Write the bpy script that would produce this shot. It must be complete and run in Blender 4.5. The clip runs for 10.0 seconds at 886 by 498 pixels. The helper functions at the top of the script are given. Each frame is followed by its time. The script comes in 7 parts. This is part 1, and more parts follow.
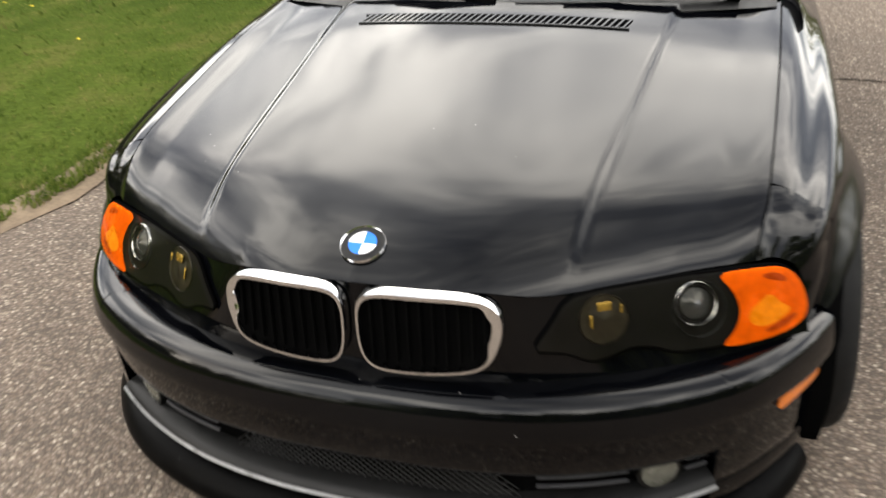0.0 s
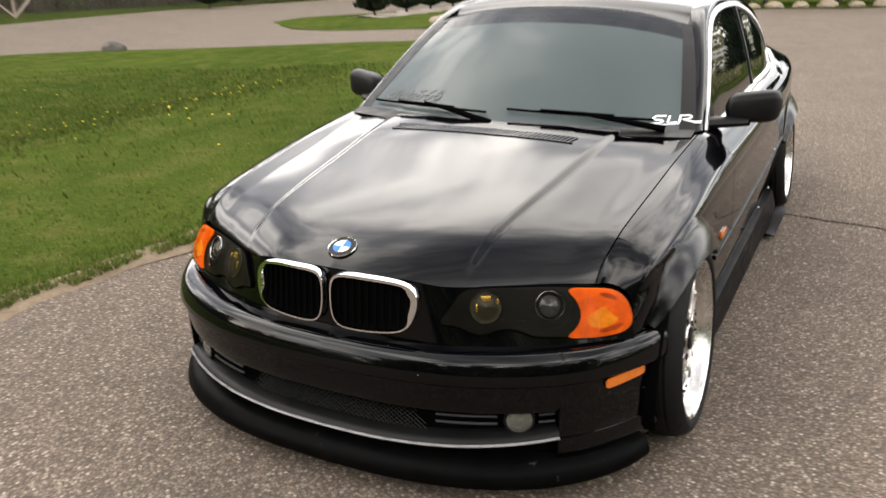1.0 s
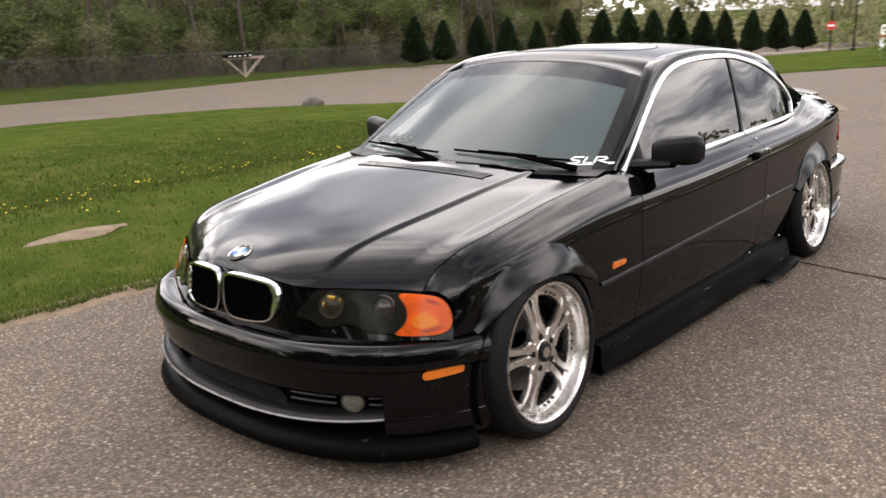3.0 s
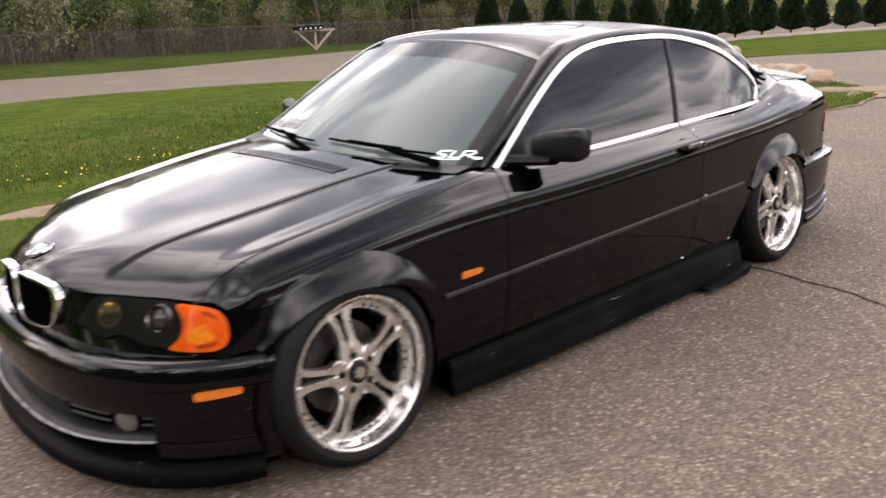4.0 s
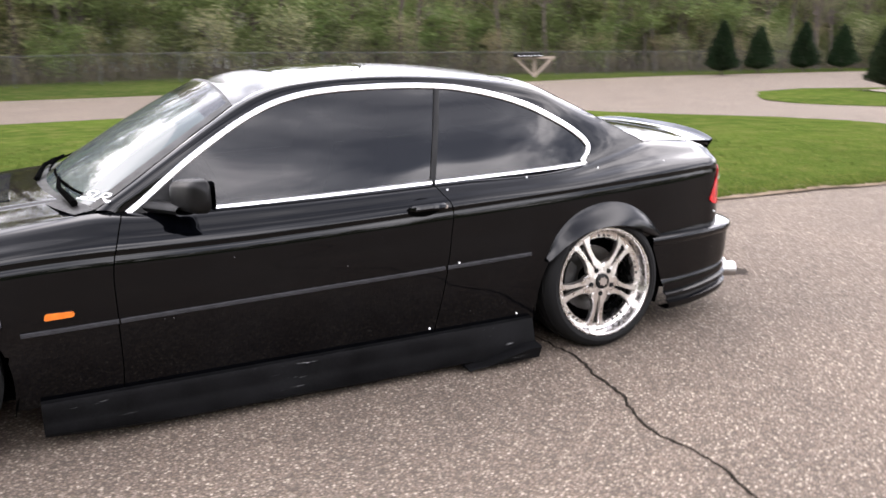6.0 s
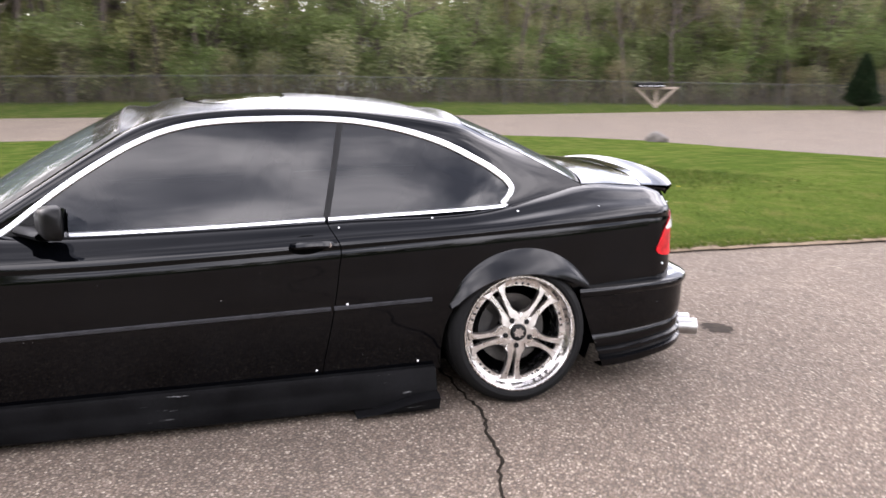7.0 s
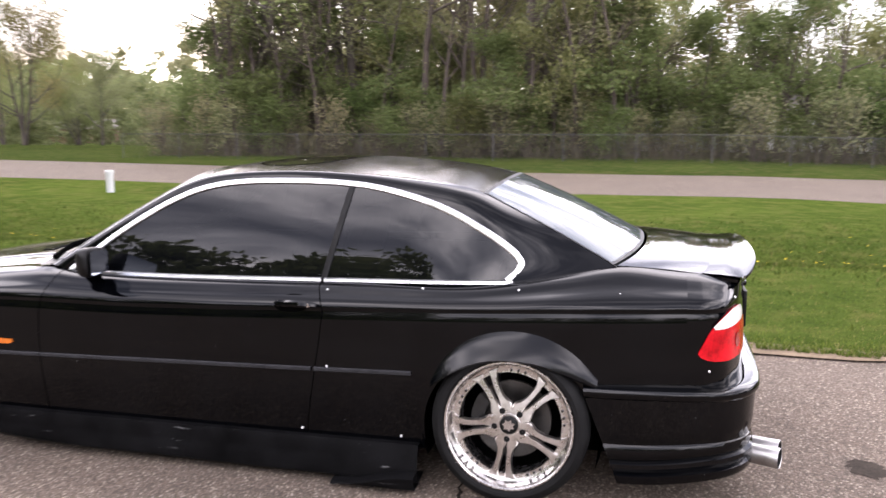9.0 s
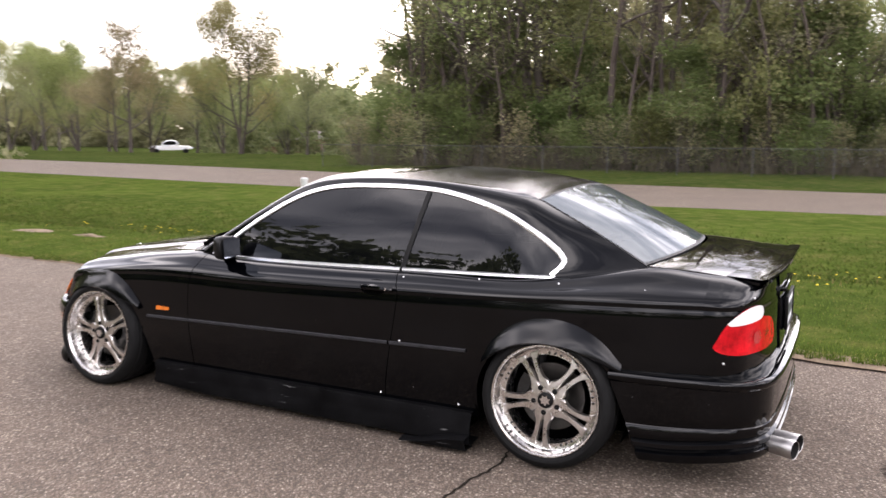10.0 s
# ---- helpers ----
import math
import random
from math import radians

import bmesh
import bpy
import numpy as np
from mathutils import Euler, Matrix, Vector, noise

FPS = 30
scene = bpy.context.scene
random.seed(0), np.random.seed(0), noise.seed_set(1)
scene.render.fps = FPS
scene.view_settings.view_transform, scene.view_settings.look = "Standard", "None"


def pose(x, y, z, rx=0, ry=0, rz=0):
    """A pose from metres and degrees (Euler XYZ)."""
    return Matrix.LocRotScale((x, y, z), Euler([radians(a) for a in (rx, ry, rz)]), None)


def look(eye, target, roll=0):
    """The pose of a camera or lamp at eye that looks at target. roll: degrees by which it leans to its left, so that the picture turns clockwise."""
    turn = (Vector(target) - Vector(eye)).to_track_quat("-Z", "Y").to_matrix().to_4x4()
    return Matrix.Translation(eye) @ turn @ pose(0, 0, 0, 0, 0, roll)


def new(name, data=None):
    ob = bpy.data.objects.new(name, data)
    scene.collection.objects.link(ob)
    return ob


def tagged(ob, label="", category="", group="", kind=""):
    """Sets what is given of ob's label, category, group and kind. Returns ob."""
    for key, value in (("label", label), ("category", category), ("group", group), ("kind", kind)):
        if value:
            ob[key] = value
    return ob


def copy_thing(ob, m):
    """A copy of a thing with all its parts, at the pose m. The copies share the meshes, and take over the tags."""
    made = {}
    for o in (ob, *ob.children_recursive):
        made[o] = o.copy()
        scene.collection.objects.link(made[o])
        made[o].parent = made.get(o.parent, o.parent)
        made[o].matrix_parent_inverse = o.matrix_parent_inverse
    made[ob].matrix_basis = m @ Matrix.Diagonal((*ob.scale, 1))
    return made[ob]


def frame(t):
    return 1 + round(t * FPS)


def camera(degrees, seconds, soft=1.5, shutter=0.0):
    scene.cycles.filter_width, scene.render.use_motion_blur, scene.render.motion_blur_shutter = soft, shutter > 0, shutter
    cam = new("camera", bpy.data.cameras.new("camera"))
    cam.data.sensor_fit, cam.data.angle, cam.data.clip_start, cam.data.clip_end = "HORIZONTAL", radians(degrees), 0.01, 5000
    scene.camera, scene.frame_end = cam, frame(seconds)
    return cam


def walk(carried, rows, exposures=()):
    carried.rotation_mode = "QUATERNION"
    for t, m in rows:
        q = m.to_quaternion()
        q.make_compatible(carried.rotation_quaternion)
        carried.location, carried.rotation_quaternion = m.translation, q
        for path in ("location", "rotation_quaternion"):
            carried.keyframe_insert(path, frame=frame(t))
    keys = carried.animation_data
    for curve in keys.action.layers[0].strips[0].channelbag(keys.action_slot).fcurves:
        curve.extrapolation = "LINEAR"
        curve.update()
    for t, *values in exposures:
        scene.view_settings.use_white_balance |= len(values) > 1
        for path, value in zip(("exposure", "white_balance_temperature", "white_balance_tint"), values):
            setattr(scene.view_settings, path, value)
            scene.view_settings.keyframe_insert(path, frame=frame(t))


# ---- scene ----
cam = camera(55.7, 10.0, shutter=0.55)
PATH = [
    (0, (0.551, -1.784, 1.39), (-0.007, -0.137, 0.403), -3.7),
    (0.5, (0.893, -2.131, 1.422), (0.178, -0.464, 0.578), -2.5),
    (1, (1.257, -2.445, 1.441), (0.401, -0.764, 0.777), -1.0),
    (1.5, (1.569, -2.643, 1.47), (0.629, -0.989, 0.854), -1.4),
    (2, (1.932, -2.675, 1.47), (0.892, -1.065, 0.898), -1.8),
    (2.2, (2.05, -2.647, 1.481), (0.971, -1.057, 0.924), -1.5),
    (3.3, (2.529, -1.996, 1.412), (1.191, -0.609, 0.878), -1.9),
    (3.5, (2.612, -1.819, 1.426), (1.251, -0.461, 0.877), -1.1),
    (4, (2.802, -1.395, 1.404), (1.388, -0.104, 0.826), -2.4),
    (4.5, (3.074, -0.931, 1.428), (1.621, 0.325, 0.87), -1.4),
    (5, (3.406, -0.434, 1.412), (1.884, 0.749, 0.878), -0.8),
    (5.2, (3.49, -0.218, 1.414), (1.953, 0.942, 0.873), -1.2),
    (6.3, (3.927, 0.789, 1.409), (2.114, 1.489, 0.935), -0.2),
    (6.5, (3.957, 0.973, 1.42), (2.123, 1.628, 0.963), 0.1),
    (7, (4.012, 1.475, 1.432), (2.14, 2.021, 0.987), 0.2),
    (7.5, (4.028, 1.971, 1.441), (2.087, 2.005, 0.962), -1.6),
    (8, (3.825, 2.418, 1.41), (1.878, 2.281, 0.971), 1.6),
    (8.5, (3.756, 2.845, 1.437), (1.808, 2.539, 1.107), 2.1),
    (9, (3.866, 3.195, 1.456), (1.946, 2.732, 1.144), -0.2),
    (9.5, (4.092, 3.513, 1.459), (2.245, 2.806, 1.162), -0.1),
    (10, (4.215, 3.909, 1.473), (2.446, 3.02, 1.19), -0.0),
]
walk(cam, [(t, look(eye, target, roll)) for t, eye, target, roll in PATH],
     [(0, 0.28, 6900, 10), (0.5, 0.22, 6900, 10), (1.0, 0.10, 6900, 12), (1.5, -0.02, 6900, 13), (2.0, -0.06, 6900, 14), (3.5, -0.05, 6800, 16), (4.0, 0.1, 6800, 17), (5.0, 0.52, 6700, 19),
      (6.5, 0.72, 6300, 18), (7.0, 0.64, 6300, 20), (7.5, 0.64, 6300, 21), (8.5, 0.56, 6350, 24), (9.5, 0.46, 6400, 23), (10, 0.22, 6500, 21)])

# ---- light ----
SUN_AZ = radians(208.0)      # direction towards the sun in the plan, from +x
SUN_EL = radians(20.0)
SUN_DIR = Vector((math.cos(SUN_AZ) * math.cos(SUN_EL), math.sin(SUN_AZ) * math.cos(SUN_EL), math.sin(SUN_EL)))

world = bpy.data.worlds.new("sky")
scene.world = world
world.use_nodes = True
wt = world.node_tree
wt.nodes.clear()


def wnode(kind, **values):
    n = wt.nodes.new(kind)
    for key, value in values.items():
        n.inputs[key].default_value = value
    return n


def wmath(op, a, b=None, c=None):
    n = wt.nodes.new("ShaderNodeMath")
    n.operation = op
    for i, v in enumerate((a, b, c)):
        if v is None:
            continue
        if isinstance(v, (int, float)):
            n.inputs[i].default_value = v
        else:
            wt.links.new(v, n.inputs[i])
    return n.outputs[0]


sky = wt.nodes.new("ShaderNodeTexSky")
sky.sky_type = "NISHITA"
sky.sun_disc = False
sky.sun_elevation, sky.sun_rotation = SUN_EL, math.pi / 2 - SUN_AZ
sky_bg = wnode("ShaderNodeBackground", Strength=0.06)
wt.links.new(sky.outputs[0], sky_bg.inputs[0])

# broken cloud cover, on a flat layer overhead
coord = wt.nodes.new("ShaderNodeTexCoord")
split = wt.nodes.new("ShaderNodeSeparateXYZ")
wt.links.new(coord.outputs["Generated"], split.inputs[0])
up = wmath("ADD", wmath("MAXIMUM", split.outputs[2], 0.0), 0.22)
flat = wt.nodes.new("ShaderNodeCombineXYZ")
wt.links.new(wmath("DIVIDE", split.outputs[0], up), flat.inputs[0])
wt.links.new(wmath("DIVIDE", split.outputs[1], up), flat.inputs[1])
drift = wt.nodes.new("ShaderNodeMapping")
drift.inputs["Location"].default_value = (5.48, 0.0, 0.0)
wt.links.new(flat.outputs[0], drift.inputs[0])
billow = wnode("ShaderNodeTexNoise", Scale=1.7, Detail=5.0, Roughness=0.55, Distortion=0.6)
wt.links.new(drift.outputs[0], billow.inputs["Vector"])
shade = wt.nodes.new("ShaderNodeValToRGB")
shade.color_ramp.elements[0].position, shade.color_ramp.elements[0].color = 0.36, (0.24, 0.25, 0.28, 1)
shade.color_ramp.elements[1].position, shade.color_ramp.elements[1].color = 0.64, (1.75, 1.72, 1.66, 1)
mid = shade.color_ramp.elements.new(0.50)
mid.color = (0.62, 0.63, 0.65, 1)
wt.links.new(billow.outputs[0], shade.inputs[0])
# the cloud is thinner and brighter towards the sun
dot = wt.nodes.new("ShaderNodeVectorMath")
dot.operation = "DOT_PRODUCT"
dot.inputs[1].default_value = SUN_DIR
wt.links.new(coord.outputs["Generated"], dot.inputs[0])
glow = wmath("POWER", wmath("MULTIPLY_ADD", dot.outputs["Value"], 0.5, 0.5), 2.0)
# thick cloud overhead, thinner and brighter half way down, dim again at the horizon
height = wmath("MAXIMUM", split.outputs[2], 0.0)
belt_light = wmath("ADD", wmath("MULTIPLY", wmath("MULTIPLY", height, height), -8.5), wmath("MULTIPLY_ADD", height, 8.2, 1.9))
bright = wmath("MULTIPLY_ADD", glow, 0.9, belt_light)
cloud_bg = wt.nodes.new("ShaderNodeBackground")
wt.links.new(shade.outputs[0], cloud_bg.inputs[0])
wt.links.new(bright, cloud_bg.inputs[1])
both = wt.nodes.new("ShaderNodeAddShader")
wt.links.new(sky_bg.outputs[0], both.inputs[0])
wt.links.new(cloud_bg.outputs[0], both.inputs[1])
out = wt.nodes.new("ShaderNodeOutputWorld")
wt.links.new(both.outputs[0], out.inputs[0])

sun = new("sun", bpy.data.lights.new("sun", "SUN"))
sun.data.energy, sun.data.angle, sun.data.color = 0.5, radians(35), (1.0, 0.93, 0.82)
sun.matrix_world = look(SUN_DIR * 50, (0, 0, 0))


# ---- materials ----
def material(name):
    m = bpy.data.materials.new(name)
    m.use_nodes = True
    m.node_tree.nodes.clear()
    return m, m.node_tree


def node(t, kind, **values):
    n = t.nodes.new(kind)
    for key, value in values.items():
        n.inputs[key].default_value = value
    return n


def finish(t, shader):
    o = t.nodes.new("ShaderNodeOutputMaterial")
    t.links.new(shader, o.inputs[0])


def ramp(t, fac, stops):
    n = t.nodes.new("ShaderNodeValToRGB")
    els = n.color_ramp.elements
    while len(els) < len(stops):
        els.new(0.5)
    for e, (p, c) in zip(els, stops):
        e.position, e.color = p, (*c, 1) if len(c) == 3 else c
    t.links.new(fac, n.inputs[0])
    return n.outputs[0]


def mixed(t, fac, a, b, blend="MIX"):
    n = t.nodes.new("ShaderNodeMix")
    n.data_type, n.blend_type = "RGBA", blend
    for i, v in ((0, fac), (6, a), (7, b)):
        if isinstance(v, (int, float)):
            n.inputs[i].default_value = v
        elif isinstance(v, tuple):
            n.inputs[i].default_value = (*v, 1)
        else:
            t.links.new(v, n.inputs[i])
    return n.outputs[2]


def bumped(t, height, strength, distance, shader):
    b = node(t, "ShaderNodeBump", Strength=strength, Distance=distance)
    t.links.new(height, b.inputs["Height"])
    t.links.new(b.outputs[0], shader.inputs["Normal"])
    return b


def noise_tex(t, scale, detail=4.0, rough=0.55, where="Object", distortion=0.0, stretch=None):
    c = t.nodes.new("ShaderNodeTexCoord")
    n = node(t, "ShaderNodeTexNoise", Scale=scale, Detail=detail, Roughness=rough, Distortion=distortion)
    src = c.outputs[where]
    if stretch:
        mp = t.nodes.new("ShaderNodeMapping")
        mp.inputs["Scale"].default_value = stretch
        t.links.new(src, mp.inputs[0])
        src = mp.outputs[0]
    t.links.new(src, n.inputs["Vector"])
    return n.outputs[0]


def plain(name, colour, rough=0.5, metal=0.0, vary=0.25, scale=18.0, bump=0.0, coat=0.0, spec=0.5, stretch=None, fine=90.0):
    """A surface with grain and stains at two scales."""
    m, t = material(name)
    s = node(t, "ShaderNodeBsdfPrincipled", Roughness=rough, Metallic=metal)
    s.inputs["Coat Weight"].default_value, s.inputs["Coat Roughness"].default_value = coat, 0.04
    s.inputs["Specular IOR Level"].default_value = spec
    a, b = noise_tex(t, scale, stretch=stretch), noise_tex(t, fine)
    lo, hi = tuple(c * (1 - vary) for c in colour), tuple(min(1, c * (1 + vary)) for c in colour)
    col = mixed(t, 0.35, ramp(t, a, [(0.3, lo), (0.7, hi)]), ramp(t, b, [(0.3, lo), (0.7, hi)]))
    t.links.new(col, s.inputs["Base Color"])
    t.links.new(ramp(t, a, [(0.3, (rough * 0.8,) * 3), (0.75, (min(1, rough * 1.25),) * 3)]), s.inputs["Roughness"])
    if bump:
        bumped(t, b, bump, 0.002, s)
    finish(t, s.outputs[0])
    return m


def glass(name, tint, ior=1.5, rough=0.0, film=(0.0, 0.0, 0.0)):
    """A thin pane: light goes straight on, tinted, and the rest is mirrored; film adds an even diffuse colour to the
    pane.
    """
    m, t = material(name)
    clear = node(t, "ShaderNodeBsdfTransparent", Color=(*tint, 1))
    if film != (0.0, 0.0, 0.0):
        haze = node(t, "ShaderNodeBsdfDiffuse", Color=(*film, 1))
        add = t.nodes.new("ShaderNodeAddShader")
        t.links.new(clear.outputs[0], add.inputs[0])
        t.links.new(haze.outputs[0], add.inputs[1])
        clear = add
    gloss = node(t, "ShaderNodeBsdfGlossy", Roughness=rough, Color=(1, 1, 1, 1))
    fr = node(t, "ShaderNodeFresnel", IOR=ior)
    mix = t.nodes.new("ShaderNodeMixShader")
    t.links.new(fr.outputs[0], mix.inputs[0])
    t.links.new(clear.outputs[0], mix.inputs[1])
    t.links.new(gloss.outputs[0], mix.inputs[2])
    finish(t, mix.outputs[0])
    return m


def paint_material(name, rough=0.22, coat=1.0, dust=0.0022, sheen=(0.02, 0.075)):
    """Black lacquer with swirl marks, dust and small chips."""
    m, t = material(name)
    s = node(t, "ShaderNodeBsdfPrincipled", Metallic=0.0, Roughness=rough)
    s.inputs["Coat Weight"].default_value = coat
    s.inputs["Coat IOR"].default_value = 1.34
    s.inputs["Specular IOR Level"].default_value = 0.0
    big, fine = noise_tex(t, 3.2, 5), noise_tex(t, 160.0, 2)
    col = mixed(t, ramp(t, big, [(0.42, (0, 0, 0)), (0.8, (1, 1, 1))]), (0.0005, 0.0006, 0.0010), (dust * 0.9, dust, dust * 1.25))
    chips = t.nodes.new("ShaderNodeTexVoronoi")
    chips.inputs["Scale"].default_value = 26.0
    chips.inputs["Randomness"].default_value = 1.0
    c = t.nodes.new("ShaderNodeTexCoord")
    t.links.new(c.outputs["Object"], chips.inputs["Vector"])
    near = ramp(t, chips.outputs["Distance"], [(0.03, (1, 1, 1)), (0.05, (0, 0, 0))])
    few = ramp(t, noise_tex(t, 9.0, 1), [(0.60, (0, 0, 0)), (0.62, (1, 1, 1))])
    spot = mixed(t, 1.0, near, few, "MULTIPLY")
    col = mixed(t, spot, col, (0.16, 0.155, 0.15))
    t.links.new(col, s.inputs["Base Color"])
    t.links.new(ramp(t, big, [(0.3, (sheen[0],) * 3), (0.8, (sheen[1],) * 3)]), s.inputs["Coat Roughness"])
    bumped(t, noise_tex(t, 2.2, 2), 0.10, 0.01, s)
    finish(t, s.outputs[0])
    return m


PAINT = paint_material("black_lacquer")
ROOF_PAINT = paint_material("faded_black_lacquer", 0.4, 0.75, 0.006, (0.12, 0.26))
HOOD_PAINT = paint_material("dusty_black_lacquer", 0.3, 1.0, 0.0040, (0.045, 0.13))
FLARE = paint_material("flare_black", 0.35, 1.0, 0.006, (0.14, 0.24))
SKIRT = plain("scuffed_black_plastic", (0.004, 0.004, 0.0043), 0.4, vary=0.6, scale=6, bump=0.05, spec=0.04)
TRIM = plain("black_trim", (0.004, 0.004, 0.004), 0.45, vary=0.3, spec=0.18)
STRIP = plain("grey_plastic_strip", (0.024, 0.024, 0.026), 0.45, vary=0.35, spec=0.15)
LIP = plain("dull_black_plastic", (0.0018, 0.0018, 0.0018), 0.4, vary=0.4, spec=0.025)
# near-black without gloss, for black parts and for shade put into recesses
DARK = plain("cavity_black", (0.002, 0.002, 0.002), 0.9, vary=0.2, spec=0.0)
CHROME = plain("chrome", (0.75, 0.75, 0.76), 0.10, 1.0, vary=0.06)
SATIN = plain("brushed_aluminium_trim", (0.88, 0.88, 0.88), 0.34, 1.0, vary=0.05)
ALLOY = plain("machined_alloy", (0.70, 0.68, 0.66), 0.26, 1.0, vary=0.12, scale=30)
SPOKE = plain("dusty_alloy", (0.66, 0.63, 0.60), 0.30, 1.0, vary=0.2, scale=22)
BOLT = plain("dark_steel", (0.035, 0.034, 0.033), 0.45, 0.8, vary=0.3)
RUBBER = plain("tyre_rubber", (0.006, 0.006, 0.006), 0.7, vary=0.35, bump=0.15, fine=220, spec=0.15)
DISC = plain("brake_steel", (0.07, 0.066, 0.062), 0.45, 1.0, vary=0.25)
TAILPIPE = plain("stainless_pipe", (0.40, 0.39, 0.38), 0.42, 1.0, vary=0.15, scale=25)
SOOT = plain("soot", (0.006, 0.006, 0.006), 0.9)
FABRIC = plain("grey_leather", (0.09, 0.0945, 0.099), 0.55, vary=0.2, bump=0.1)
DASH = plain("dashboard_plastic", (0.014, 0.014, 0.015), 0.6, vary=0.2, bump=0.1)
ORANGE = plain("orange_lens", (0.84, 0.115, 0.003), 0.25, vary=0.30, scale=22, coat=0.15, spec=0.15)
# lighter orange for the bright glint inside the signal lens
ORANGE_GLINT = plain("orange_glint", (0.92, 0.26, 0.008), 0.3, vary=0.25, scale=40, coat=0.15, spec=0.15)
ORANGE_DEEP = plain("deep_orange_reflector", (0.42, 0.050, 0.003), 0.3, vary=0.3, scale=40, coat=0.15, spec=0.15)
SMOKED_CHROME = plain("smoked_chrome", (0.55, 0.55, 0.55), 0.18, 1.0, vary=0.2)
PROJECTOR = plain("projector_glass", (0.040, 0.041, 0.042), 0.08, vary=0.4, spec=0.5)
AMBER_BOWL = plain("dim_reflector_bowl", (0.026, 0.021, 0.013), 0.35, 0.2, vary=0.6, scale=50)
# pale grey that stands for the sky's highlight on the shelf edge
EDGE_HIGHLIGHT = plain("pale_edge_highlight", (0.20, 0.20, 0.20), 0.30, vary=0.35, scale=20, spec=0.5)
AMBER = plain("amber_reflector", (0.56, 0.135, 0.010), 0.2, vary=0.2, scale=40, coat=0.6)
REDLENS = plain("red_lens", (0.40, 0.004, 0.008), 0.2, vary=0.55, scale=16, coat=0.25, spec=0.2)
WHITELENS = plain("white_lens", (0.66, 0.66, 0.65), 0.14, vary=0.12, scale=30, coat=1.0)
LAMPBOX = plain("smoked_housing", (0.007, 0.0066, 0.006), 0.35, vary=0.4, spec=0.10)
GOLD_GLINT = plain("gold_glint", (0.52, 0.33, 0.07), 0.25, 0.6, vary=0.6, scale=60)
FOGGLASS = plain("clouded_fog_lens", (0.075, 0.075, 0.062), 0.25, vary=0.3, scale=30, coat=0.3)
BLUE = plain("blue_enamel", (0.01, 0.14, 0.55), 0.35, vary=0.06, spec=0.2)
WHITE = plain("white_enamel", (0.78, 0.78, 0.78), 0.35, vary=0.04, spec=0.3)
DECAL = plain("white_vinyl", (0.86, 0.86, 0.86), 0.4, vary=0.05)
DECAL_DARK = plain("dark_vinyl", (0.045, 0.05, 0.055), 0.5, vary=0.1)
WINDSCREEN = glass("windscreen_glass", (0.085, 0.095, 0.092), 1.27, film=(0.060, 0.075, 0.075))
BANDGLASS = glass("shade_band_glass", (0.12, 0.13, 0.14), 1.27, film=(0.014, 0.016, 0.019))
TINTED = glass("tinted_glass", (0.030, 0.032, 0.035), 1.40, film=(0.0015, 0.00165, 0.0021))
REARGLASS = glass("rear_glass", (0.20, 0.24, 0.255), 1.30, film=(0.048, 0.06, 0.066))
LAMPGLASS = glass("lamp_cover", (0.80, 0.79, 0.74), 1.16)
MIRROR = plain("mirror_silver", (0.30, 0.33, 0.38), 0.02, 1.0, vary=0.01)


def scuffs(mat, colour, low):
    """Adds long pale scratches to a plain material."""
    t = mat.node_tree
    s = next(n for n in t.nodes if n.type == "BSDF_PRINCIPLED")
    base = s.inputs["Base Color"].links[0].from_socket
    lines_n = noise_tex(t, 55.0, 3, 0.6, stretch=(1.0, 0.10, 1.0), distortion=0.4)
    where = noise_tex(t, 2.3, 2)
    mask = mixed(t, 1.0, ramp(t, lines_n, [(low, (0, 0, 0)), (low + 0.05, (1, 1, 1))]), ramp(t, where, [(0.52, (0, 0, 0)), (0.62, (1, 1, 1))]), "MULTIPLY")
    t.links.new(mixed(t, mask, base, colour), s.inputs["Base Color"])


scuffs(SKIRT, (0.13, 0.13, 0.13), 0.665)
scuffs(LIP, (0.02, 0.02, 0.02), 0.66)


# ---- mesh tools ----
def part(name, bm, mat, parent=None, label="", smooth=True, thick=0.0, sharp=35):
    """Links a bmesh as one mesh object, under a thing or a part."""
    me = bpy.data.meshes.new(name)
    bm.normal_update()
    bm.edges.index_update()
    rims = [e.index for e in bm.edges if e.is_boundary] if thick else []
    bm.to_mesh(me)
    bm.free()
    for p in me.polygons:
        p.use_smooth = smooth
    if smooth and sharp < 180:
        me.set_sharp_from_angle(angle=radians(sharp))
    if thick:
        for i in rims:
            me.edges[i].use_edge_sharp = True
    me.materials.append(mat)
    ob = new(name, me)
    ob.parent = parent
    if label:
        ob["label"] = label
    if thick:
        mod = ob.modifiers.new("thickness", "SOLIDIFY")
        mod.thickness, mod.offset = thick, -1
    return ob


def thing(name, label, category, group="", at=(0, 0, 0)):
    ob = new(name)
    ob.empty_display_size = 0.1
    ob.location = at
    return tagged(ob, label, category, group)


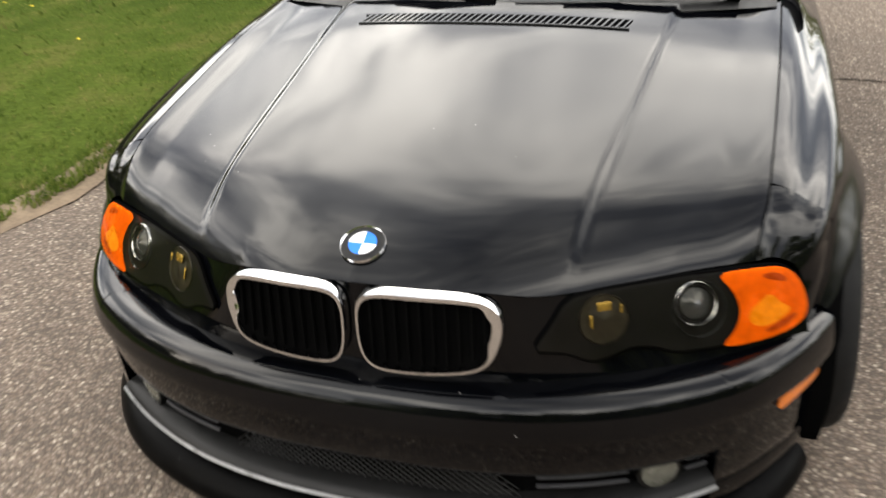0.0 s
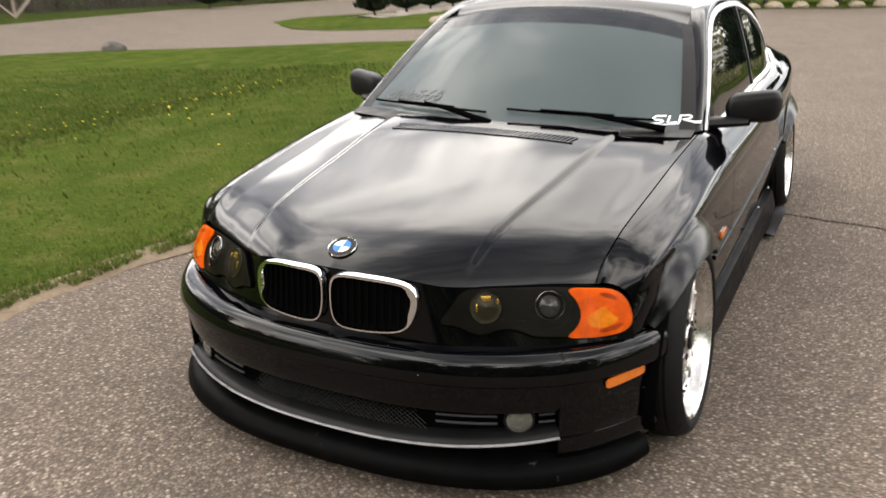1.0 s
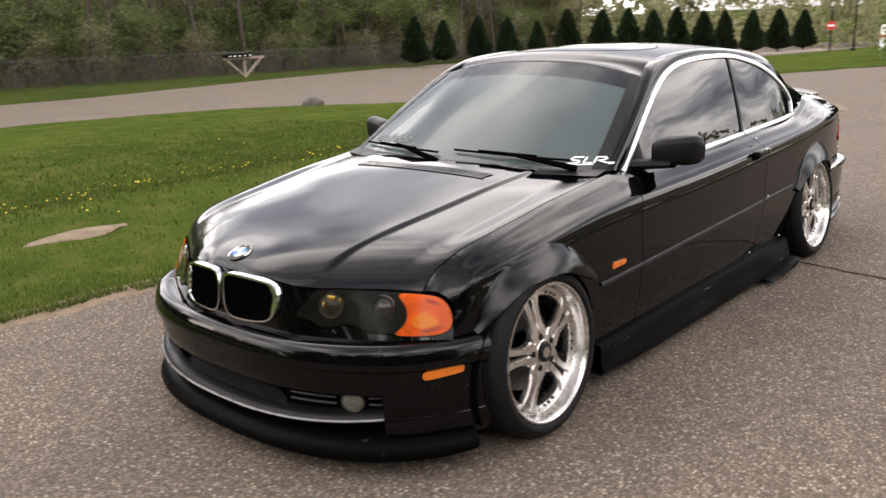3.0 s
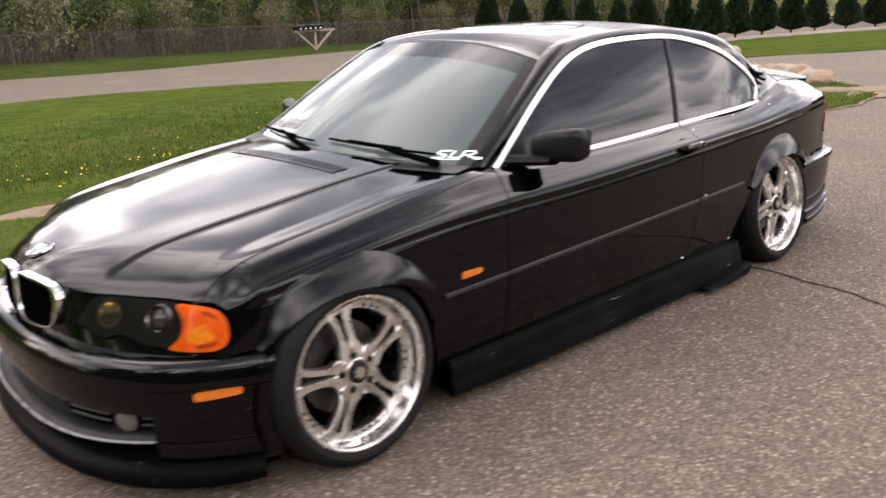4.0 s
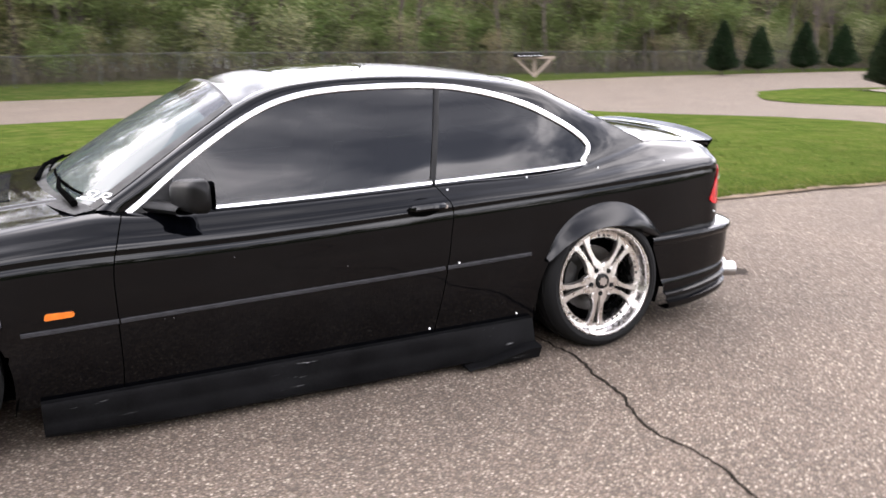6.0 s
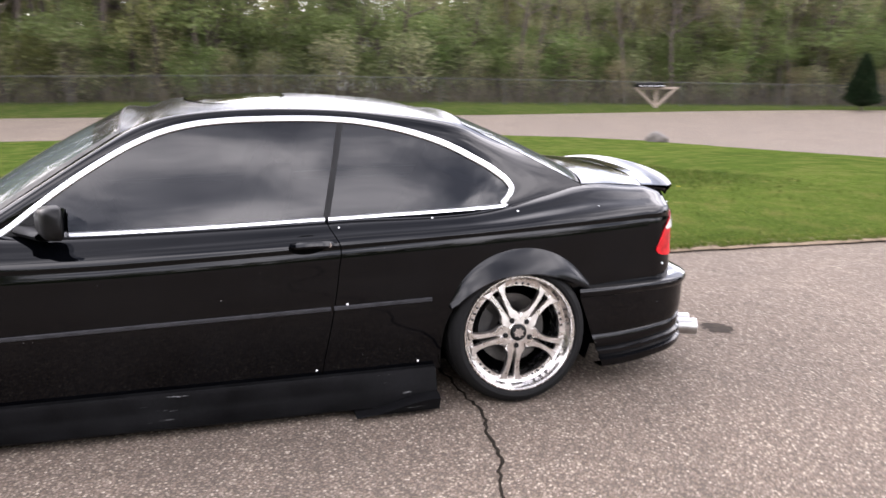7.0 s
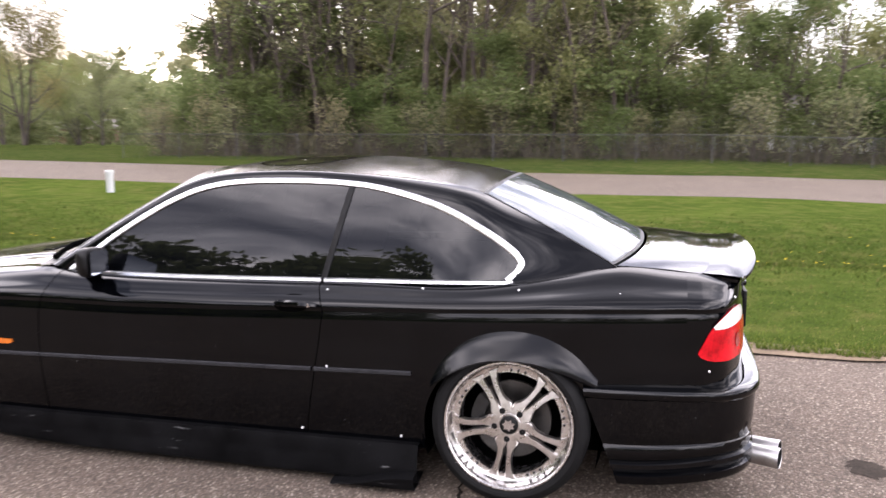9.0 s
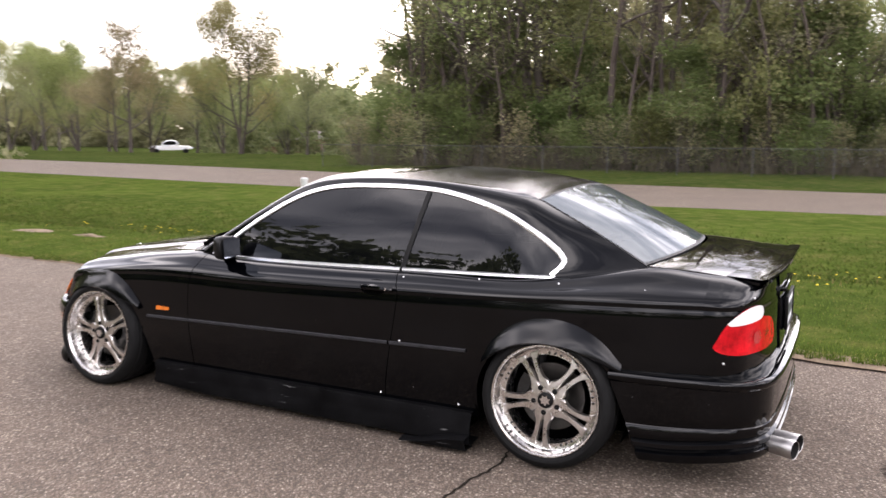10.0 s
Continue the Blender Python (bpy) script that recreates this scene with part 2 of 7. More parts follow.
def spline(knots):
    """A smooth curve through (position, value...) knots."""
    xs = np.array([k[0] for k in knots], float)
    vs = np.array([k[1:] for k in knots], float)
    d = np.diff(vs, axis=0) / np.diff(xs)[:, None]
    tang = np.zeros_like(vs)
    tang[0], tang[-1] = d[0], d[-1]
    for i in range(1, len(xs) - 1):
        h0, h1 = xs[i] - xs[i - 1], xs[i + 1] - xs[i]
        tang[i] = (d[i - 1] * h1 + d[i] * h0) / (h0 + h1)

    xl, vl, tl, dim = xs.tolist(), vs.tolist(), tang.tolist(), range(vs.shape[1])
    last = len(xl) - 2

    def f(x):
        x = min(max(float(x), xl[0]), xl[-1])
        i = 0
        while i < last and x > xl[i + 1]:
            i += 1
        h = xl[i + 1] - xl[i]
        u = (x - xl[i]) / h
        a, b = u * u, u * u * u
        w0, w1, w2, w3 = 2 * b - 3 * a + 1, (b - 2 * a + u) * h, 3 * a - 2 * b, (b - a) * h
        v0, v1, t0, t1 = vl[i], vl[i + 1], tl[i], tl[i + 1]
        if len(v0) == 1:
            return w0 * v0[0] + w1 * t0[0] + w2 * v1[0] + w3 * t1[0]
        return np.array([w0 * v0[k] + w1 * t0[k] + w2 * v1[k] + w3 * t1[k] for k in dim])
    return f


def path3(points):
    """A smooth curve through points, by its share of length 0..1."""
    p = np.array(points, float)
    s = np.concatenate([[0], np.cumsum(np.linalg.norm(np.diff(p, axis=0), axis=1))])
    return spline([(a / s[-1], *q) for a, q in zip(s, p)])


def smooth(a, b, x):
    u = min(1.0, max(0.0, (x - a) / (b - a)))
    return u * u * (3 - 2 * u)


def sheet(rows, out=None, mirror=False, close=False):
    """A bmesh of a grid of points. out: a point on the inner side, away from which the faces look."""
    bm = bmesh.new()
    sx = -1 if mirror else 1
    vs = [[bm.verts.new((sx * p[0], p[1], p[2])) for p in r] for r in rows]
    n = len(vs[0])
    for i in range(len(vs) - 1):
        for j in range(n if close else n - 1):
            q = (vs[i][j], vs[i + 1][j], vs[i + 1][(j + 1) % n], vs[i][(j + 1) % n])
            bm.faces.new(q)
    bmesh.ops.remove_doubles(bm, verts=bm.verts, dist=0.0004)
    if out is not None:
        o = Vector((sx * out[0], out[1], out[2]))
        bm.normal_update()
        if sum(f.normal.dot(f.calc_center_median() - o) * f.calc_area() for f in bm.faces) < 0:
            bmesh.ops.reverse_faces(bm, faces=bm.faces)
    return bm


def tube(points, radius, sides=8, bm=None, caps=True):
    """A round bar along points; radius may be a list."""
    bm = bm or bmesh.new()
    pts = [Vector(p) for p in points]
    rad = radius if isinstance(radius, (list, tuple)) else [radius] * len(pts)
    rings = []
    ref = Vector((0.13, 0.07, 1)).normalized()
    for i, p in enumerate(pts):
        d = (pts[min(i + 1, len(pts) - 1)] - pts[max(i - 1, 0)]).normalized()
        if abs(d.dot(ref)) > 0.95:
            a = d.cross(Vector((1, 0, 0))).normalized()
        else:
            a = d.cross(ref).normalized()
        b = d.cross(a)
        rings.append([bm.verts.new(p + rad[i] * (math.cos(k) * a + math.sin(k) * b)) for k in (2 * math.pi * j / sides for j in range(sides))])
    for r0, r1 in zip(rings, rings[1:]):
        for j in range(sides):
            bm.faces.new((r0[j], r0[(j + 1) % sides], r1[(j + 1) % sides], r1[j]))
    if caps:
        bm.faces.new(rings[0][::-1])
        bm.faces.new(rings[-1])
    return bm


def lathe(profile, axis="x", sides=48, bm=None):
    """Turns a profile of (along, radius) about an axis."""
    bm = bm or bmesh.new()
    rings = []
    for a, r in profile:
        ring = []
        for k in range(sides):
            c, s = math.cos(2 * math.pi * k / sides) * r, math.sin(2 * math.pi * k / sides) * r
            ring.append(bm.verts.new({"x": (a, c, s), "y": (s, a, c), "z": (c, s, a)}[axis]))
        rings.append(ring)
    for r0, r1 in zip(rings, rings[1:]):
        for j in range(sides):
            bm.faces.new((r0[j], r0[(j + 1) % sides], r1[(j + 1) % sides], r1[j]))
    return bm


def box(x0, x1, y0, y1, z0, z1, bevel=0.0, bm=None, segments=2):
    bm = bm or bmesh.new()
    made = bmesh.ops.create_cube(bm, size=1)["verts"]
    for v in made:
        v.co = Vector((x0 + (v.co.x + 0.5) * (x1 - x0), y0 + (v.co.y + 0.5) * (y1 - y0), z0 + (v.co.z + 0.5) * (z1 - z0)))
    if bevel:
        edges = list({e for v in made for e in v.link_edges})
        bmesh.ops.bevel(bm, geom=edges, offset=bevel, segments=segments, profile=0.5, affect="EDGES")
    return bm


def patch(outline, surface, rings=6, mirror=False, out=None, lift=0.0, core=None):
    """A filled outline (2D) laid on surface(a, b, lift)."""
    o = np.array(outline, float)
    c = np.array(core) if core else o.mean(axis=0)
    rows = []
    for k in range(rings + 1):
        f = max(k / rings, 0.002)
        rows.append([surface(*(c + f * (q - c)), lift) for q in o])
    return sheet(rows, out=out, mirror=mirror, close=True)


def dense(outline, step, smooth_it=True):
    """Points every step along a closed outline, rounded through the given corners."""
    o = np.array(outline, float)
    if smooth_it:
        for _ in range(3):
            q = 0.75 * o + 0.25 * np.roll(o, -1, axis=0)
            r = 0.25 * o + 0.75 * np.roll(o, -1, axis=0)
            o = np.stack([q, r], axis=1).reshape(-1, 2)
    seg = np.linalg.norm(np.roll(o, -1, axis=0) - o, axis=1)
    s = np.concatenate([[0], np.cumsum(seg)])
    o = np.vstack([o, o[:1]])
    n = max(8, int(s[-1] / step))
    t = np.arange(n) * s[-1] / n
    return np.stack([np.interp(t, s, o[:, 0]), np.interp(t, s, o[:, 1])], axis=1)


def ribbon(line, surface, width, lift, base=-0.004, mirror=False, closed=False, inner=0.0):
    """A raised strip along a 2D line on surface(a, b, lift); it spans from inner to inner + width to the line's left."""
    l = np.array(line, float)
    n = len(l)
    rows = []
    for i in range(n + (1 if closed else 0)):
        a, b = (l[(i + 1) % n] - l[(i - 1) % n]) if closed else (l[min(i + 1, n - 1)] - l[max(i - 1, 0)])
        k = math.hypot(a, b) or 1
        nn = np.array((-b / k, a / k))
        w = width(i / (n - 1)) if callable(width) else width
        p0, p1 = l[i % n] + inner * nn, l[i % n] + (inner + w) * nn
        q0, q1 = p0 + 0.18 * (p1 - p0), p0 + 0.82 * (p1 - p0)
        rows.append([surface(*p0, base), surface(*p0, lift * 0.55), surface(*q0, lift), surface(*q1, lift), surface(*p1, lift * 0.55), surface(*p1, base)])
    return sheet(rows, mirror=mirror, out=(0, 1.6, 0.6))


# ---- the car: front towards -y, front axle at y = 0, middle at x = 0 ----
car = thing("car", "lowered black two-door coupe with wide flares on an asphalt drive", "car")
AXLE = 2.725
IN = (0.0, 1.6, 0.5)

half_width = spline([(-0.372, 0.775), (-0.25, 0.812), (0.0, 0.846), (0.4, 0.862), (1.2, 0.870), (2.0, 0.872), (2.7, 0.862), (3.1, 0.834), (3.25, 0.813), (3.36, 0.793)])
swage_z = spline([(-0.372, 0.595), (0.0, 0.655), (0.33, 0.682), (1.2, 0.692), (2.0, 0.716), (2.5, 0.733), (3.0, 0.750), (3.36, 0.758)])
shut_x = spline([(-0.47, 0.675), (-0.2, 0.692), (0.2, 0.712), (0.64, 0.728)])
shut_base = spline([(-0.47, 0.672), (-0.3, 0.692), (0.0, 0.732), (0.3, 0.775), (0.64, 0.808)])
top_x = spline([(0.64, 0.728), (0.74, 0.739), (0.9, 0.747), (1.3, 0.752), (2.0, 0.755), (2.70, 0.742), (2.9, 0.702), (3.1, 0.645), (3.36, 0.612)])
top_z = spline([(0.64, 0.808), (0.70, 0.8065), (0.80, 0.799), (0.95, 0.794), (1.3, 0.793), (2.0, 0.803), (2.70, 0.822), (2.9, 0.852), (3.1, 0.884), (3.36, 0.868)])


def plan(points):
    f = path3([(*p, 0) for p in points])

    def at(s, off=0.0, z=0.0):
        p, q = f(max(0, s - 0.002)), f(min(1, s + 0.002))
        d = (q - p) / (np.linalg.norm(q - p) or 1)
        c = f(s)
        return (c[0] + d[1] * off, c[1] - d[0] * off, z)
    return at


nose = plan([(0, -0.676), (0.15, -0.668), (0.30, -0.636), (0.45, -0.572), (0.60, -0.492), (0.70, -0.430), (0.775, -0.372)])
nose_top = spline([(0, 0.634), (0.15, 0.631), (0.27, 0.622), (0.38, 0.606), (0.5, 0.601), (0.65, 0.601), (0.78, 0.600), (0.88, 0.596), (1.0, 0.588)])


def on_nose(s, z, lift=0.0):
    m = s < 0
    p = nose(abs(s), -(0.08 + 0.36 * smooth(0.08, 0.75, abs(s))) * (z - 0.48) + lift, z)
    return (-p[0] if m else p[0], p[1], p[2])


S_SHUT = next(i / 400 for i in range(400) if nose(i / 400, -0.05, 0.6)[0] > 0.672)


def hood_front(u):
    """The hood's front edge, u = 0 in the middle to 1 at the shut line."""
    s = u * S_SHUT
    return on_nose(s, nose_top(s))


def shut_z(y):
    return shut_base(y) - 0.084 * math.exp(-max(0, y + 0.38) / 0.065)


def side_top(y):
    return (shut_x(y), shut_z(y)) if y < 0.64 else (top_x(y), top_z(y))


def side_profile(y):
    """The flank at y, from the sill to the belt, as (x, z) points."""
    w, zs = half_width(y), swage_z(y)
    tx, tz = side_top(y)
    g = min(1.0, (tz - zs) / 0.10)
    c = smooth(2.5, 2.85, y) * (1 - 0.6 * smooth(3.1, 3.36, y))
    return [(w - 0.045, 0.165), (w - 0.030, 0.22), (w - 0.010, 0.32), (w, 0.43), (w + 0.001, 0.52), (w - 0.004, 0.60 if zs > 0.64 else zs - 0.05),
            (w - 0.008, zs - 0.026), (w - 0.0125, zs - 0.006), (w - 0.0095, zs + 0.002), (w - 0.014, zs + 0.018 * g),
            (0.55 * (w - 0.017) + 0.45 * tx + 0.012 * g - 0.013 * c, zs + 0.58 * (tz - zs)), (0.2 * (w - 0.017) + 0.8 * tx + 0.008 * g - 0.008 * c, zs + 0.9 * (tz - zs)), (tx, tz)]


SIDE_U = [0, 0.08, 0.18, 0.3, 0.4, 0.5, 0.6, 0.63, 0.645, 0.67, 0.8, 0.93, 1.0]
side_cache = {}


def side_curve(y):
    k = round(y, 4)
    if k not in side_cache:
        side_cache[k] = spline([(u, *p) for u, p in zip(SIDE_U, side_profile(k))])
    return side_cache[k]


def side_x(y, z):
    """The flank's half width at a height."""
    pr = side_profile(y)
    return float(np.interp(z, [p[1] for p in pr], [p[0] for p in pr]))


def on_side(y, z, lift=0.0):
    return (side_x(y, z) + lift, y, z)


rear_gap = spline([(0.1, -0.06), (0.2, -0.05), (0.45, -0.005), (0.62, 0.022), (0.72, 0.030), (0.80, -0.008), (0.83, -0.012)])
front_gap = spline([(0.1, -0.03), (0.22, -0.015), (0.45, -0.012), (0.68, 0.0), (0.75, 0.022), (0.81, 0.045)])


def sheared(y, z):
    return (y + rear_gap(min(z, 0.83)) * math.exp(-((y - 1.95) / 0.16) ** 2) + front_gap(min(z, 0.81)) * math.exp(-((y - 0.695) / 0.12) ** 2))


ARCHES = ((0.0, 0.265, 0.335, 0.315), (AXLE, 0.245, 0.335, 0.318))


def in_arch(y, z):
    return min((abs((y - c) / a) ** 2.3 + abs((z - zc) / b) ** 2.3) ** (1 / 2.3) for c, zc, a, b in ARCHES)


def flank(name, y0, y1, parent, mirror, label=""):
    n = max(2, int((y1 - y0) / 0.022))
    us = np.concatenate([np.linspace(0, 0.6, 26), np.linspace(0.6, 0.68, 9)[1:], np.linspace(0.68, 1, 13)[1:]])
    rows = []
    for i in range(n + 1):
        y = y0 + (y1 - y0) * i / n
        row = []
        for u in us:
            z = side_curve(y)(u)[1]
            ys = sheared(y, z)
            p = side_curve(ys)(u)
            row.append((p[0], ys, p[1]))
        rows.append(row)
    bm = sheet(rows, out=(0, (y0 + y1) / 2, 0.5), mirror=mirror)
    gone = []
    for f in bm.faces:
        c = f.calc_center_median()
        if in_arch(c.y, c.z) < 1 or (c.y < -0.285 and c.z < 0.455) or (c.y > 3.045 and c.z < 0.455):
            gone.append(f)
    bmesh.ops.delete(bm, geom=gone, context="FACES")
    for v in bm.verts:
        k = in_arch(v.co.y, v.co.z)
        if k < 1.03:
            for c, zc, a, b in ARCHES:
                if abs(v.co.y - c) < 0.5:
                    v.co.y, v.co.z = c + (v.co.y - c) / k, zc + (v.co.z - zc) / k
    return part(name, bm, PAINT, parent, label, thick=0.003)


# glasshouse: the side of the cabin
def on_cabin(y, z, lift=0.0):
    base = top_x(y) if y > 0.74 else 0.742
    h = z - 0.80
    return (base - 0.008 - 0.27 * h - 0.22 * h * h + lift, y, z)


DLO_TOP = [(0.735, 0.797), (0.80, 0.842), (0.88, 0.903), (0.98, 0.975), (1.09, 1.045), (1.21, 1.112), (1.33, 1.162), (1.45, 1.190), (1.58, 1.203), (1.72, 1.207),
           (1.85, 1.207), (1.97, 1.203), (2.09, 1.193), (2.22, 1.170), (2.34, 1.139), (2.46, 1.096), (2.575, 1.038), (2.68, 0.975), (2.738, 0.925), (2.754, 0.897), (2.745, 0.868), (2.70, 0.822)]
dlo_top = path3(DLO_TOP)
dlo_base = spline([(0.735, 0.797), (1.0, 0.793), (1.94, 0.805), (2.70, 0.822)])
RAIL = [(0.715, 0.655, 0.815), (0.683, 0.80, 0.905), (0.645, 0.95, 1.000), (0.603, 1.10, 1.092), (0.560, 1.23, 1.165), (0.540, 1.32, 1.197), (0.530, 1.45, 1.216), (0.525, 1.65, 1.228),
        (0.525, 1.85, 1.230), (0.530, 2.05, 1.223), (0.537, 2.25, 1.208), (0.545, 2.42, 1.188), (0.552, 2.53, 1.166), (0.570, 2.68, 1.098), (0.590, 2.82, 1.030), (0.612, 2.97, 0.953), (0.645, 3.10, 0.886)]
rail = path3(RAIL)


rail_found = {}


def rail_at(y):
    key = round(float(y), 5)
    if key in rail_found:
        return rail_found[key]
    lo, hi = 0.0, 1.0
    for _ in range(22):
        m = (lo + hi) / 2
        if rail(m)[1] < y:
            lo = m
        else:
            hi = m
    rail_found[key] = rail(lo)
    return rail_found[key]


def cabin_frame(mirror):
    """Pillars and roof side between the window line and the roof edge."""
    rows = []
    n = 90
    for i in range(n + 1):
        a = dlo_top(i / n)
        # the matching place on the roof edge
        s = np.interp(i / n, [0, 0.30, 0.5, 0.72, 0.86, 0.93, 1.0], [0, 0.27, 0.44, 0.66, 0.80, 0.90, 1.0])
        r = rail(float(s))
        p = np.array(on_cabin(a[0], a[1], 0.0))
        row = []
        for k in range(8):
            f = k / 7
            q = p * (1 - f) + r * f
            bow = 0.030 * math.sin(math.pi * f) * min(1, np.linalg.norm(p - r) / 0.15) * (1 - smooth(0.84, 1.0, i / n))
            q = np.array((q[0] + 0.72 * bow, q[1], q[2] + 0.62 * bow))
            y = 2.70 + 0.40 * f
            e = smooth(0.93, 1.0, i / n)
            row.append(tuple(q * (1 - e) + e * np.array((top_x(y), y, top_z(y) - 0.001))))
        rows.append(row)
    return sheet(rows, out=(0, 1.6, 0.5), mirror=mirror)


def windscreen_point(u, v):
    """u from -1 to 1 across, v from 0 at the cowl to 1 at the roof."""
    e = rail(0.0) * (1 - v) + rail_at(1.25) * v
    s = rail(float(v) * 0.243)
    c = np.array((0, 0.50 + (1.185 - 0.50) * v, 0.822 + (1.217 - 0.822) * v + 0.02 * math.sin(math.pi * v)))
    f = abs(u)
    x = s[0] * f
    y = c[1] + (s[1] - c[1]) * f**2.2
    z = c[2] + (s[2] - c[2]) * f**2.4
    return (math.copysign(x, u), y, z)


def rear_glass_point(u, v):
    s = rail(0.772 + (0.995 - 0.772) * v)
    c = np.array((0, 2.60 + (3.20 - 2.60) * v, 1.189 + (0.916 - 1.189) * v + 0.012 * math.sin(math.pi * v)))
    f = abs(u)
    return (math.copysign(s[0] * f * 0.985, u), c[1] + (s[1] - c[1]) * f**2.3, c[2] + (s[2] - c[2]) * f**2.3)


def roof_point(u, v):
    """u across, v from the windscreen to the rear glass."""
    a, b = windscreen_point(u, 1.0), rear_glass_point(u, 0.0)
    y = a[1] + (b[1] - a[1]) * v
    e = rail_at(a[1] * (1 - v) + b[1] * v if abs(u) > 0.999 else max(1.26, min(2.53, y)))
    crown = 0.035 - 0.024 * smooth(0.12, 0.0, v) - 0.016 * smooth(0.8, 1.0, v)
    z = e[2] + crown * (1 - abs(u) ** 2.3)
    z = z * (1 - smooth(0.10, 0, v)) + a[2] * smooth(0.10, 0, v)
    z = z * (1 - smooth(0.92, 1, v)) + b[2] * smooth(0.92, 1, v)
    x = e[0] * u
    k = smooth(0.10, 0, v)
    x = x * (1 - k) + a[0] * k
    k = smooth(0.92, 1, v)
    x = x * (1 - k) + b[0] * k
    return (x, y, z)


DLO_FINE = [dlo_top(i / 200) for i in range(200)]
DLO_FINE = DLO_FINE[:max(range(200), key=lambda i: DLO_FINE[i][0])]
US = [i / 24 - 1 for i in range(49)]
# ---- roof and glass
roof = part("roof", sheet([[roof_point(u, v / 40) for u in US] for v in range(41)], out=IN), ROOF_PAINT, car, thick=0.02)
seam_y, seam_x = (1.43, 1.86), 0.39
sun_outline = dense([(-seam_x, seam_y[0]), (seam_x, seam_y[0]), (seam_x, seam_y[1]), (-seam_x, seam_y[1])], 0.02)


def on_roof(x, y, lift=0.0):
    e = rail_at(y)
    u = x / e[0]
    a, b = windscreen_point(u, 1.0), rear_glass_point(u, 0.0)
    p = roof_point(u, (y - a[1]) / (b[1] - a[1]))
    return (x, y, p[2] + lift)


part("sunroof", patch(sun_outline, on_roof, 8, lift=0.0012, out=IN), PAINT, roof, "closed sunroof panel", thick=0.003)
part("sunroof_seal", ribbon(sun_outline, on_roof, 0.006, 0.0012, closed=True, inner=-0.006), DARK, roof, "black rubber seal")
front_glass = part("windscreen", sheet([[windscreen_point(u * 0.985, 0.02 + 0.80 * v / 16) for u in US] for v in range(17)], out=IN), WINDSCREEN, car, "clear windscreen with a dark shade band")
part("shade_band", sheet([[windscreen_point(u * 0.985, 0.82 + 0.165 * v / 6) for u in US] for v in range(7)], out=IN), BANDGLASS, front_glass, "dark tinted strip along the top")
for sg in (1, -1):
    part("glass_border", sheet([[tuple(np.array(windscreen_point(sg * u, v / 16)) + (0, -0.0012, 0.0018)) for u in (0.925, 0.95, 0.975, 0.998)] for v in range(17)], out=IN), TRIM, front_glass, "black painted border of the glass")
part("windscreen_seal", sheet([[windscreen_point(u, v) for v in (0.975, 0.985, 1.0)] for u in US], out=IN), TRIM, front_glass, thick=0.008)
rear_glass = part("rear_window", sheet([[rear_glass_point(u * 0.985, 0.02 + 0.96 * v / 16) for u in US] for v in range(17)], out=IN), REARGLASS, car, "sloping rear window with pale reflections")
for v0, v1 in ((0.0, 0.025), (0.97, 1.0)):
    part("rear_window_seal", sheet([[rear_glass_point(u, v0 + (v1 - v0) * k / 2) for k in range(3)] for u in US], out=IN), TRIM, rear_glass, thick=0.008)

for mirror in (False, True):
    frame_part = part("roof_pillar", cabin_frame(mirror), PAINT, car, "A-pillar, roof edge and C-pillar in one black pressing", thick=0.015)
    for k0, k1, g in ((0.0, 0.243, front_glass), (0.772, 1.0, rear_glass)):
        line = []
        for i in range(21):
            p = rail(k0 + (k1 - k0) * i / 20)
            line.append((p, np.array((p[0] - 0.016, p[1], p[2] - (0.002 if g is front_glass else 0.004)))))
        part("glass_edge_trim", sheet([[a + (0, 0, 0.002), b + (0, 0, 0.004), b + (0, 0, -0.01)] for a, b in line], out=IN, mirror=mirror), TRIM, g)
    # side windows
    split_b, split_t = 1.945, 2.035
    fit_top = lambda y: float(np.interp(y, [p[0] for p in DLO_FINE], [p[1] for p in DLO_FINE]))

    def pane(b0, b1, t0, t1, n, tail_to=None):
        rows = []
        for i in range(n + 1):
            f = i / n
            yb, yt = b0 + (b1 - b0) * f, t0 + (t1 - t0) * f
            zb, zt = dlo_base(yb), max(fit_top(yt), dlo_base(yb) + 0.002)
            rows.append([on_cabin(yb + (yt - yb) * k / 10, zb + (zt - zb) * k / 10, -0.004) for k in range(11)])
        return sheet(rows, out=IN, mirror=mirror)

    door_glass = part("door_window", pane(0.75, split_b - 0.01, 0.75, split_t - 0.01, 60), TINTED, car, "dark tinted frameless door window")
    part("quarter_window", pane(split_b + 0.012, 2.705, split_t + 0.006, 2.774, 44), TINTED, car, "dark tinted rear quarter window")
    b_line = [(split_b + (split_t - split_b) * i / 12, dlo_base(split_b) + (1.197 - dlo_base(split_b)) * i / 12) for i in range(13)]
    part("window_pillar", ribbon(b_line, on_cabin, 0.024, 0.003, mirror=mirror, inner=-0.012), TRIM, car, "black pillar between the side windows")
    part("window_trim", ribbon([tuple(dlo_top(i / 150)) for i in range(151)], on_cabin, lambda s: 0.021 + 0.004 * smooth(0.6, 0.85, s), 0.006, mirror=mirror, inner=-0.0235), SATIN, car, "bright trim arched over the side windows")
    for y0, y1 in ((0.93, 1.938), (1.952, 2.715)):
        part("window_trim_base", ribbon([(y0 + (y1 - y0) * i / 30, dlo_base(y0 + (y1 - y0) * i / 30) - 0.002) for i in range(31)], on_cabin, 0.015, 0.012, mirror=mirror, inner=-0.003), SATIN, car, "thin bright strip along the belt line")

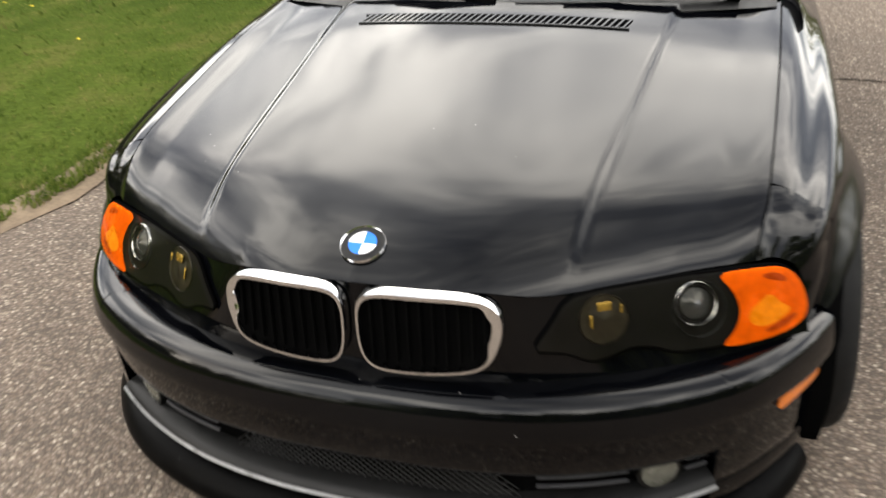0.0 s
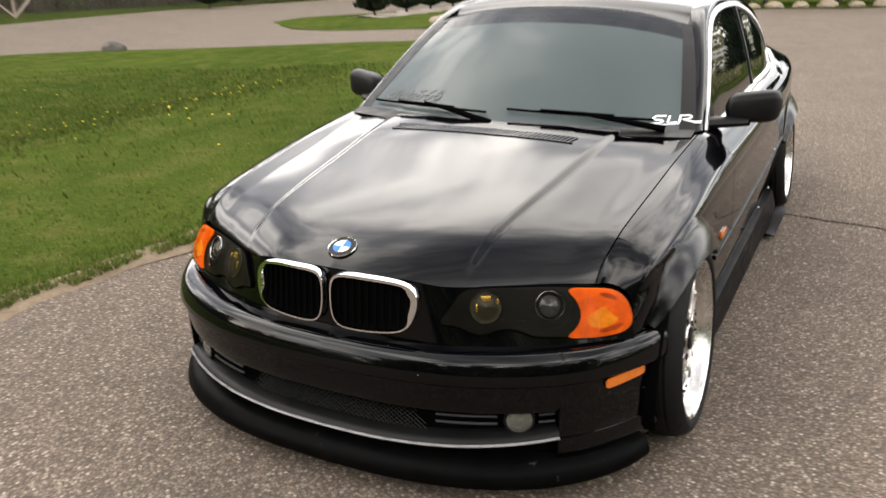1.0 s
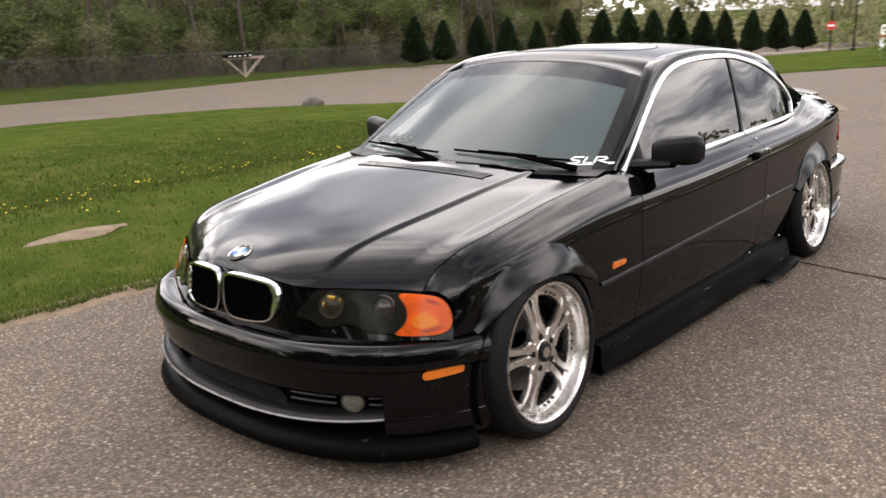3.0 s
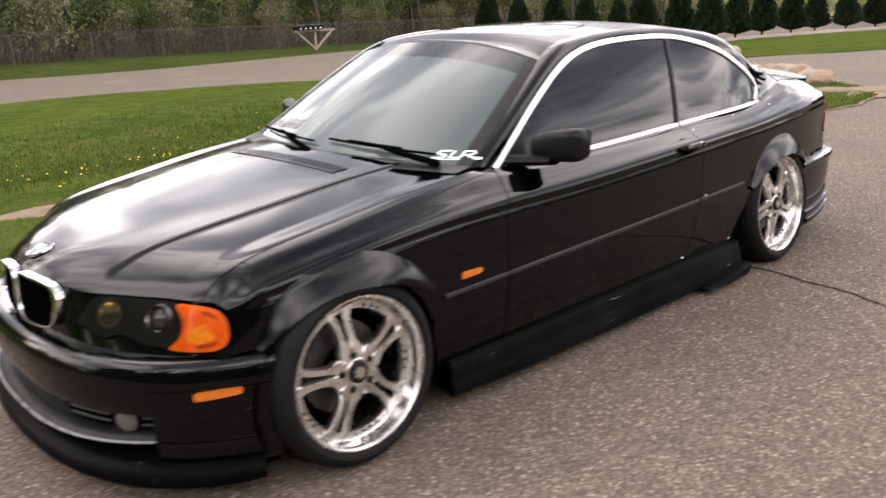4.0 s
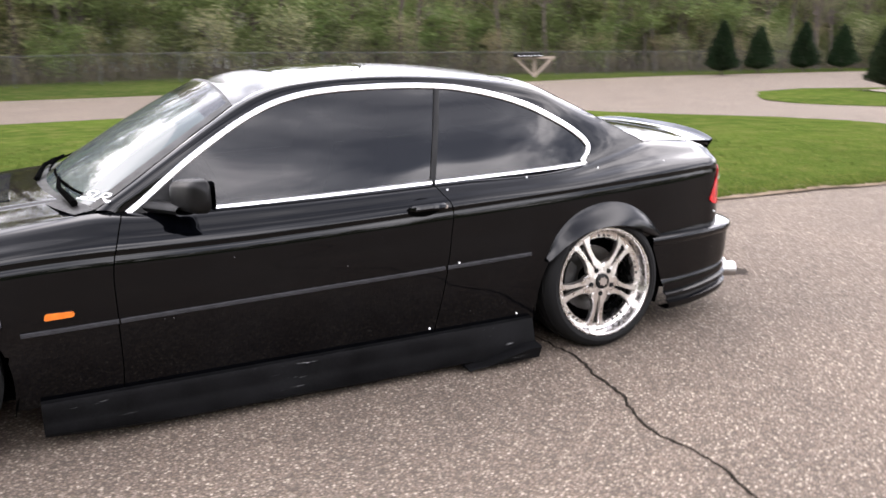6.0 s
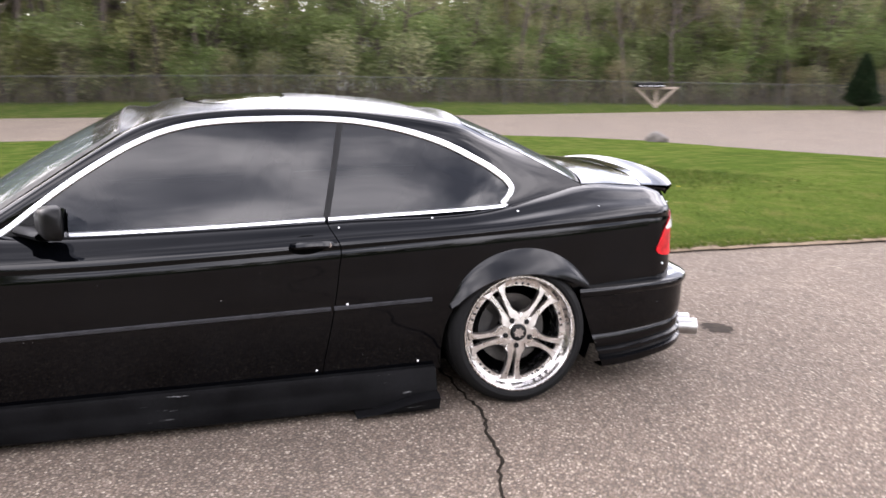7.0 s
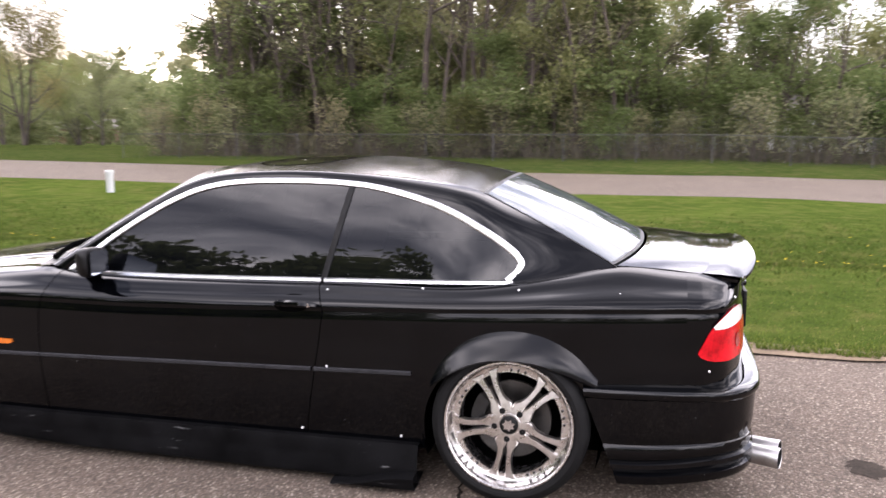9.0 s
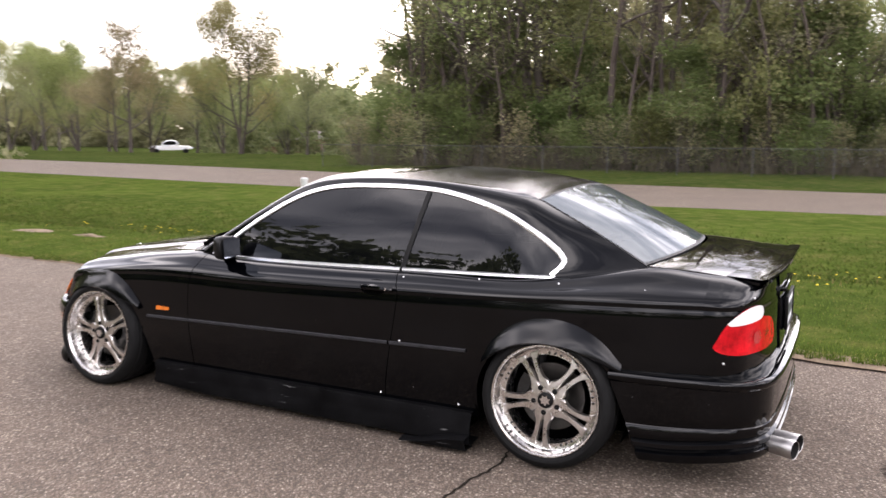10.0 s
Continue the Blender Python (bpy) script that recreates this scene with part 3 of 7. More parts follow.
# ---- flanks
sides = {}
for mirror in (False, True):
    fender = flank("front_fender", -0.25, 0.6932, car, mirror)
    door = flank("door", 0.6978, 1.9478, car, mirror, "closed black door with a rub strip")
    quarter = flank("rear_quarter", 1.9522, 3.36, car, mirror)
    sides[mirror] = (fender, door, quarter)
    for y0, owner in ((0.6955, fender), (1.950, quarter)):
        rows = []
        for k in range(41):
            z = 0.17 + (side_top(y0)[1] - 0.17) * k / 40
            y = sheared(y0, z)
            x = side_x(y, min(z, side_top(y)[1])) - 0.0050
            rows.append([(x, y - 0.02, z), (x, y + 0.02, z)])
        part("door_seal", sheet(rows, out=IN, mirror=mirror), DARK, owner)

# ---- hood
centre_z = spline([(-0.68, 0.672), (-0.6, 0.683), (-0.4, 0.717), (-0.2, 0.747), (0.0, 0.774), (0.34, 0.821), (0.50, 0.838)])


def hood_point(u, v):
    a, f = hood_front(abs(u)), abs(u)
    b = (0.728 * f, 0.475 + (0.64 - 0.475) * f**2.0)
    x0 = a[0] + (b[0] - a[0]) * v
    y = a[1] + (b[1] - a[1]) * v
    edge = shut_x(y) if y < 0.64 else 0.728
    x = x0 + (edge * f - x0) * smooth(0, 0.10, v) if f > 0 else 0.0
    back = y - a[1]
    fx = min(1, max(0.0, x) / edge)
    z = centre_z(y) - (centre_z(y) - shut_base(y)) * fx**2.4
    xc = 0.356 + 0.108 * v
    z -= 0.0085 * smooth(xc - 0.006, xc + 0.018, x) * smooth(0, 0.08, v) * (1 - smooth(0.85, 1.0, f))
    drop = centre_z(a[1]) - (centre_z(a[1]) - shut_base(a[1])) * min(1, max(0.0, a[0]) / shut_x(max(a[1], -0.47))) ** 2.4 - a[2]
    z -= drop * math.exp(-back / 0.065)
    return (math.copysign(x, u) if u else 0.0, y, z)


hood_us = [i / 96 - 1 for i in range(193)]
hood_vs = [(i / 50) ** 1.5 for i in range(51)]
hood = part("hood", sheet([[hood_point(u * 0.994, v) for u in hood_us] for v in hood_vs], out=IN), HOOD_PAINT, car, "long black hood with two creases, clouded with dust and chips", thick=0.012)


def on_hood(x, y, lift=0.0):
    lo, hi = 0.0, 1.0
    e = 0.72
    u = x / e
    for _ in range(3):
        lo, hi = 0.0, 1.0
        for _ in range(26):
            m = (lo + hi) / 2
            if hood_point(u, m)[1] < y:
                lo = m
            else:
                hi = m
        px = hood_point(u, lo)[0]
        u += (x - px) / 0.72
    p = hood_point(u, lo)
    return (x, y, p[2] + lift)


vent = part("hood_vent", patch(dense([(-0.345, 0.322), (0.345, 0.322), (0.36, 0.378), (-0.36, 0.378)], 0.02, False), on_hood, 4, lift=0.0015, out=IN), DARK, hood, "slotted air intake across the rear of the hood")
for i in range(41):
    x = -0.350 + 0.700 * i / 40
    rows = [[on_hood(x + dx * 0.5 - 0.0065 + 0.016 * k / 3, 0.321 + 0.058 * k / 3, h) for dx, h in ((-0.0085, 0.001), (-0.006, 0.0042), (0.006, 0.0042), (0.0085, 0.001))] for k in range(4)]
    part("slat", sheet(rows, out=IN), PAINT, vent)
for y0 in (0.318, 0.376):
    part("vent_frame", ribbon([(-0.36 + 0.72 * i / 24, y0) for i in range(25)], on_hood, 0.006, 0.0045), PAINT, vent)

# front end of the fender: from the wheel arch round to the lamp's outer edge
tip_edge = path3([hood_front(1.0), (0.690, -0.368, 0.594), (0.716, -0.356, 0.587), (0.742, -0.346, 0.570), (0.762, -0.346, 0.532), (0.768, -0.360, 0.495), (0.770, -0.372, 0.455)])
for mirror in (False, True):
    rows = []
    for i in range(29):
        f = i / 28
        u = 1.0 - 0.67 * f
        e = np.array(tip_edge(f))
        q, r = side_curve(-0.25)(u), side_curve(-0.235)(u)
        b = np.array((q[0], -0.25, q[1]))
        d0 = np.array(((q[0] - r[0]) / 0.015, -1.0, (q[1] - r[1]) / 0.015)) * np.linalg.norm(e - b)
        d1 = (e - b) + np.array((-0.03, 0, -0.012))
        row = []
        for k in range(13):
            t = k / 12
            p = (2 * t**3 - 3 * t**2 + 1) * b + (t**3 - 2 * t**2 + t) * d0 + (3 * t**2 - 2 * t**3) * e + (t**3 - t**2) * d1
            y = -0.25 - 0.13 * t
            h = np.array(hood_point(1.0, max(0.0, (y + 0.38) / 1.02))) + (0.0, 0.0, -0.001)
            w = 1 - smooth(0.0, 0.16, f)
            row.append(tuple(h * w + p * (1 - w)))
        rows.append(row)
    part("fender_tip", sheet(rows, out=IN, mirror=mirror), PAINT, sides[mirror][0], thick=0.004)

# ---- front panel with the lamps and twin grille
front_panel = part("nose_panel", sheet([[on_nose(s / 60, 0.43 + (nose_top(abs(s) / 60) - 0.004 - 0.06 * smooth(S_SHUT - 0.02, 1, abs(s) / 60) - 0.43) * k / 12, -0.004) for k in range(13)] for s in range(-60, 61)], out=IN), PAINT, car, thick=0.012)



found = {}


def seek(f, x, falling=False):
    """The place along a plan at which its half width is x."""
    key = (id(f), round(float(x), 5))
    if key in found:
        return found[key]
    lo, hi = 0.0, 1.0
    for _ in range(22):
        m = (lo + hi) / 2
        if (f(m)[0] < x) != falling:
            lo = m
        else:
            hi = m
    found[key] = lo
    return lo


def on_nose_x(x, z, lift=0.0):
    return on_nose(seek(nose, x), z, lift)


def turned(bm, origin, normal, up=(0, 0, 1)):
    """Moves a bmesh whose face looks along +y of its own to look along normal at origin."""
    n = Vector(normal).normalized()
    x = n.cross(Vector(up)).normalized()
    z = x.cross(n)
    m = Matrix((x, n, z)).transposed().to_4x4()
    m.translation = Vector(origin)
    bmesh.ops.transform(bm, matrix=m, verts=bm.verts)
    return bm


def disc(r, depth=0.004, sides=32, dome=0.0):
    """A flat or domed button looking along +y."""
    return lathe([(-depth, r), (0, r), (depth * 0.3, r * 0.96), (depth * 0.3 + dome * 0.6, r * 0.6), (depth * 0.3 + dome, 0.0005)], "y", sides)


# badge: a dark ring with blue and white quarters
b0, b1 = Vector(on_hood(0, -0.612)), Vector(on_hood(0, -0.58))
face = Vector((1, 0, 0)).cross(b1 - b0)
spot = (b0 + b1) / 2
badge_ring = part("badge", turned(disc(0.042, 0.006), spot + face.normalized() * 0.002, face, (0, 1, 0.5)), TRIM, hood, "round emblem with a black ring and blue and white quarters")
part("badge_rim", turned(lathe([(0.0, 0.0428), (0.0035, 0.0415), (0.0, 0.0392)], "y", 36), spot + face.normalized() * 0.003, face, (0, 1, 0.5)), CHROME, badge_ring)
part("badge_inner_rim", turned(lathe([(0.0, 0.0275), (0.0045, 0.0265), (0.0, 0.0252)], "y", 36), spot + face.normalized() * 0.003, face, (0, 1, 0.5)), CHROME, badge_ring)
for k in range(4):
    bm = bmesh.new()
    c = bm.verts.new((0, 0.0042, 0))
    arc = [bm.verts.new((0.026 * math.cos(a), 0.0042, 0.026 * math.sin(a))) for a in (math.pi / 2 * (k + i / 8) for i in range(9))]
    for p, q in zip(arc, arc[1:]):
        bm.faces.new((c, q, p))
    part("badge_quarter", turned(bm, spot + face.normalized() * 0.002, face, (0, 1, 0.5)), BLUE if k % 2 else WHITE, badge_ring)

KIDNEY = [(0.009, 0.600), (0.020, 0.622), (0.048, 0.632), (0.11, 0.632), (0.19, 0.627), (0.243, 0.615), (0.268, 0.588), (0.266, 0.545), (0.250, 0.508), (0.222, 0.484), (0.17, 0.476), (0.07, 0.472), (0.030, 0.480), (0.010, 0.515)]
LAMP = [(0.310, 0.508), (0.346, 0.552), (0.372, 0.592), (0.41, 0.598), (0.456, 0.598), (0.502, 0.597), (0.54, 0.596), (0.587, 0.595), (0.634, 0.592), (0.683, 0.589), (0.735, 0.583), (0.760, 0.564), (0.772, 0.533), (0.774, 0.505), (0.768, 0.486), (0.745, 0.472),
        (0.697, 0.466), (0.648, 0.466), (0.628, 0.470), (0.581, 0.472), (0.542, 0.474), (0.518, 0.488), (0.485, 0.495), (0.462, 0.493), (0.431, 0.480), (0.403, 0.480), (0.375, 0.498), (0.346, 0.505)]
SIGNAL = [(0.622, 0.592), (0.683, 0.589), (0.735, 0.583), (0.760, 0.564), (0.772, 0.533), (0.774, 0.505), (0.768, 0.486), (0.745, 0.472), (0.697, 0.467), (0.648, 0.467), (0.618, 0.470), (0.642, 0.488), (0.656, 0.510), (0.659, 0.532), (0.648, 0.562)]


def kidney_rim(x, z):
    """The chrome is broad at the top and the outer end, thin below and towards the middle."""
    return 0.007 + 0.005 * smooth(0.58, 0.62, z) + 0.019 * smooth(0.225, 0.262, x) * smooth(0.485, 0.53, z)


for mirror in (False, True):
    sg = -1 if mirror else 1
    ring_line = dense(KIDNEY, 0.010)[::-1]
    grille = part("kidney_grille", patch(ring_line, on_nose_x, 4, mirror, IN, 0.004), DARK, front_panel, "black grille in a chrome surround")
    rim_at = lambda f, l=ring_line: kidney_rim(*l[round(f * (len(l) - 1)) % len(l)])
    part("grille_frame", ribbon(ring_line, on_nose_x, rim_at, 0.022, base=0.0, mirror=mirror, closed=True), CHROME, grille, "chrome surround, broad at the outer end")
    for i in range(10):
        x = 0.034 + 0.200 * i / 9
        z0, z1 = 0.488 + 0.02 * max(0, (x - 0.17) / 0.06), 0.614
        bar = [on_nose_x(x, z0 + (z1 - z0) * k / 4, 0.009) for k in range(5)]
        part("grille_bar", tube([(sg * p[0], p[1], p[2]) for p in bar], 0.0042, 5), DARK, grille)
    lamp = part("headlamp", patch(dense(LAMP, 0.012), on_nose_x, 6, mirror, IN, 0.0025, core=(0.56, 0.54)), LAMPBOX, car, "smoked headlamp with a projector ring and an orange corner signal")
    signal = part("turn_signal", patch(dense(SIGNAL, 0.010), on_nose_x, 5, mirror, IN, 0.0065, core=(0.71, 0.53)), ORANGE, lamp, "glossy orange corner lens")
    # first patch paints the lens's bright glint; the strips are deeper orange reflectors
    for name, mat, lift, spots in (("signal_glint", ORANGE_GLINT, 0.0080, [(0.668, 0.502), (0.690, 0.488), (0.722, 0.492), (0.748, 0.508), (0.728, 0.520), (0.712, 0.545), (0.690, 0.530), (0.674, 0.522)]),
                                   ("reflector_strip", ORANGE_DEEP, 0.0078, [(0.700, 0.577), (0.735, 0.572), (0.748, 0.552), (0.735, 0.556), (0.705, 0.568)]),
                                   ("reflector_strip", ORANGE_DEEP, 0.0078, [(0.690, 0.477), (0.735, 0.480), (0.758, 0.500), (0.740, 0.496), (0.700, 0.486)])):
        part(name, patch(dense(spots, 0.008), on_nose_x, 3, mirror, IN, lift), mat, signal)
    part("lamp_seal", ribbon(dense(LAMP, 0.012)[::-1], on_nose_x, 0.0045, 0.0045, base=0.0, mirror=mirror, closed=True, inner=-0.004), DARK, lamp)
    for name, x, z, r in (("projector", 0.586, 0.548, 0.041), ("high_beam", 0.432, 0.549, 0.045)):
        o = on_nose_x(x, z, 0.003)
        q = on_nose_x(x + 0.01, z, 0.003)
        t1 = Vector(q) - Vector(o)
        t2 = Vector(on_nose_x(x, z + 0.01, 0.003)) - Vector(o)
        nn = t1.cross(t2)
        nn = Vector((sg * nn[0], nn[1], nn[2]))
        nn = nn if nn[1] < 0 else -nn
        o = (sg * o[0], o[1], o[2])
        if name == "projector":
            part("projector_ring", turned(lathe([(0.0, r), (0.004, r * 0.985), (0.0055, r * 0.95), (0.004, r * 0.91), (-0.0, r * 0.89)], "y", 36), o, nn), SMOKED_CHROME, lamp, "smoked chrome projector ring")
            part("projector_shroud", turned(lathe([(0.001, r * 0.86), (0.005, r * 0.80), (0.001, r * 0.74)], "y", 36), o, nn), BOLT, lamp)
            low = on_nose_x(x + 0.006, z - 0.010, 0.003)
            part("projector_bezel", turned(lathe([(0.0, r * 1.26), (0.003, r * 1.245), (0.0, r * 1.21)], "y", 36), (sg * low[0], low[1], low[2]), nn), PROJECTOR, lamp, "dull outer bezel ring")
            part("projector_lens", turned(disc(r * 0.70, 0.002, 32, 0.010), o, nn), PROJECTOR, lamp, "clear domed lens over a grey bowl")
        else:
            part("reflector_rim", turned(lathe([(0.001, r * 1.02), (0.003, r), (0.001, r * 0.975)], "y", 32), o, nn), AMBER_BOWL, lamp, "yellowed reflector rim")
            part("reflector_bowl", turned(lathe([(0.001, r * 0.95), (0.0005, r * 0.8), (0.002, r * 0.55), (0.0045, r * 0.30), (0.006, 0.001)], "y", 32), o, nn), AMBER_BOWL, lamp, "dark reflector bowl")
            # small gold blocks stand for the glints on the bowl's facets
            for a, b, c, d in ((-0.014, 0.012, 0.016, 0.032), (-0.034, -0.029, 0.008, 0.024), (0.022, 0.027, -0.012, 0.012)):
                a, b = (a, b) if sg > 0 else (-b, -a)
                part("facet_glint", turned(box(a, b, 0.004, 0.007, c, d, 0.0015), o, nn), GOLD_GLINT, lamp, "gold glint on a reflector facet, built as a small block")
    part("lamp_cover", patch(dense(LAMP, 0.012), on_nose_x, 6, mirror, IN, 0.013, core=(0.56, 0.54)), LAMPGLASS, lamp, "clear plastic cover")

# ---- front bumper, lower grille and lip
bumper_plan = plan([(0, -0.742), (0.2, -0.734), (0.4, -0.696), (0.58, -0.616), (0.70, -0.526), (0.775, -0.430), (0.828, -0.335), (0.852, -0.278)])
lip_plan = plan([(0, -0.760), (0.25, -0.746), (0.45, -0.700), (0.62, -0.616), (0.735, -0.510), (0.805, -0.405), (0.835, -0.330)])


def swept(at, profile, s0=-1.0, s1=1.0, n=90, wobble=None):
    rows = []
    for i in range(n + 1):
        s = s0 + (s1 - s0) * i / n
        row = []
        for off, z in profile:
            p = at(abs(s), off, z + (wobble(abs(s)) if wobble else 0))
            row.append((-p[0] if s < 0 else p[0], p[1], p[2]))
        rows.append(row)
    return rows


S_OPEN = seek(bumper_plan, 0.645)
BUMPER_TOP = [(-0.10, 0.446), (-0.05, 0.453), (-0.026, 0.452), (-0.014, 0.446), (-0.006, 0.436), (0.0, 0.42), (0.005, 0.40), (0.0075, 0.386), (0.006, 0.377), (0.0, 0.371), (-0.006, 0.367), (-0.008, 0.33)]
front_bumper = part("front_bumper", sheet(swept(bumper_plan, BUMPER_TOP + [(-0.011, 0.30), (-0.016, 0.287), (-0.035, 0.283), (-0.07, 0.283)], -S_OPEN, S_OPEN, 90), out=IN), PAINT, car, "black front bumper with a rubbed top edge", thick=0.006)
for sgn in (1, -1):
    rows = swept(bumper_plan, BUMPER_TOP + [(-0.009, 0.30), (-0.011, 0.25), (-0.013, 0.212), (-0.016, 0.206), (-0.013, 0.200), (-0.016, 0.16), (-0.026, 0.125), (-0.05, 0.105)], sgn * S_OPEN, sgn * 1.0, 30)
    lip_in = [(p[0] * 0.985, p[1] + (0.045 if p[2] < 0.30 else 0.0), p[2]) for p in rows[0]]
    part("bumper_corner", sheet([lip_in] + rows, out=IN), PAINT, front_bumper, thick=0.006)
intake = part("bumper_intake", sheet(swept(bumper_plan, [(-0.06, 0.295), (-0.062, 0.24), (-0.06, 0.19), (-0.05, 0.15), (-0.10, 0.06)], n=80), out=IN), DARK, front_bumper, "black recess behind the lower grille")
strip_rise = lambda s: 0.032 * (s / S_OPEN) ** 2
part("bumper_strip", sheet(swept(bumper_plan, [(-0.055, 0.204), (-0.020, 0.198), (-0.006, 0.190), (-0.003, 0.184), (-0.006, 0.176), (-0.03, 0.174)], -S_OPEN, S_OPEN, 80, strip_rise), out=IN), TRIM, front_bumper, "black shelf under the lower grille", thick=0.004)
edge_line = []
for i in range(81):
    k = -S_OPEN + 2 * S_OPEN * i / 80
    q = bumper_plan(abs(k), -0.001, 0.181 + strip_rise(abs(k)))
    edge_line.append((math.copysign(q[0], k), q[1], q[2]))
# thin bar coloured pale as the highlight along the shelf's edge
part("strip_edge", tube(edge_line, 0.0042, 6), EDGE_HIGHLIGHT, front_bumper, "pale edge under the lower grille, its sky highlight put into the colour")
mesh_bm = bmesh.new()
for i in range(-20, 21):
    for lean in (-1, 1):
        pts = []
        for k in range(5):
            x = i * 0.0165 + lean * (k / 4 - 0.5) * 0.085
            if abs(x) < 0.315 - 0.05 * k / 4:
                q = bumper_plan(seek(bumper_plan, abs(x)), -0.045, 0.206 + 0.072 * k / 4)
                pts.append((math.copysign(q[0], x), q[1], q[2]))
        if len(pts) > 1:
            tube(pts, 0.0017, 4, mesh_bm)
part("grille_mesh", mesh_bm, TRIM, front_bumper, "black diamond mesh")
for sgn in (1, -1):
    for z in (0.246, 0.268):
        for x0, x1 in ((0.335, 0.50), (0.602, 0.64)):
            pts = []
            for k in range(9):
                x = x0 + (x1 - x0) * k / 8
                p = bumper_plan(seek(bumper_plan, x), -0.032, z + 0.012 * (x - 0.335))
                pts.append((sgn * p[0], p[1], p[2]))
            part("intake_slat", tube(pts, 0.0040, 6), STRIP, front_bumper)
    p = bumper_plan(seek(bumper_plan, 0.555), -0.030, 0.258)
    q = bumper_plan(seek(bumper_plan, 0.555), 0.0, 0.258)
    fog_n = Vector((sgn * (q[0] - p[0]), q[1] - p[1], 0))
    fog = part("fog_lamp", turned(disc(0.036, 0.01, 28, 0.006), (sgn * p[0], p[1], p[2]), fog_n), FOGGLASS, front_bumper, "round clouded fog lamp")
    part("fog_ring", turned(lathe([(-0.012, 0.043), (0.002, 0.042), (0.001, 0.036)], "y", 28), (sgn * p[0], p[1], p[2]), fog_n), TRIM, fog)

    def on_bumper(s, z, lift=0.0):
        p = bumper_plan(s, lift - 0.006, z)
        return (sgn * p[0], p[1], p[2])
    sa, sb = seek(bumper_plan, 0.738), seek(bumper_plan, 0.812)
    marker_line = dense([(sa, 0.340), (sa + 0.1 * (sb - sa), 0.338), (sb - 0.03 * (sb - sa), 0.349), (sb, 0.352), (sb, 0.372), (sb - 0.1 * (sb - sa), 0.374), (sa + 0.1 * (sb - sa), 0.367), (sa, 0.364)], 0.008)
    part("side_marker", patch(marker_line, on_bumper, 3, False, IN, 0.007), AMBER, front_bumper, "amber marker lens", thick=0.004)
front_lip = part("front_lip", sheet(swept(lip_plan, [(-0.09, 0.148), (-0.05, 0.141), (-0.026, 0.130), (-0.012, 0.117), (-0.003, 0.100), (0.0, 0.084), (-0.005, 0.071), (-0.02, 0.064), (-0.10, 0.064), (-0.22, 0.070)], n=110), out=(0, -0.3, 0.1)), LIP, car, "black chin spoiler close to the ground", thick=0.005)

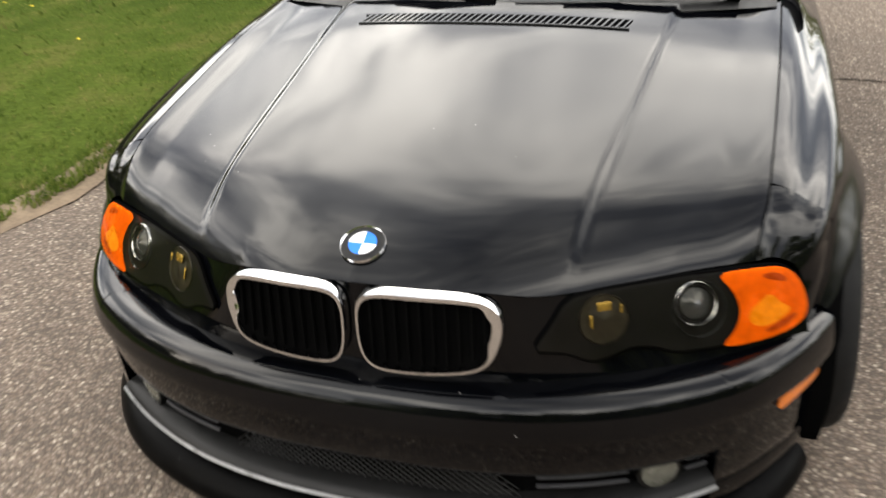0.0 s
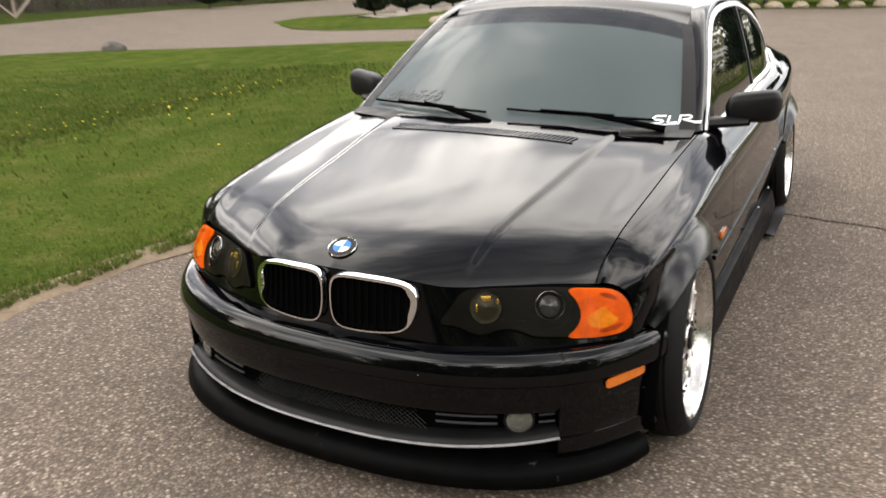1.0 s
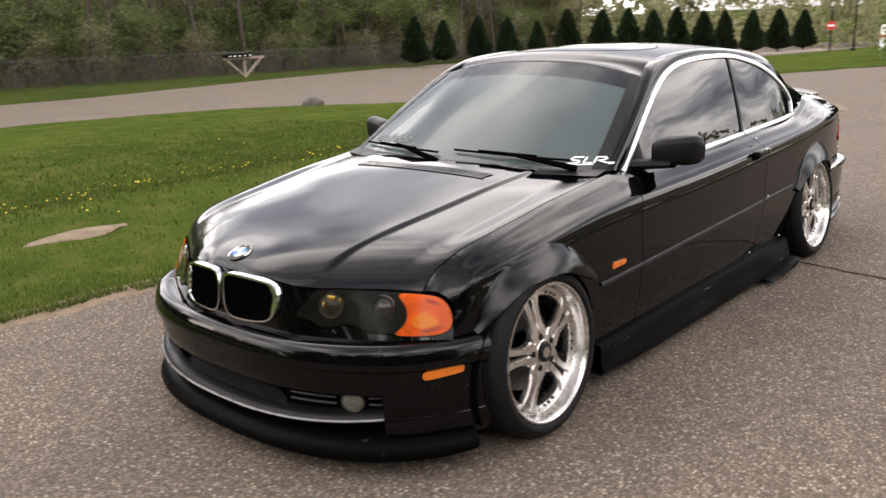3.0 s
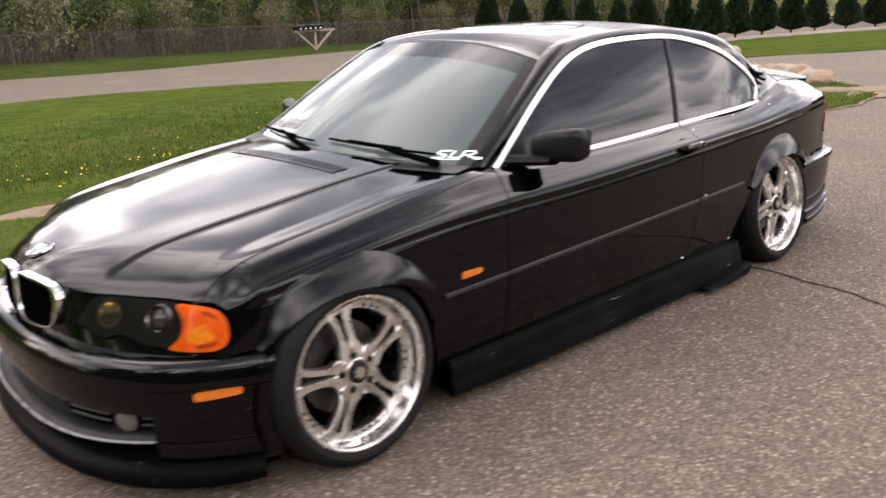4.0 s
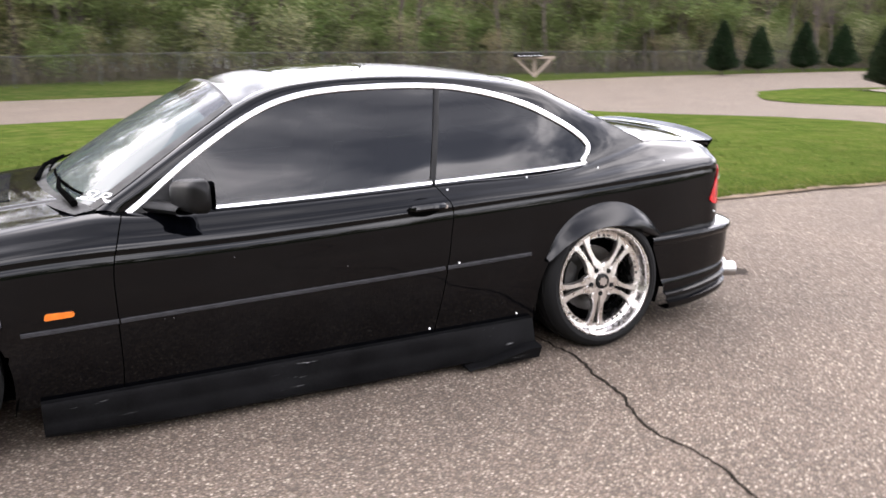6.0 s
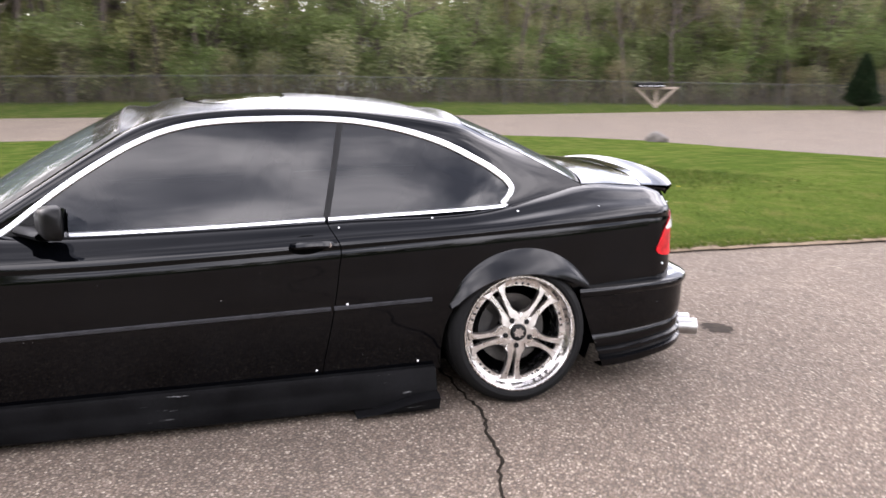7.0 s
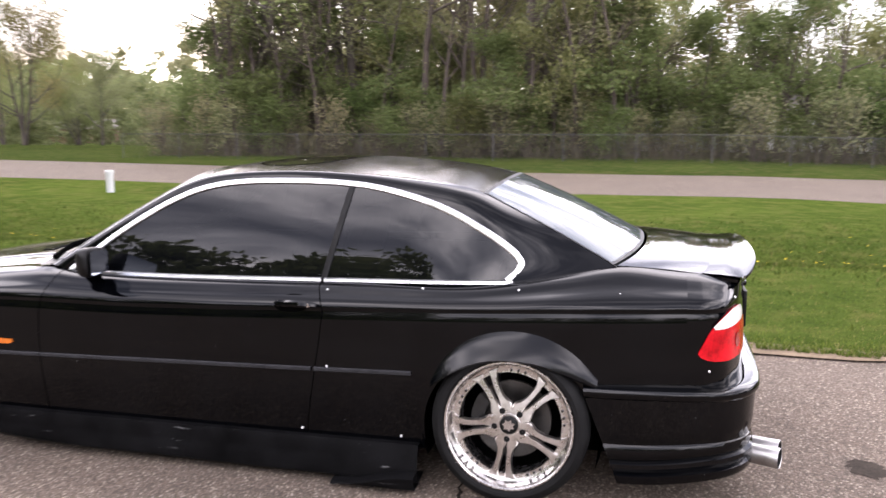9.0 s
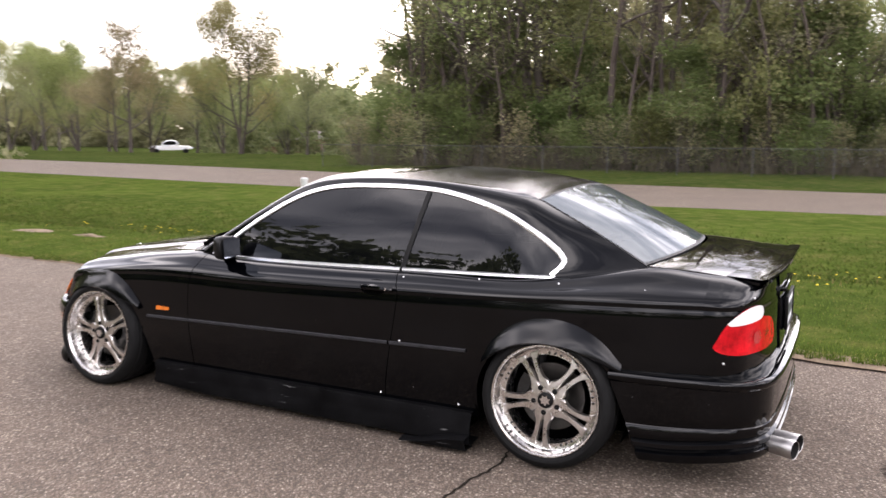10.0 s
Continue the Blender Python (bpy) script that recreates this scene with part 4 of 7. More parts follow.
# ---- skirts, flares, trim on the flanks
FLARE_OUT = [(-0.305, 0.455), (-0.245, 0.555), (-0.150, 0.628), (-0.01, 0.664), (0.13, 0.645), (0.235, 0.588), (0.325, 0.497)]
FLARE_LIP = [(-0.300, 0.440), (-0.215, 0.508), (-0.120, 0.552), (-0.01, 0.567), (0.115, 0.555), (0.225, 0.515), (0.325, 0.470)]
fo, fl = path3([(*p, 0) for p in FLARE_OUT]), path3([(*p, 0) for p in FLARE_LIP])
for mirror in (False, True):
    sg = -1 if mirror else 1
    fender, door, quarter = sides[mirror]
    for centre, rise, owner in ((0.0, 0.014, fender), (AXLE, 0.0, quarter)):
        rows = []
        for i in range(41):
            a, b = fo(i / 40), fl(i / 40)
            row = []
            fade = math.sin(math.pi * (0.04 + 0.92 * i / 40)) ** 0.5
            for k in range(9):
                f = k / 8
                y, z = centre + a[0] + (b[0] - a[0]) * f, rise + a[1] + (b[1] - a[1]) * f
                crisp = smooth(0.45, 0.85, i / 40)
                bulge = 0.052 * fade * (crisp * (1 - (1 - f) ** 2.2) + (1 - crisp) * (1.25 * f**1.5 - 0.25 * f**4))
                row.append((side_x(y, z) + 0.0015 + bulge, y, z))
            y, z = centre + b[0], rise + b[1]
            row.append((side_x(y, z) + 0.045 * fade, y, z - 0.008))
            row.append((side_x(y, z) - 0.03, y, z - 0.004))
            rows.append(row)
        part("fender_flare", sheet(rows, out=IN, mirror=mirror), FLARE, owner, "bolt-on black flare bulging over the wheel")
    # rub strip
    for y0, y1, owner in ((0.375, 0.684, fender), (0.690, 1.935, door), (1.947, 2.345, quarter)):
        line = [(y0 + (y1 - y0) * i / 30, 0.437 + 0.0185 * (y0 + (y1 - y0) * i / 30)) for i in range(31)]
        part("rub_strip", ribbon(line, on_side, 0.017, 0.008, mirror=mirror, inner=-0.008), STRIP, owner, "thin grey rub strip")
    part("side_repeater", patch(dense([(0.452, 0.490), (0.456, 0.487), (0.540, 0.490), (0.546, 0.494), (0.548, 0.505), (0.543, 0.509), (0.460, 0.511), (0.455, 0.507)], 0.006, False), on_side, 3, mirror, IN, 0.007), AMBER, fender, "small orange side repeater", thick=0.006)
    # skirt
    lower = spline([(0.40, 0.062), (0.6, 0.048), (1.2, 0.036), (2.0, 0.03), (2.36, 0.03)])
    rows = []
    for i in range(70):
        y = 0.405 + (2.365 - 0.405) * i / 69
        w, lo = half_width(y), lower(y)
        kick = 0.012 * smooth(1.85, 2.15, y)
        dent = 0.004 * math.sin(y * 9)
        rows.append([(w - 0.09, y, 0.19), (w - 0.032, y, 0.188), (w - 0.017, y, 0.184), (w - 0.011, y, 0.165), (w - 0.012 + kick, y, 0.128), (w - 0.008 + kick + 0.5 * dent, y, 0.105), (w - 0.001 + kick, y, 0.080), (w - 0.003 + kick, y, lo + 0.012), (w - 0.015, y, lo), (w - 0.10, y, lo + 0.01)])
    skirt = part("side_skirt", sheet(rows, out=(0, 1.4, 0.1), mirror=mirror), SKIRT, car, "scuffed black side skirt with scratches", thick=0.004)
    fin_rows = []
    for i in range(24):
        y = 2.02 + 0.345 * i / 23
        w = half_width(y)
        top = 0.035 + 0.055 * smooth(2.05, 2.33, y)
        fin_rows.append([(w - 0.02, y, top), (w + 0.03 + 0.02 * smooth(2.05, 2.3, y), y, top - 0.004), (w + 0.048 + 0.02 * smooth(2.05, 2.3, y), y, top - 0.012), (w + 0.046, y, 0.024), (w - 0.03, y, 0.020)])
    part("skirt_fin", sheet(fin_rows, out=(0.7, 2.2, 0.05), mirror=mirror), SKIRT, skirt, "raked fin at the skirt's rear end", thick=0.004)
    # handle
    # the grip's hollow is not modelled: its shade is a flat black patch
    hand = part("door_handle_shade", patch(dense([(1.775, 0.703), (1.79, 0.752), (1.86, 0.764), (1.925, 0.752), (1.935, 0.715), (1.86, 0.690)], 0.01), on_side, 4, mirror, IN, 0.002), DARK, door, "flat black patch for the shade behind the door handle")
    grip = [(sg * (side_x(y, 0.728) + l), y, z) for y, z, l in ((1.79, 0.730, 0.008), (1.81, 0.732, 0.024), (1.87, 0.735, 0.028), (1.93, 0.733, 0.026), (1.962, 0.728, 0.014))]
    grip_part = part("door_handle", tube(grip, [0.010, 0.014, 0.014, 0.015, 0.011], 8), PAINT, door, "black pull handle with a lock")
    part("lock", turned(disc(0.008, 0.004, 16), (sg * (side_x(1.94, 0.733) + 0.041), 1.935, 0.733), (sg, 0, 0)), CHROME, grip_part)
    # rivets
    for y, z, owner in ((1.985, 0.780, quarter), (2.37, 0.797, quarter), (2.745, 0.806, quarter), (3.12, 0.806, quarter), (2.0, 0.487, quarter), (1.876, 0.212, door), (2.293, 0.212, quarter)):
        x = side_x(y, z)
        part("rivet", turned(disc(0.0048, 0.0025, 10, 0.0025), (sg * (x + 0.002), y, z), (sg, 0, 0.2)), WHITE, owner)

# ---- wing mirrors
for mirror in (False, True):
    sg = -1 if mirror else 1
    rows = []
    for i in range(19):
        f = i / 18
        e = (1 - abs(2 * f - 1) ** 5) ** 0.5
        x = 0.770 + 0.200 * f
        top, low = 0.914 + 0.024 * f, 0.803 + 0.006 * f
        h, cz = (top - low) / 2 * (0.25 + 0.75 * e), (top + low) / 2
        d, cy = 0.070 * (0.2 + 0.8 * e) * (1 - 0.25 * f), 0.955 + 0.050 * f
        ring = []
        for k in range(24):
            a = 2 * math.pi * k / 24
            c, s = math.cos(a), math.sin(a)
            py = math.copysign(abs(c) ** 0.7, c) * d
            ring.append((x, cy + (py if py < 0 else py * 0.35), cz + math.copysign(abs(s) ** 0.5, s) * h))
        rows.append(ring)
    bm = sheet(rows, out=(0.87, 0.97, 0.87), mirror=mirror, close=True)
    bmesh.ops.holes_fill(bm, edges=[e for e in bm.edges if e.is_boundary])
    wing = part("wing_mirror", bm, TRIM, car, "black door mirror on a short arm", sharp=60)
    part("mirror_glass", patch(dense([(0.785, 0.815), (0.950, 0.821), (0.958, 0.830), (0.960, 0.915), (0.952, 0.924), (0.785, 0.906)], 0.02, False), lambda a, b, l: (a, 0.958 + 0.25 * (a - 0.77) + 0.026 + l, b), 3, mirror, (0.85, 0.9, 0.87)), MIRROR, wing, "mirror glass")
    rows = []
    for i in range(9):
        f = i / 8
        x, y, z = 0.715 + 0.15 * f, 0.845 + 0.10 * f, 0.815 + 0.0 * f
        r = 0.034 - 0.008 * f
        rows.append([(x, y + 1.5 * r * math.cos(a), z + 0.7 * r * math.sin(a)) for a in (2 * math.pi * k / 12 for k in range(12))])
    part("mirror_arm", sheet(rows, out=(0.8, 0.9, 0.815), mirror=mirror, close=True), TRIM, wing)
    sail = [(0.745, 0.800), (0.93, 0.797), (0.925, 0.93), (0.86, 0.886)]
    part("mirror_sail", patch(dense(sail, 0.02, False), on_cabin, 3, mirror, IN, 0.003), TRIM, wing, "black triangle at the foot of the window")

# ---- tail
tail_line = path3([(0.793, 3.36, 0), (0.779, 3.43, 0), (0.735, 3.497, 0), (0.63, 3.552, 0), (0.45, 3.590, 0), (0.2, 3.611, 0), (0, 3.615, 0)])
lid_edge = path3([(0.612, 3.36, 0.868), (0.604, 3.42, 0.863), (0.594, 3.500, 0.844), (0.52, 3.552, 0.838), (0.25, 3.582, 0.850), (0, 3.590, 0.858)])
tail_rows_n = 50
ref_w = half_width(3.36)
REAR = [side_curve(3.36)(0.63 * k / 40) for k in range(41)]
REAR_UP = [side_curve(3.36)(0.63 + 0.37 * k / 40) for k in range(41)]
SWAGE = REAR[-1][1]
REAR_GX = [(p[0] - REAR_UP[0][0]) / (REAR_UP[-1][0] - REAR_UP[0][0]) for p in REAR_UP]
REAR_GZ = [(p[1] - REAR_UP[0][1]) / (REAR_UP[-1][1] - REAR_UP[0][1]) for p in REAR_UP]


def tail(s, off=0.0, z=0.0):
    p, q = tail_line(max(0, s - 0.002)), tail_line(min(1, s + 0.002))
    d = (q - p) / np.linalg.norm(q - p)
    k = smooth(0, 0.22, s)
    n = np.array((1.0, 0.0)) * (1 - k) + np.array((d[1], -d[0])) * k
    n /= np.linalg.norm(n)
    c = tail_line(s)
    return np.array((c[0] + n[0] * off, c[1] + n[1] * off, z))


def on_tail(s, z, lift=0.0):
    """The rear corner and face; below the swage it follows the plan, above it leans in to the lid's edge."""
    s = abs(s)
    if z <= SWAGE:
        off = float(np.interp(z, [p[1] for p in REAR], [p[0] - ref_w for p in REAR]))
        return tuple(tail(s, off + lift, z))
    low, top = tail(s, REAR[-1][0] - ref_w, SWAGE), lid_edge(s)
    gz = min(1.0, (z - low[2]) / (top[2] - low[2]))
    gx = float(np.interp(gz, REAR_GZ, REAR_GX))
    p = low + (top - low) * gx
    out_way = tail(s, 1.0) - tail(s, 0.0)
    return (p[0] + out_way[0] * lift, p[1] + out_way[1] * lift, z)


def on_tail_x(x, z, lift=0.0):
    return on_tail(seek(tail_line, x, True), z, lift)


for mirror in (False, True):
    rows = []
    for i in range(tail_rows_n + 1):
        s = i / tail_rows_n
        top = lid_edge(s)[2]
        heights = list(np.linspace(0.42, SWAGE - 0.03, 12)) + [SWAGE + d for d in (-0.022, -0.014, -0.007, 0.0)] + [SWAGE + (top - SWAGE) * g for g in (0.03, 0.06, 0.09, 0.13, 0.2, 0.3, 0.42, 0.55, 0.68, 0.8, 0.9, 0.96, 1.0)]
        rows.append([on_tail(s, z) for z in heights])
    part("rear_panel", sheet(rows, out=IN, mirror=mirror), PAINT, car, thick=0.012)
    TAIL = [(0.787, 0.600), (0.783, 0.630), (0.778, 0.662), (0.768, 0.697), (0.738, 0.738), (0.684, 0.757), (0.60, 0.757), (0.574, 0.742), (0.588, 0.704), (0.49, 0.694), (0.43, 0.662), (0.404, 0.615), (0.405, 0.575), (0.47, 0.561), (0.65, 0.564), (0.735, 0.566), (0.770, 0.571), (0.784, 0.583)]
    WHITE_PART = [(0.773, 0.690), (0.762, 0.711), (0.738, 0.739), (0.684, 0.758), (0.60, 0.758), (0.575, 0.741), (0.592, 0.702), (0.66, 0.695), (0.715, 0.693), (0.744, 0.689)]
    tl = part("tail_lamp", patch(dense(TAIL, 0.014), on_tail_x, 5, mirror, IN, 0.006, core=(0.62, 0.63)), REDLENS, car, "red tail lamp with a white upper segment", thick=0.004)
    part("clear_segment", patch(dense(WHITE_PART, 0.012), on_tail_x, 4, mirror, IN, 0.010, core=(0.62, 0.71)), WHITELENS, tl, "clear white indicator segment")
    # the shadow round the bulb, laid on the lens as deeper red
    part("lamp_bulb_shadow", patch(dense([(0.60, 0.60), (0.66, 0.60), (0.66, 0.655), (0.60, 0.655)], 0.01), on_tail_x, 3, mirror, IN, 0.0085), plain("deep_red_lens", (0.32, 0.005, 0.007), 0.2, coat=1.0) if not mirror else bpy.data.materials["deep_red_lens"], tl, "bulb shadow as a darker red patch on the lens")
    for x, z in ((0.645, 0.786), (0.772, 0.535)):
        p = on_tail_x(x, z, 0.002)
        q = on_tail_x(x, z, 0.02)
        n = Vector(q) - Vector(p)
        sg = -1 if mirror else 1
        part("rivet", turned(disc(0.0048, 0.0025, 10, 0.0025), (sg * p[0], p[1], p[2]), (sg * n[0], n[1], n[2])), WHITE, car)


def lid_point(u, v):
    a = rear_glass_point(u, 1.0)
    f = abs(u)
    by = 3.598 - 0.052 * f**4
    bz = 0.872 - 0.028 * f**2.2
    y = a[1] + 0.012 + (by - a[1] - 0.012) * v
    x0, x1 = a[0], math.copysign(0.598 * f, u)
    z = a[2] - 0.004 + (bz - a[2] + 0.004) * v + math.sin(math.pi * v) * (0.012 - 0.003 * f**2)
    return (x0 + (x1 - x0) * v, y, z)


lid = part("trunk_lid", sheet([[lid_point(u * 0.992, v / 24) for u in US] for v in range(25)], out=IN), PAINT, car, "black trunk lid", thick=0.012)
rows = []
for u in US:
    f = abs(u)
    a = np.array(lid_point(u * 0.985, 0.70))
    b = np.array(lid_point(u * 0.985, 1.0))
    h = 0.032 * (1 - 0.45 * f**3)
    back = 0.047 * (1 - 0.35 * f**3)
    rows.append([a + (0, 0, 0.002), a * 0.5 + b * 0.5 + (0, 0, 0.006 + h * 0.12), b + (0, back * 0.35, h * 0.6), b + (0, back * 0.85, h * 0.97), b + (0, back, h), b + (0, back + 0.002, h - 0.008), b + (0, back * 0.72, h - 0.020), b + (0, 0.012, -0.012), b + (0, 0.0, -0.03)])
part("trunk_spoiler", sheet(rows, out=IN), PAINT, car, "raised ducktail spoiler on the trunk edge")
part("lid_face", sheet([[on_tail(s, z, 0.007) if s >= 0 else 0 for z in np.linspace(0.50, 0.838, 8)] for s in np.linspace(0.70, 1.0, 12)] + [[(-p[0], p[1], p[2]) for p in [on_tail(s, z, 0.007) for z in np.linspace(0.50, 0.838, 8)]] for s in np.linspace(0.985, 0.70, 11)], out=IN), PAINT, lid, thick=0.006)
plate = part("number_plate", box(-0.155, 0.155, 3.622, 3.628, 0.565, 0.715, 0.002), plain("plate_white", (0.72, 0.73, 0.75), 0.35, vary=0.06), car, "white number plate in a dark frame")
for z0, z1 in ((0.563, 0.573), (0.707, 0.717)):
    part("plate_frame", box(-0.16, 0.16, 3.620, 3.634, z0, z1, 0.002), TRIM, plate)
for x0, x1 in ((-0.165, -0.152), (0.152, 0.165)):
    part("plate_frame", box(x0, x1, 3.620, 3.634, 0.563, 0.717, 0.002), TRIM, plate)
part("plate_bar", box(-0.12, 0.12, 3.6285, 3.6298, 0.612, 0.668), DECAL_DARK, plate, "plain dark bar")
part("trunk_handle", box(-0.21, 0.21, 3.585, 3.626, 0.748, 0.772, 0.008), PAINT, lid, "black grip bar above the plate")

rear_plan = plan([(0.874, 3.0), (0.868, 3.15), (0.853, 3.30), (0.832, 3.42), (0.80, 3.515), (0.74, 3.588), (0.66, 3.630), (0.55, 3.648), (0.35, 3.659), (0.15, 3.663), (0, 3.663)])
REAR_PROFILE = [(-0.11, 0.470), (-0.06, 0.474), (-0.020, 0.475), (-0.004, 0.470), (0.002, 0.461), (0.002, 0.447), (-0.005, 0.437), (-0.011, 0.430), (-0.012, 0.40), (-0.015, 0.33), (-0.021, 0.264), (-0.024, 0.254), (-0.020, 0.247), (-0.017, 0.215), (-0.021, 0.197), (-0.026, 0.189), (-0.013, 0.181),
                (-0.011, 0.166), (-0.019, 0.153), (-0.024, 0.147), (-0.009, 0.139), (-0.009, 0.120), (-0.02, 0.104), (-0.045, 0.095), (-0.10, 0.092)]
rows = []
for i in range(141):
    s = -1 + i / 70
    t = 1 - abs(s)
    sgn = 1 if s >= 0 else -1
    row = []
    for o, z in REAR_PROFILE:
        cut = 0.28 * max(0.0, 0.45 - z) * (1 - t)          # the front edge leans back behind the wheel
        low = smooth(0.32, 0.20, z)
        q = rear_plan(t + cut, o, z + 0.036 * low * smooth(0.05, 0.42, t))
        row.append((sgn * q[0], q[1], q[2]))
    rows.append(row)
rear_bumper = part("rear_bumper", sheet(rows, out=IN), PAINT, car, "black rear bumper with a stepped lower edge", thick=0.006)
for x, reach in ((0.560, 0.0), (0.470, 0.012)):
    swing = Matrix.Translation((x, 3.485, 0.176)) @ Matrix.Rotation(radians(-21), 4, "Z") @ Matrix.Translation((0, reach, 0))
    bm = lathe([(-0.05, 0.034), (0.21, 0.038), (0.252, 0.040), (0.256, 0.0385), (0.254, 0.037)], "y", 28)
    bmesh.ops.transform(bm, matrix=swing, verts=bm.verts)
    pipe = part("tailpipe", bm, TAILPIPE, car, "round stainless exhaust tip turned outwards")
    bm = lathe([(0.254, 0.037), (0.20, 0.035), (0.12, 0.034), (0.12, 0.0005)], "y", 24)
    bmesh.ops.transform(bm, matrix=swing, verts=bm.verts)
    part("pipe_bore", bm, SOOT, pipe, "sooty black bore")


# ---- wheels
spoke_edges = spline([(0.038, 0.0004, 0.0270), (0.058, 0.0006, 0.0415), (0.071, 0.0008, 0.0455), (0.082, 0.0015, 0.0400), (0.096, 0.0048, 0.0330), (0.13, 0.0068, 0.0300), (0.165, 0.0100, 0.0345), (0.185, 0.0125, 0.041), (0.198, 0.0135, 0.050), (0.212, 0.010, 0.066)])


def build_wheel():
    w = new("wheel")
    w.empty_display_size = 0.1
    part("tyre", lathe([(-0.020, 0.236), (0.002, 0.247), (0.012, 0.256), (0.014, 0.268), (0.006, 0.284), (-0.010, 0.296), (-0.030, 0.302), (-0.034, 0.298), (-0.040, 0.298), (-0.044, 0.303), (-0.085, 0.304), (-0.089, 0.299), (-0.096, 0.299), (-0.100, 0.304), (-0.15, 0.303), (-0.19, 0.298), (-0.21, 0.285), (-0.215, 0.265), (-0.20, 0.24)], "x", 72), RUBBER, w, "low-profile black tyre stretched over the rim")
    bm = lathe([(-0.02, 0.243), (0.002, 0.2475), (0.007, 0.2455), (0.007, 0.240), (0.002, 0.235), (-0.012, 0.2315), (-0.030, 0.229), (-0.040, 0.224), (-0.044, 0.214), (-0.043, 0.198), (-0.050, 0.195), (-0.075, 0.196), (-0.16, 0.205), (-0.20, 0.235)], "x", 96)
    rim = part("rim", bm, ALLOY, w, "polished deep-lipped rim")
    for k in range(5):
        ang = -math.pi / 2 + 2 * math.pi * k / 5
        for side in (-1, 1):
            rows = []
            for i in range(19):
                f = i / 18
                r = 0.040 + (0.211 - 0.040) * f
                inner, outer = spoke_edges(r)
                mid, hw = side * (inner + outer) / 2, (outer - inner) / 2
                x = -0.0235 - 0.014 * f
                ring = []
                for a, b in ((-1, -0.024), (-1, -0.006), (-0.74, 0.0), (0.74, 0.0), (1, -0.006), (1, -0.024)):
                    t = mid + hw * a
                    ring.append((x + b, r * math.cos(ang) - t * math.sin(ang), r * math.sin(ang) + t * math.cos(ang)))
                rows.append(ring)
            part("spoke", sheet(rows, out=(-0.06, 0.13 * math.cos(ang), 0.13 * math.sin(ang))), SPOKE, rim)
        c, s = math.cos(ang), math.sin(ang)
        bm = lathe([(-0.001, 0.0118), (0.0012, 0.0112), (0.0014, 0.0060), (0.0030, 0.0055), (0.0030, 0.0005)], "x", 16)
        bmesh.ops.translate(bm, verts=bm.verts, vec=(-0.0235, 0.057 * c, 0.057 * s))
        part("wheel_bolt", bm, RUBBER, rim, "dark recessed wheel bolt")
        for d in (-0.13, 0.0, 0.13):
            a2 = ang + math.pi / 5 + d
            bm = lathe([(-0.004, 0.0055), (0.003, 0.0052), (0.004, 0.003), (0.004, 0.0004)], "x", 8)
            bmesh.ops.translate(bm, verts=bm.verts, vec=(-0.042, 0.2065 * math.cos(a2), 0.2065 * math.sin(a2)))
            part("rim_bolt", bm, BOLT, rim)
    part("hub", lathe([(-0.06, 0.062), (-0.030, 0.062), (-0.0245, 0.058), (-0.0235, 0.044), (-0.0205, 0.041), (-0.0205, 0.037), (-0.024, 0.0355), (-0.024, 0.0005)], "x", 40), SPOKE, rim)
    cap = part("hub_cap", lathe([(-0.022, 0.035), (-0.014, 0.034), (-0.012, 0.030), (-0.012, 0.0005)], "x", 32), TRIM, rim, "black cap with a plain silver emblem")
    bm = bmesh.new()
    c = bm.verts.new((-0.0105, 0, 0))
    star = [bm.verts.new((-0.0105, (0.026 if k % 2 else 0.017) * math.cos(a), (0.024 if k % 2 else 0.015) * math.sin(a))) for k, a in ((k, 2 * math.pi * k / 14) for k in range(14))]
    for p, q in zip(star, star[1:] + star[:1]):
        bm.faces.new((c, p, q))
    part("cap_emblem", bm, CHROME, rim, smooth=False)
    part("brake_disc", lathe([(-0.125, 0.06), (-0.115, 0.075), (-0.110, 0.150), (-0.130, 0.150), (-0.132, 0.06)], "x", 48), DISC, w, "grey brake disc")
    rows = []
    for i in range(9):
        a = radians(150 + 60 * i / 8)
        rows.append([(x, r * math.cos(a), r * math.sin(a)) for x, r in ((-0.085, 0.105), (-0.082, 0.125), (-0.085, 0.158), (-0.15, 0.158), (-0.15, 0.105))])
    part("brake_caliper", sheet(rows, out=(-0.12, -0.13, 0), close=True), BOLT, w)
    # black disc that stands for the shade behind the wheel
    part("wheel_well_shade", lathe([(-0.22, 0.30), (-0.24, 0.20), (-0.24, 0.001)], "x", 32), DARK, w)
    return w


wheel = build_wheel()
wheel.parent = car
HUBX = 0.885
places = []
for y, camber, roll_on in ((0.0, 4.0, -26.0), (AXLE, 4.5, -8.0)):
    spin = Matrix.Rotation(radians(roll_on), 4, "X")
    places.append(Matrix.Translation((HUBX, y, 0.305)) @ Euler((0, radians(-camber), 0)).to_matrix().to_4x4() @ spin)
    places.append(Matrix.Translation((-HUBX, y, 0.305)) @ Euler((0, 0, math.pi)).to_matrix().to_4x4() @ Euler((0, radians(-camber), 0)).to_matrix().to_4x4() @ spin)
wheel.matrix_basis = places[0]
for m in places[1:]:
    copy_thing(wheel, m).parent = car

# inner arches
for c, zc in ((0.0, 0.27), (AXLE, 0.27)):
    for sg in (1, -1):
        rows = []
        for i in range(21):
            a = math.pi * (-0.12 + 1.24 * i / 20)
            rows.append([(sg * x, c + r * math.cos(a), max(0.07, zc + r * math.sin(a) * 0.96)) for x, r in ((0.845, 0.348), (0.56, 0.348), (0.50, 0.30), (0.50, 0.02))])
        part("wheel_arch_liner", sheet(rows), DARK, car)

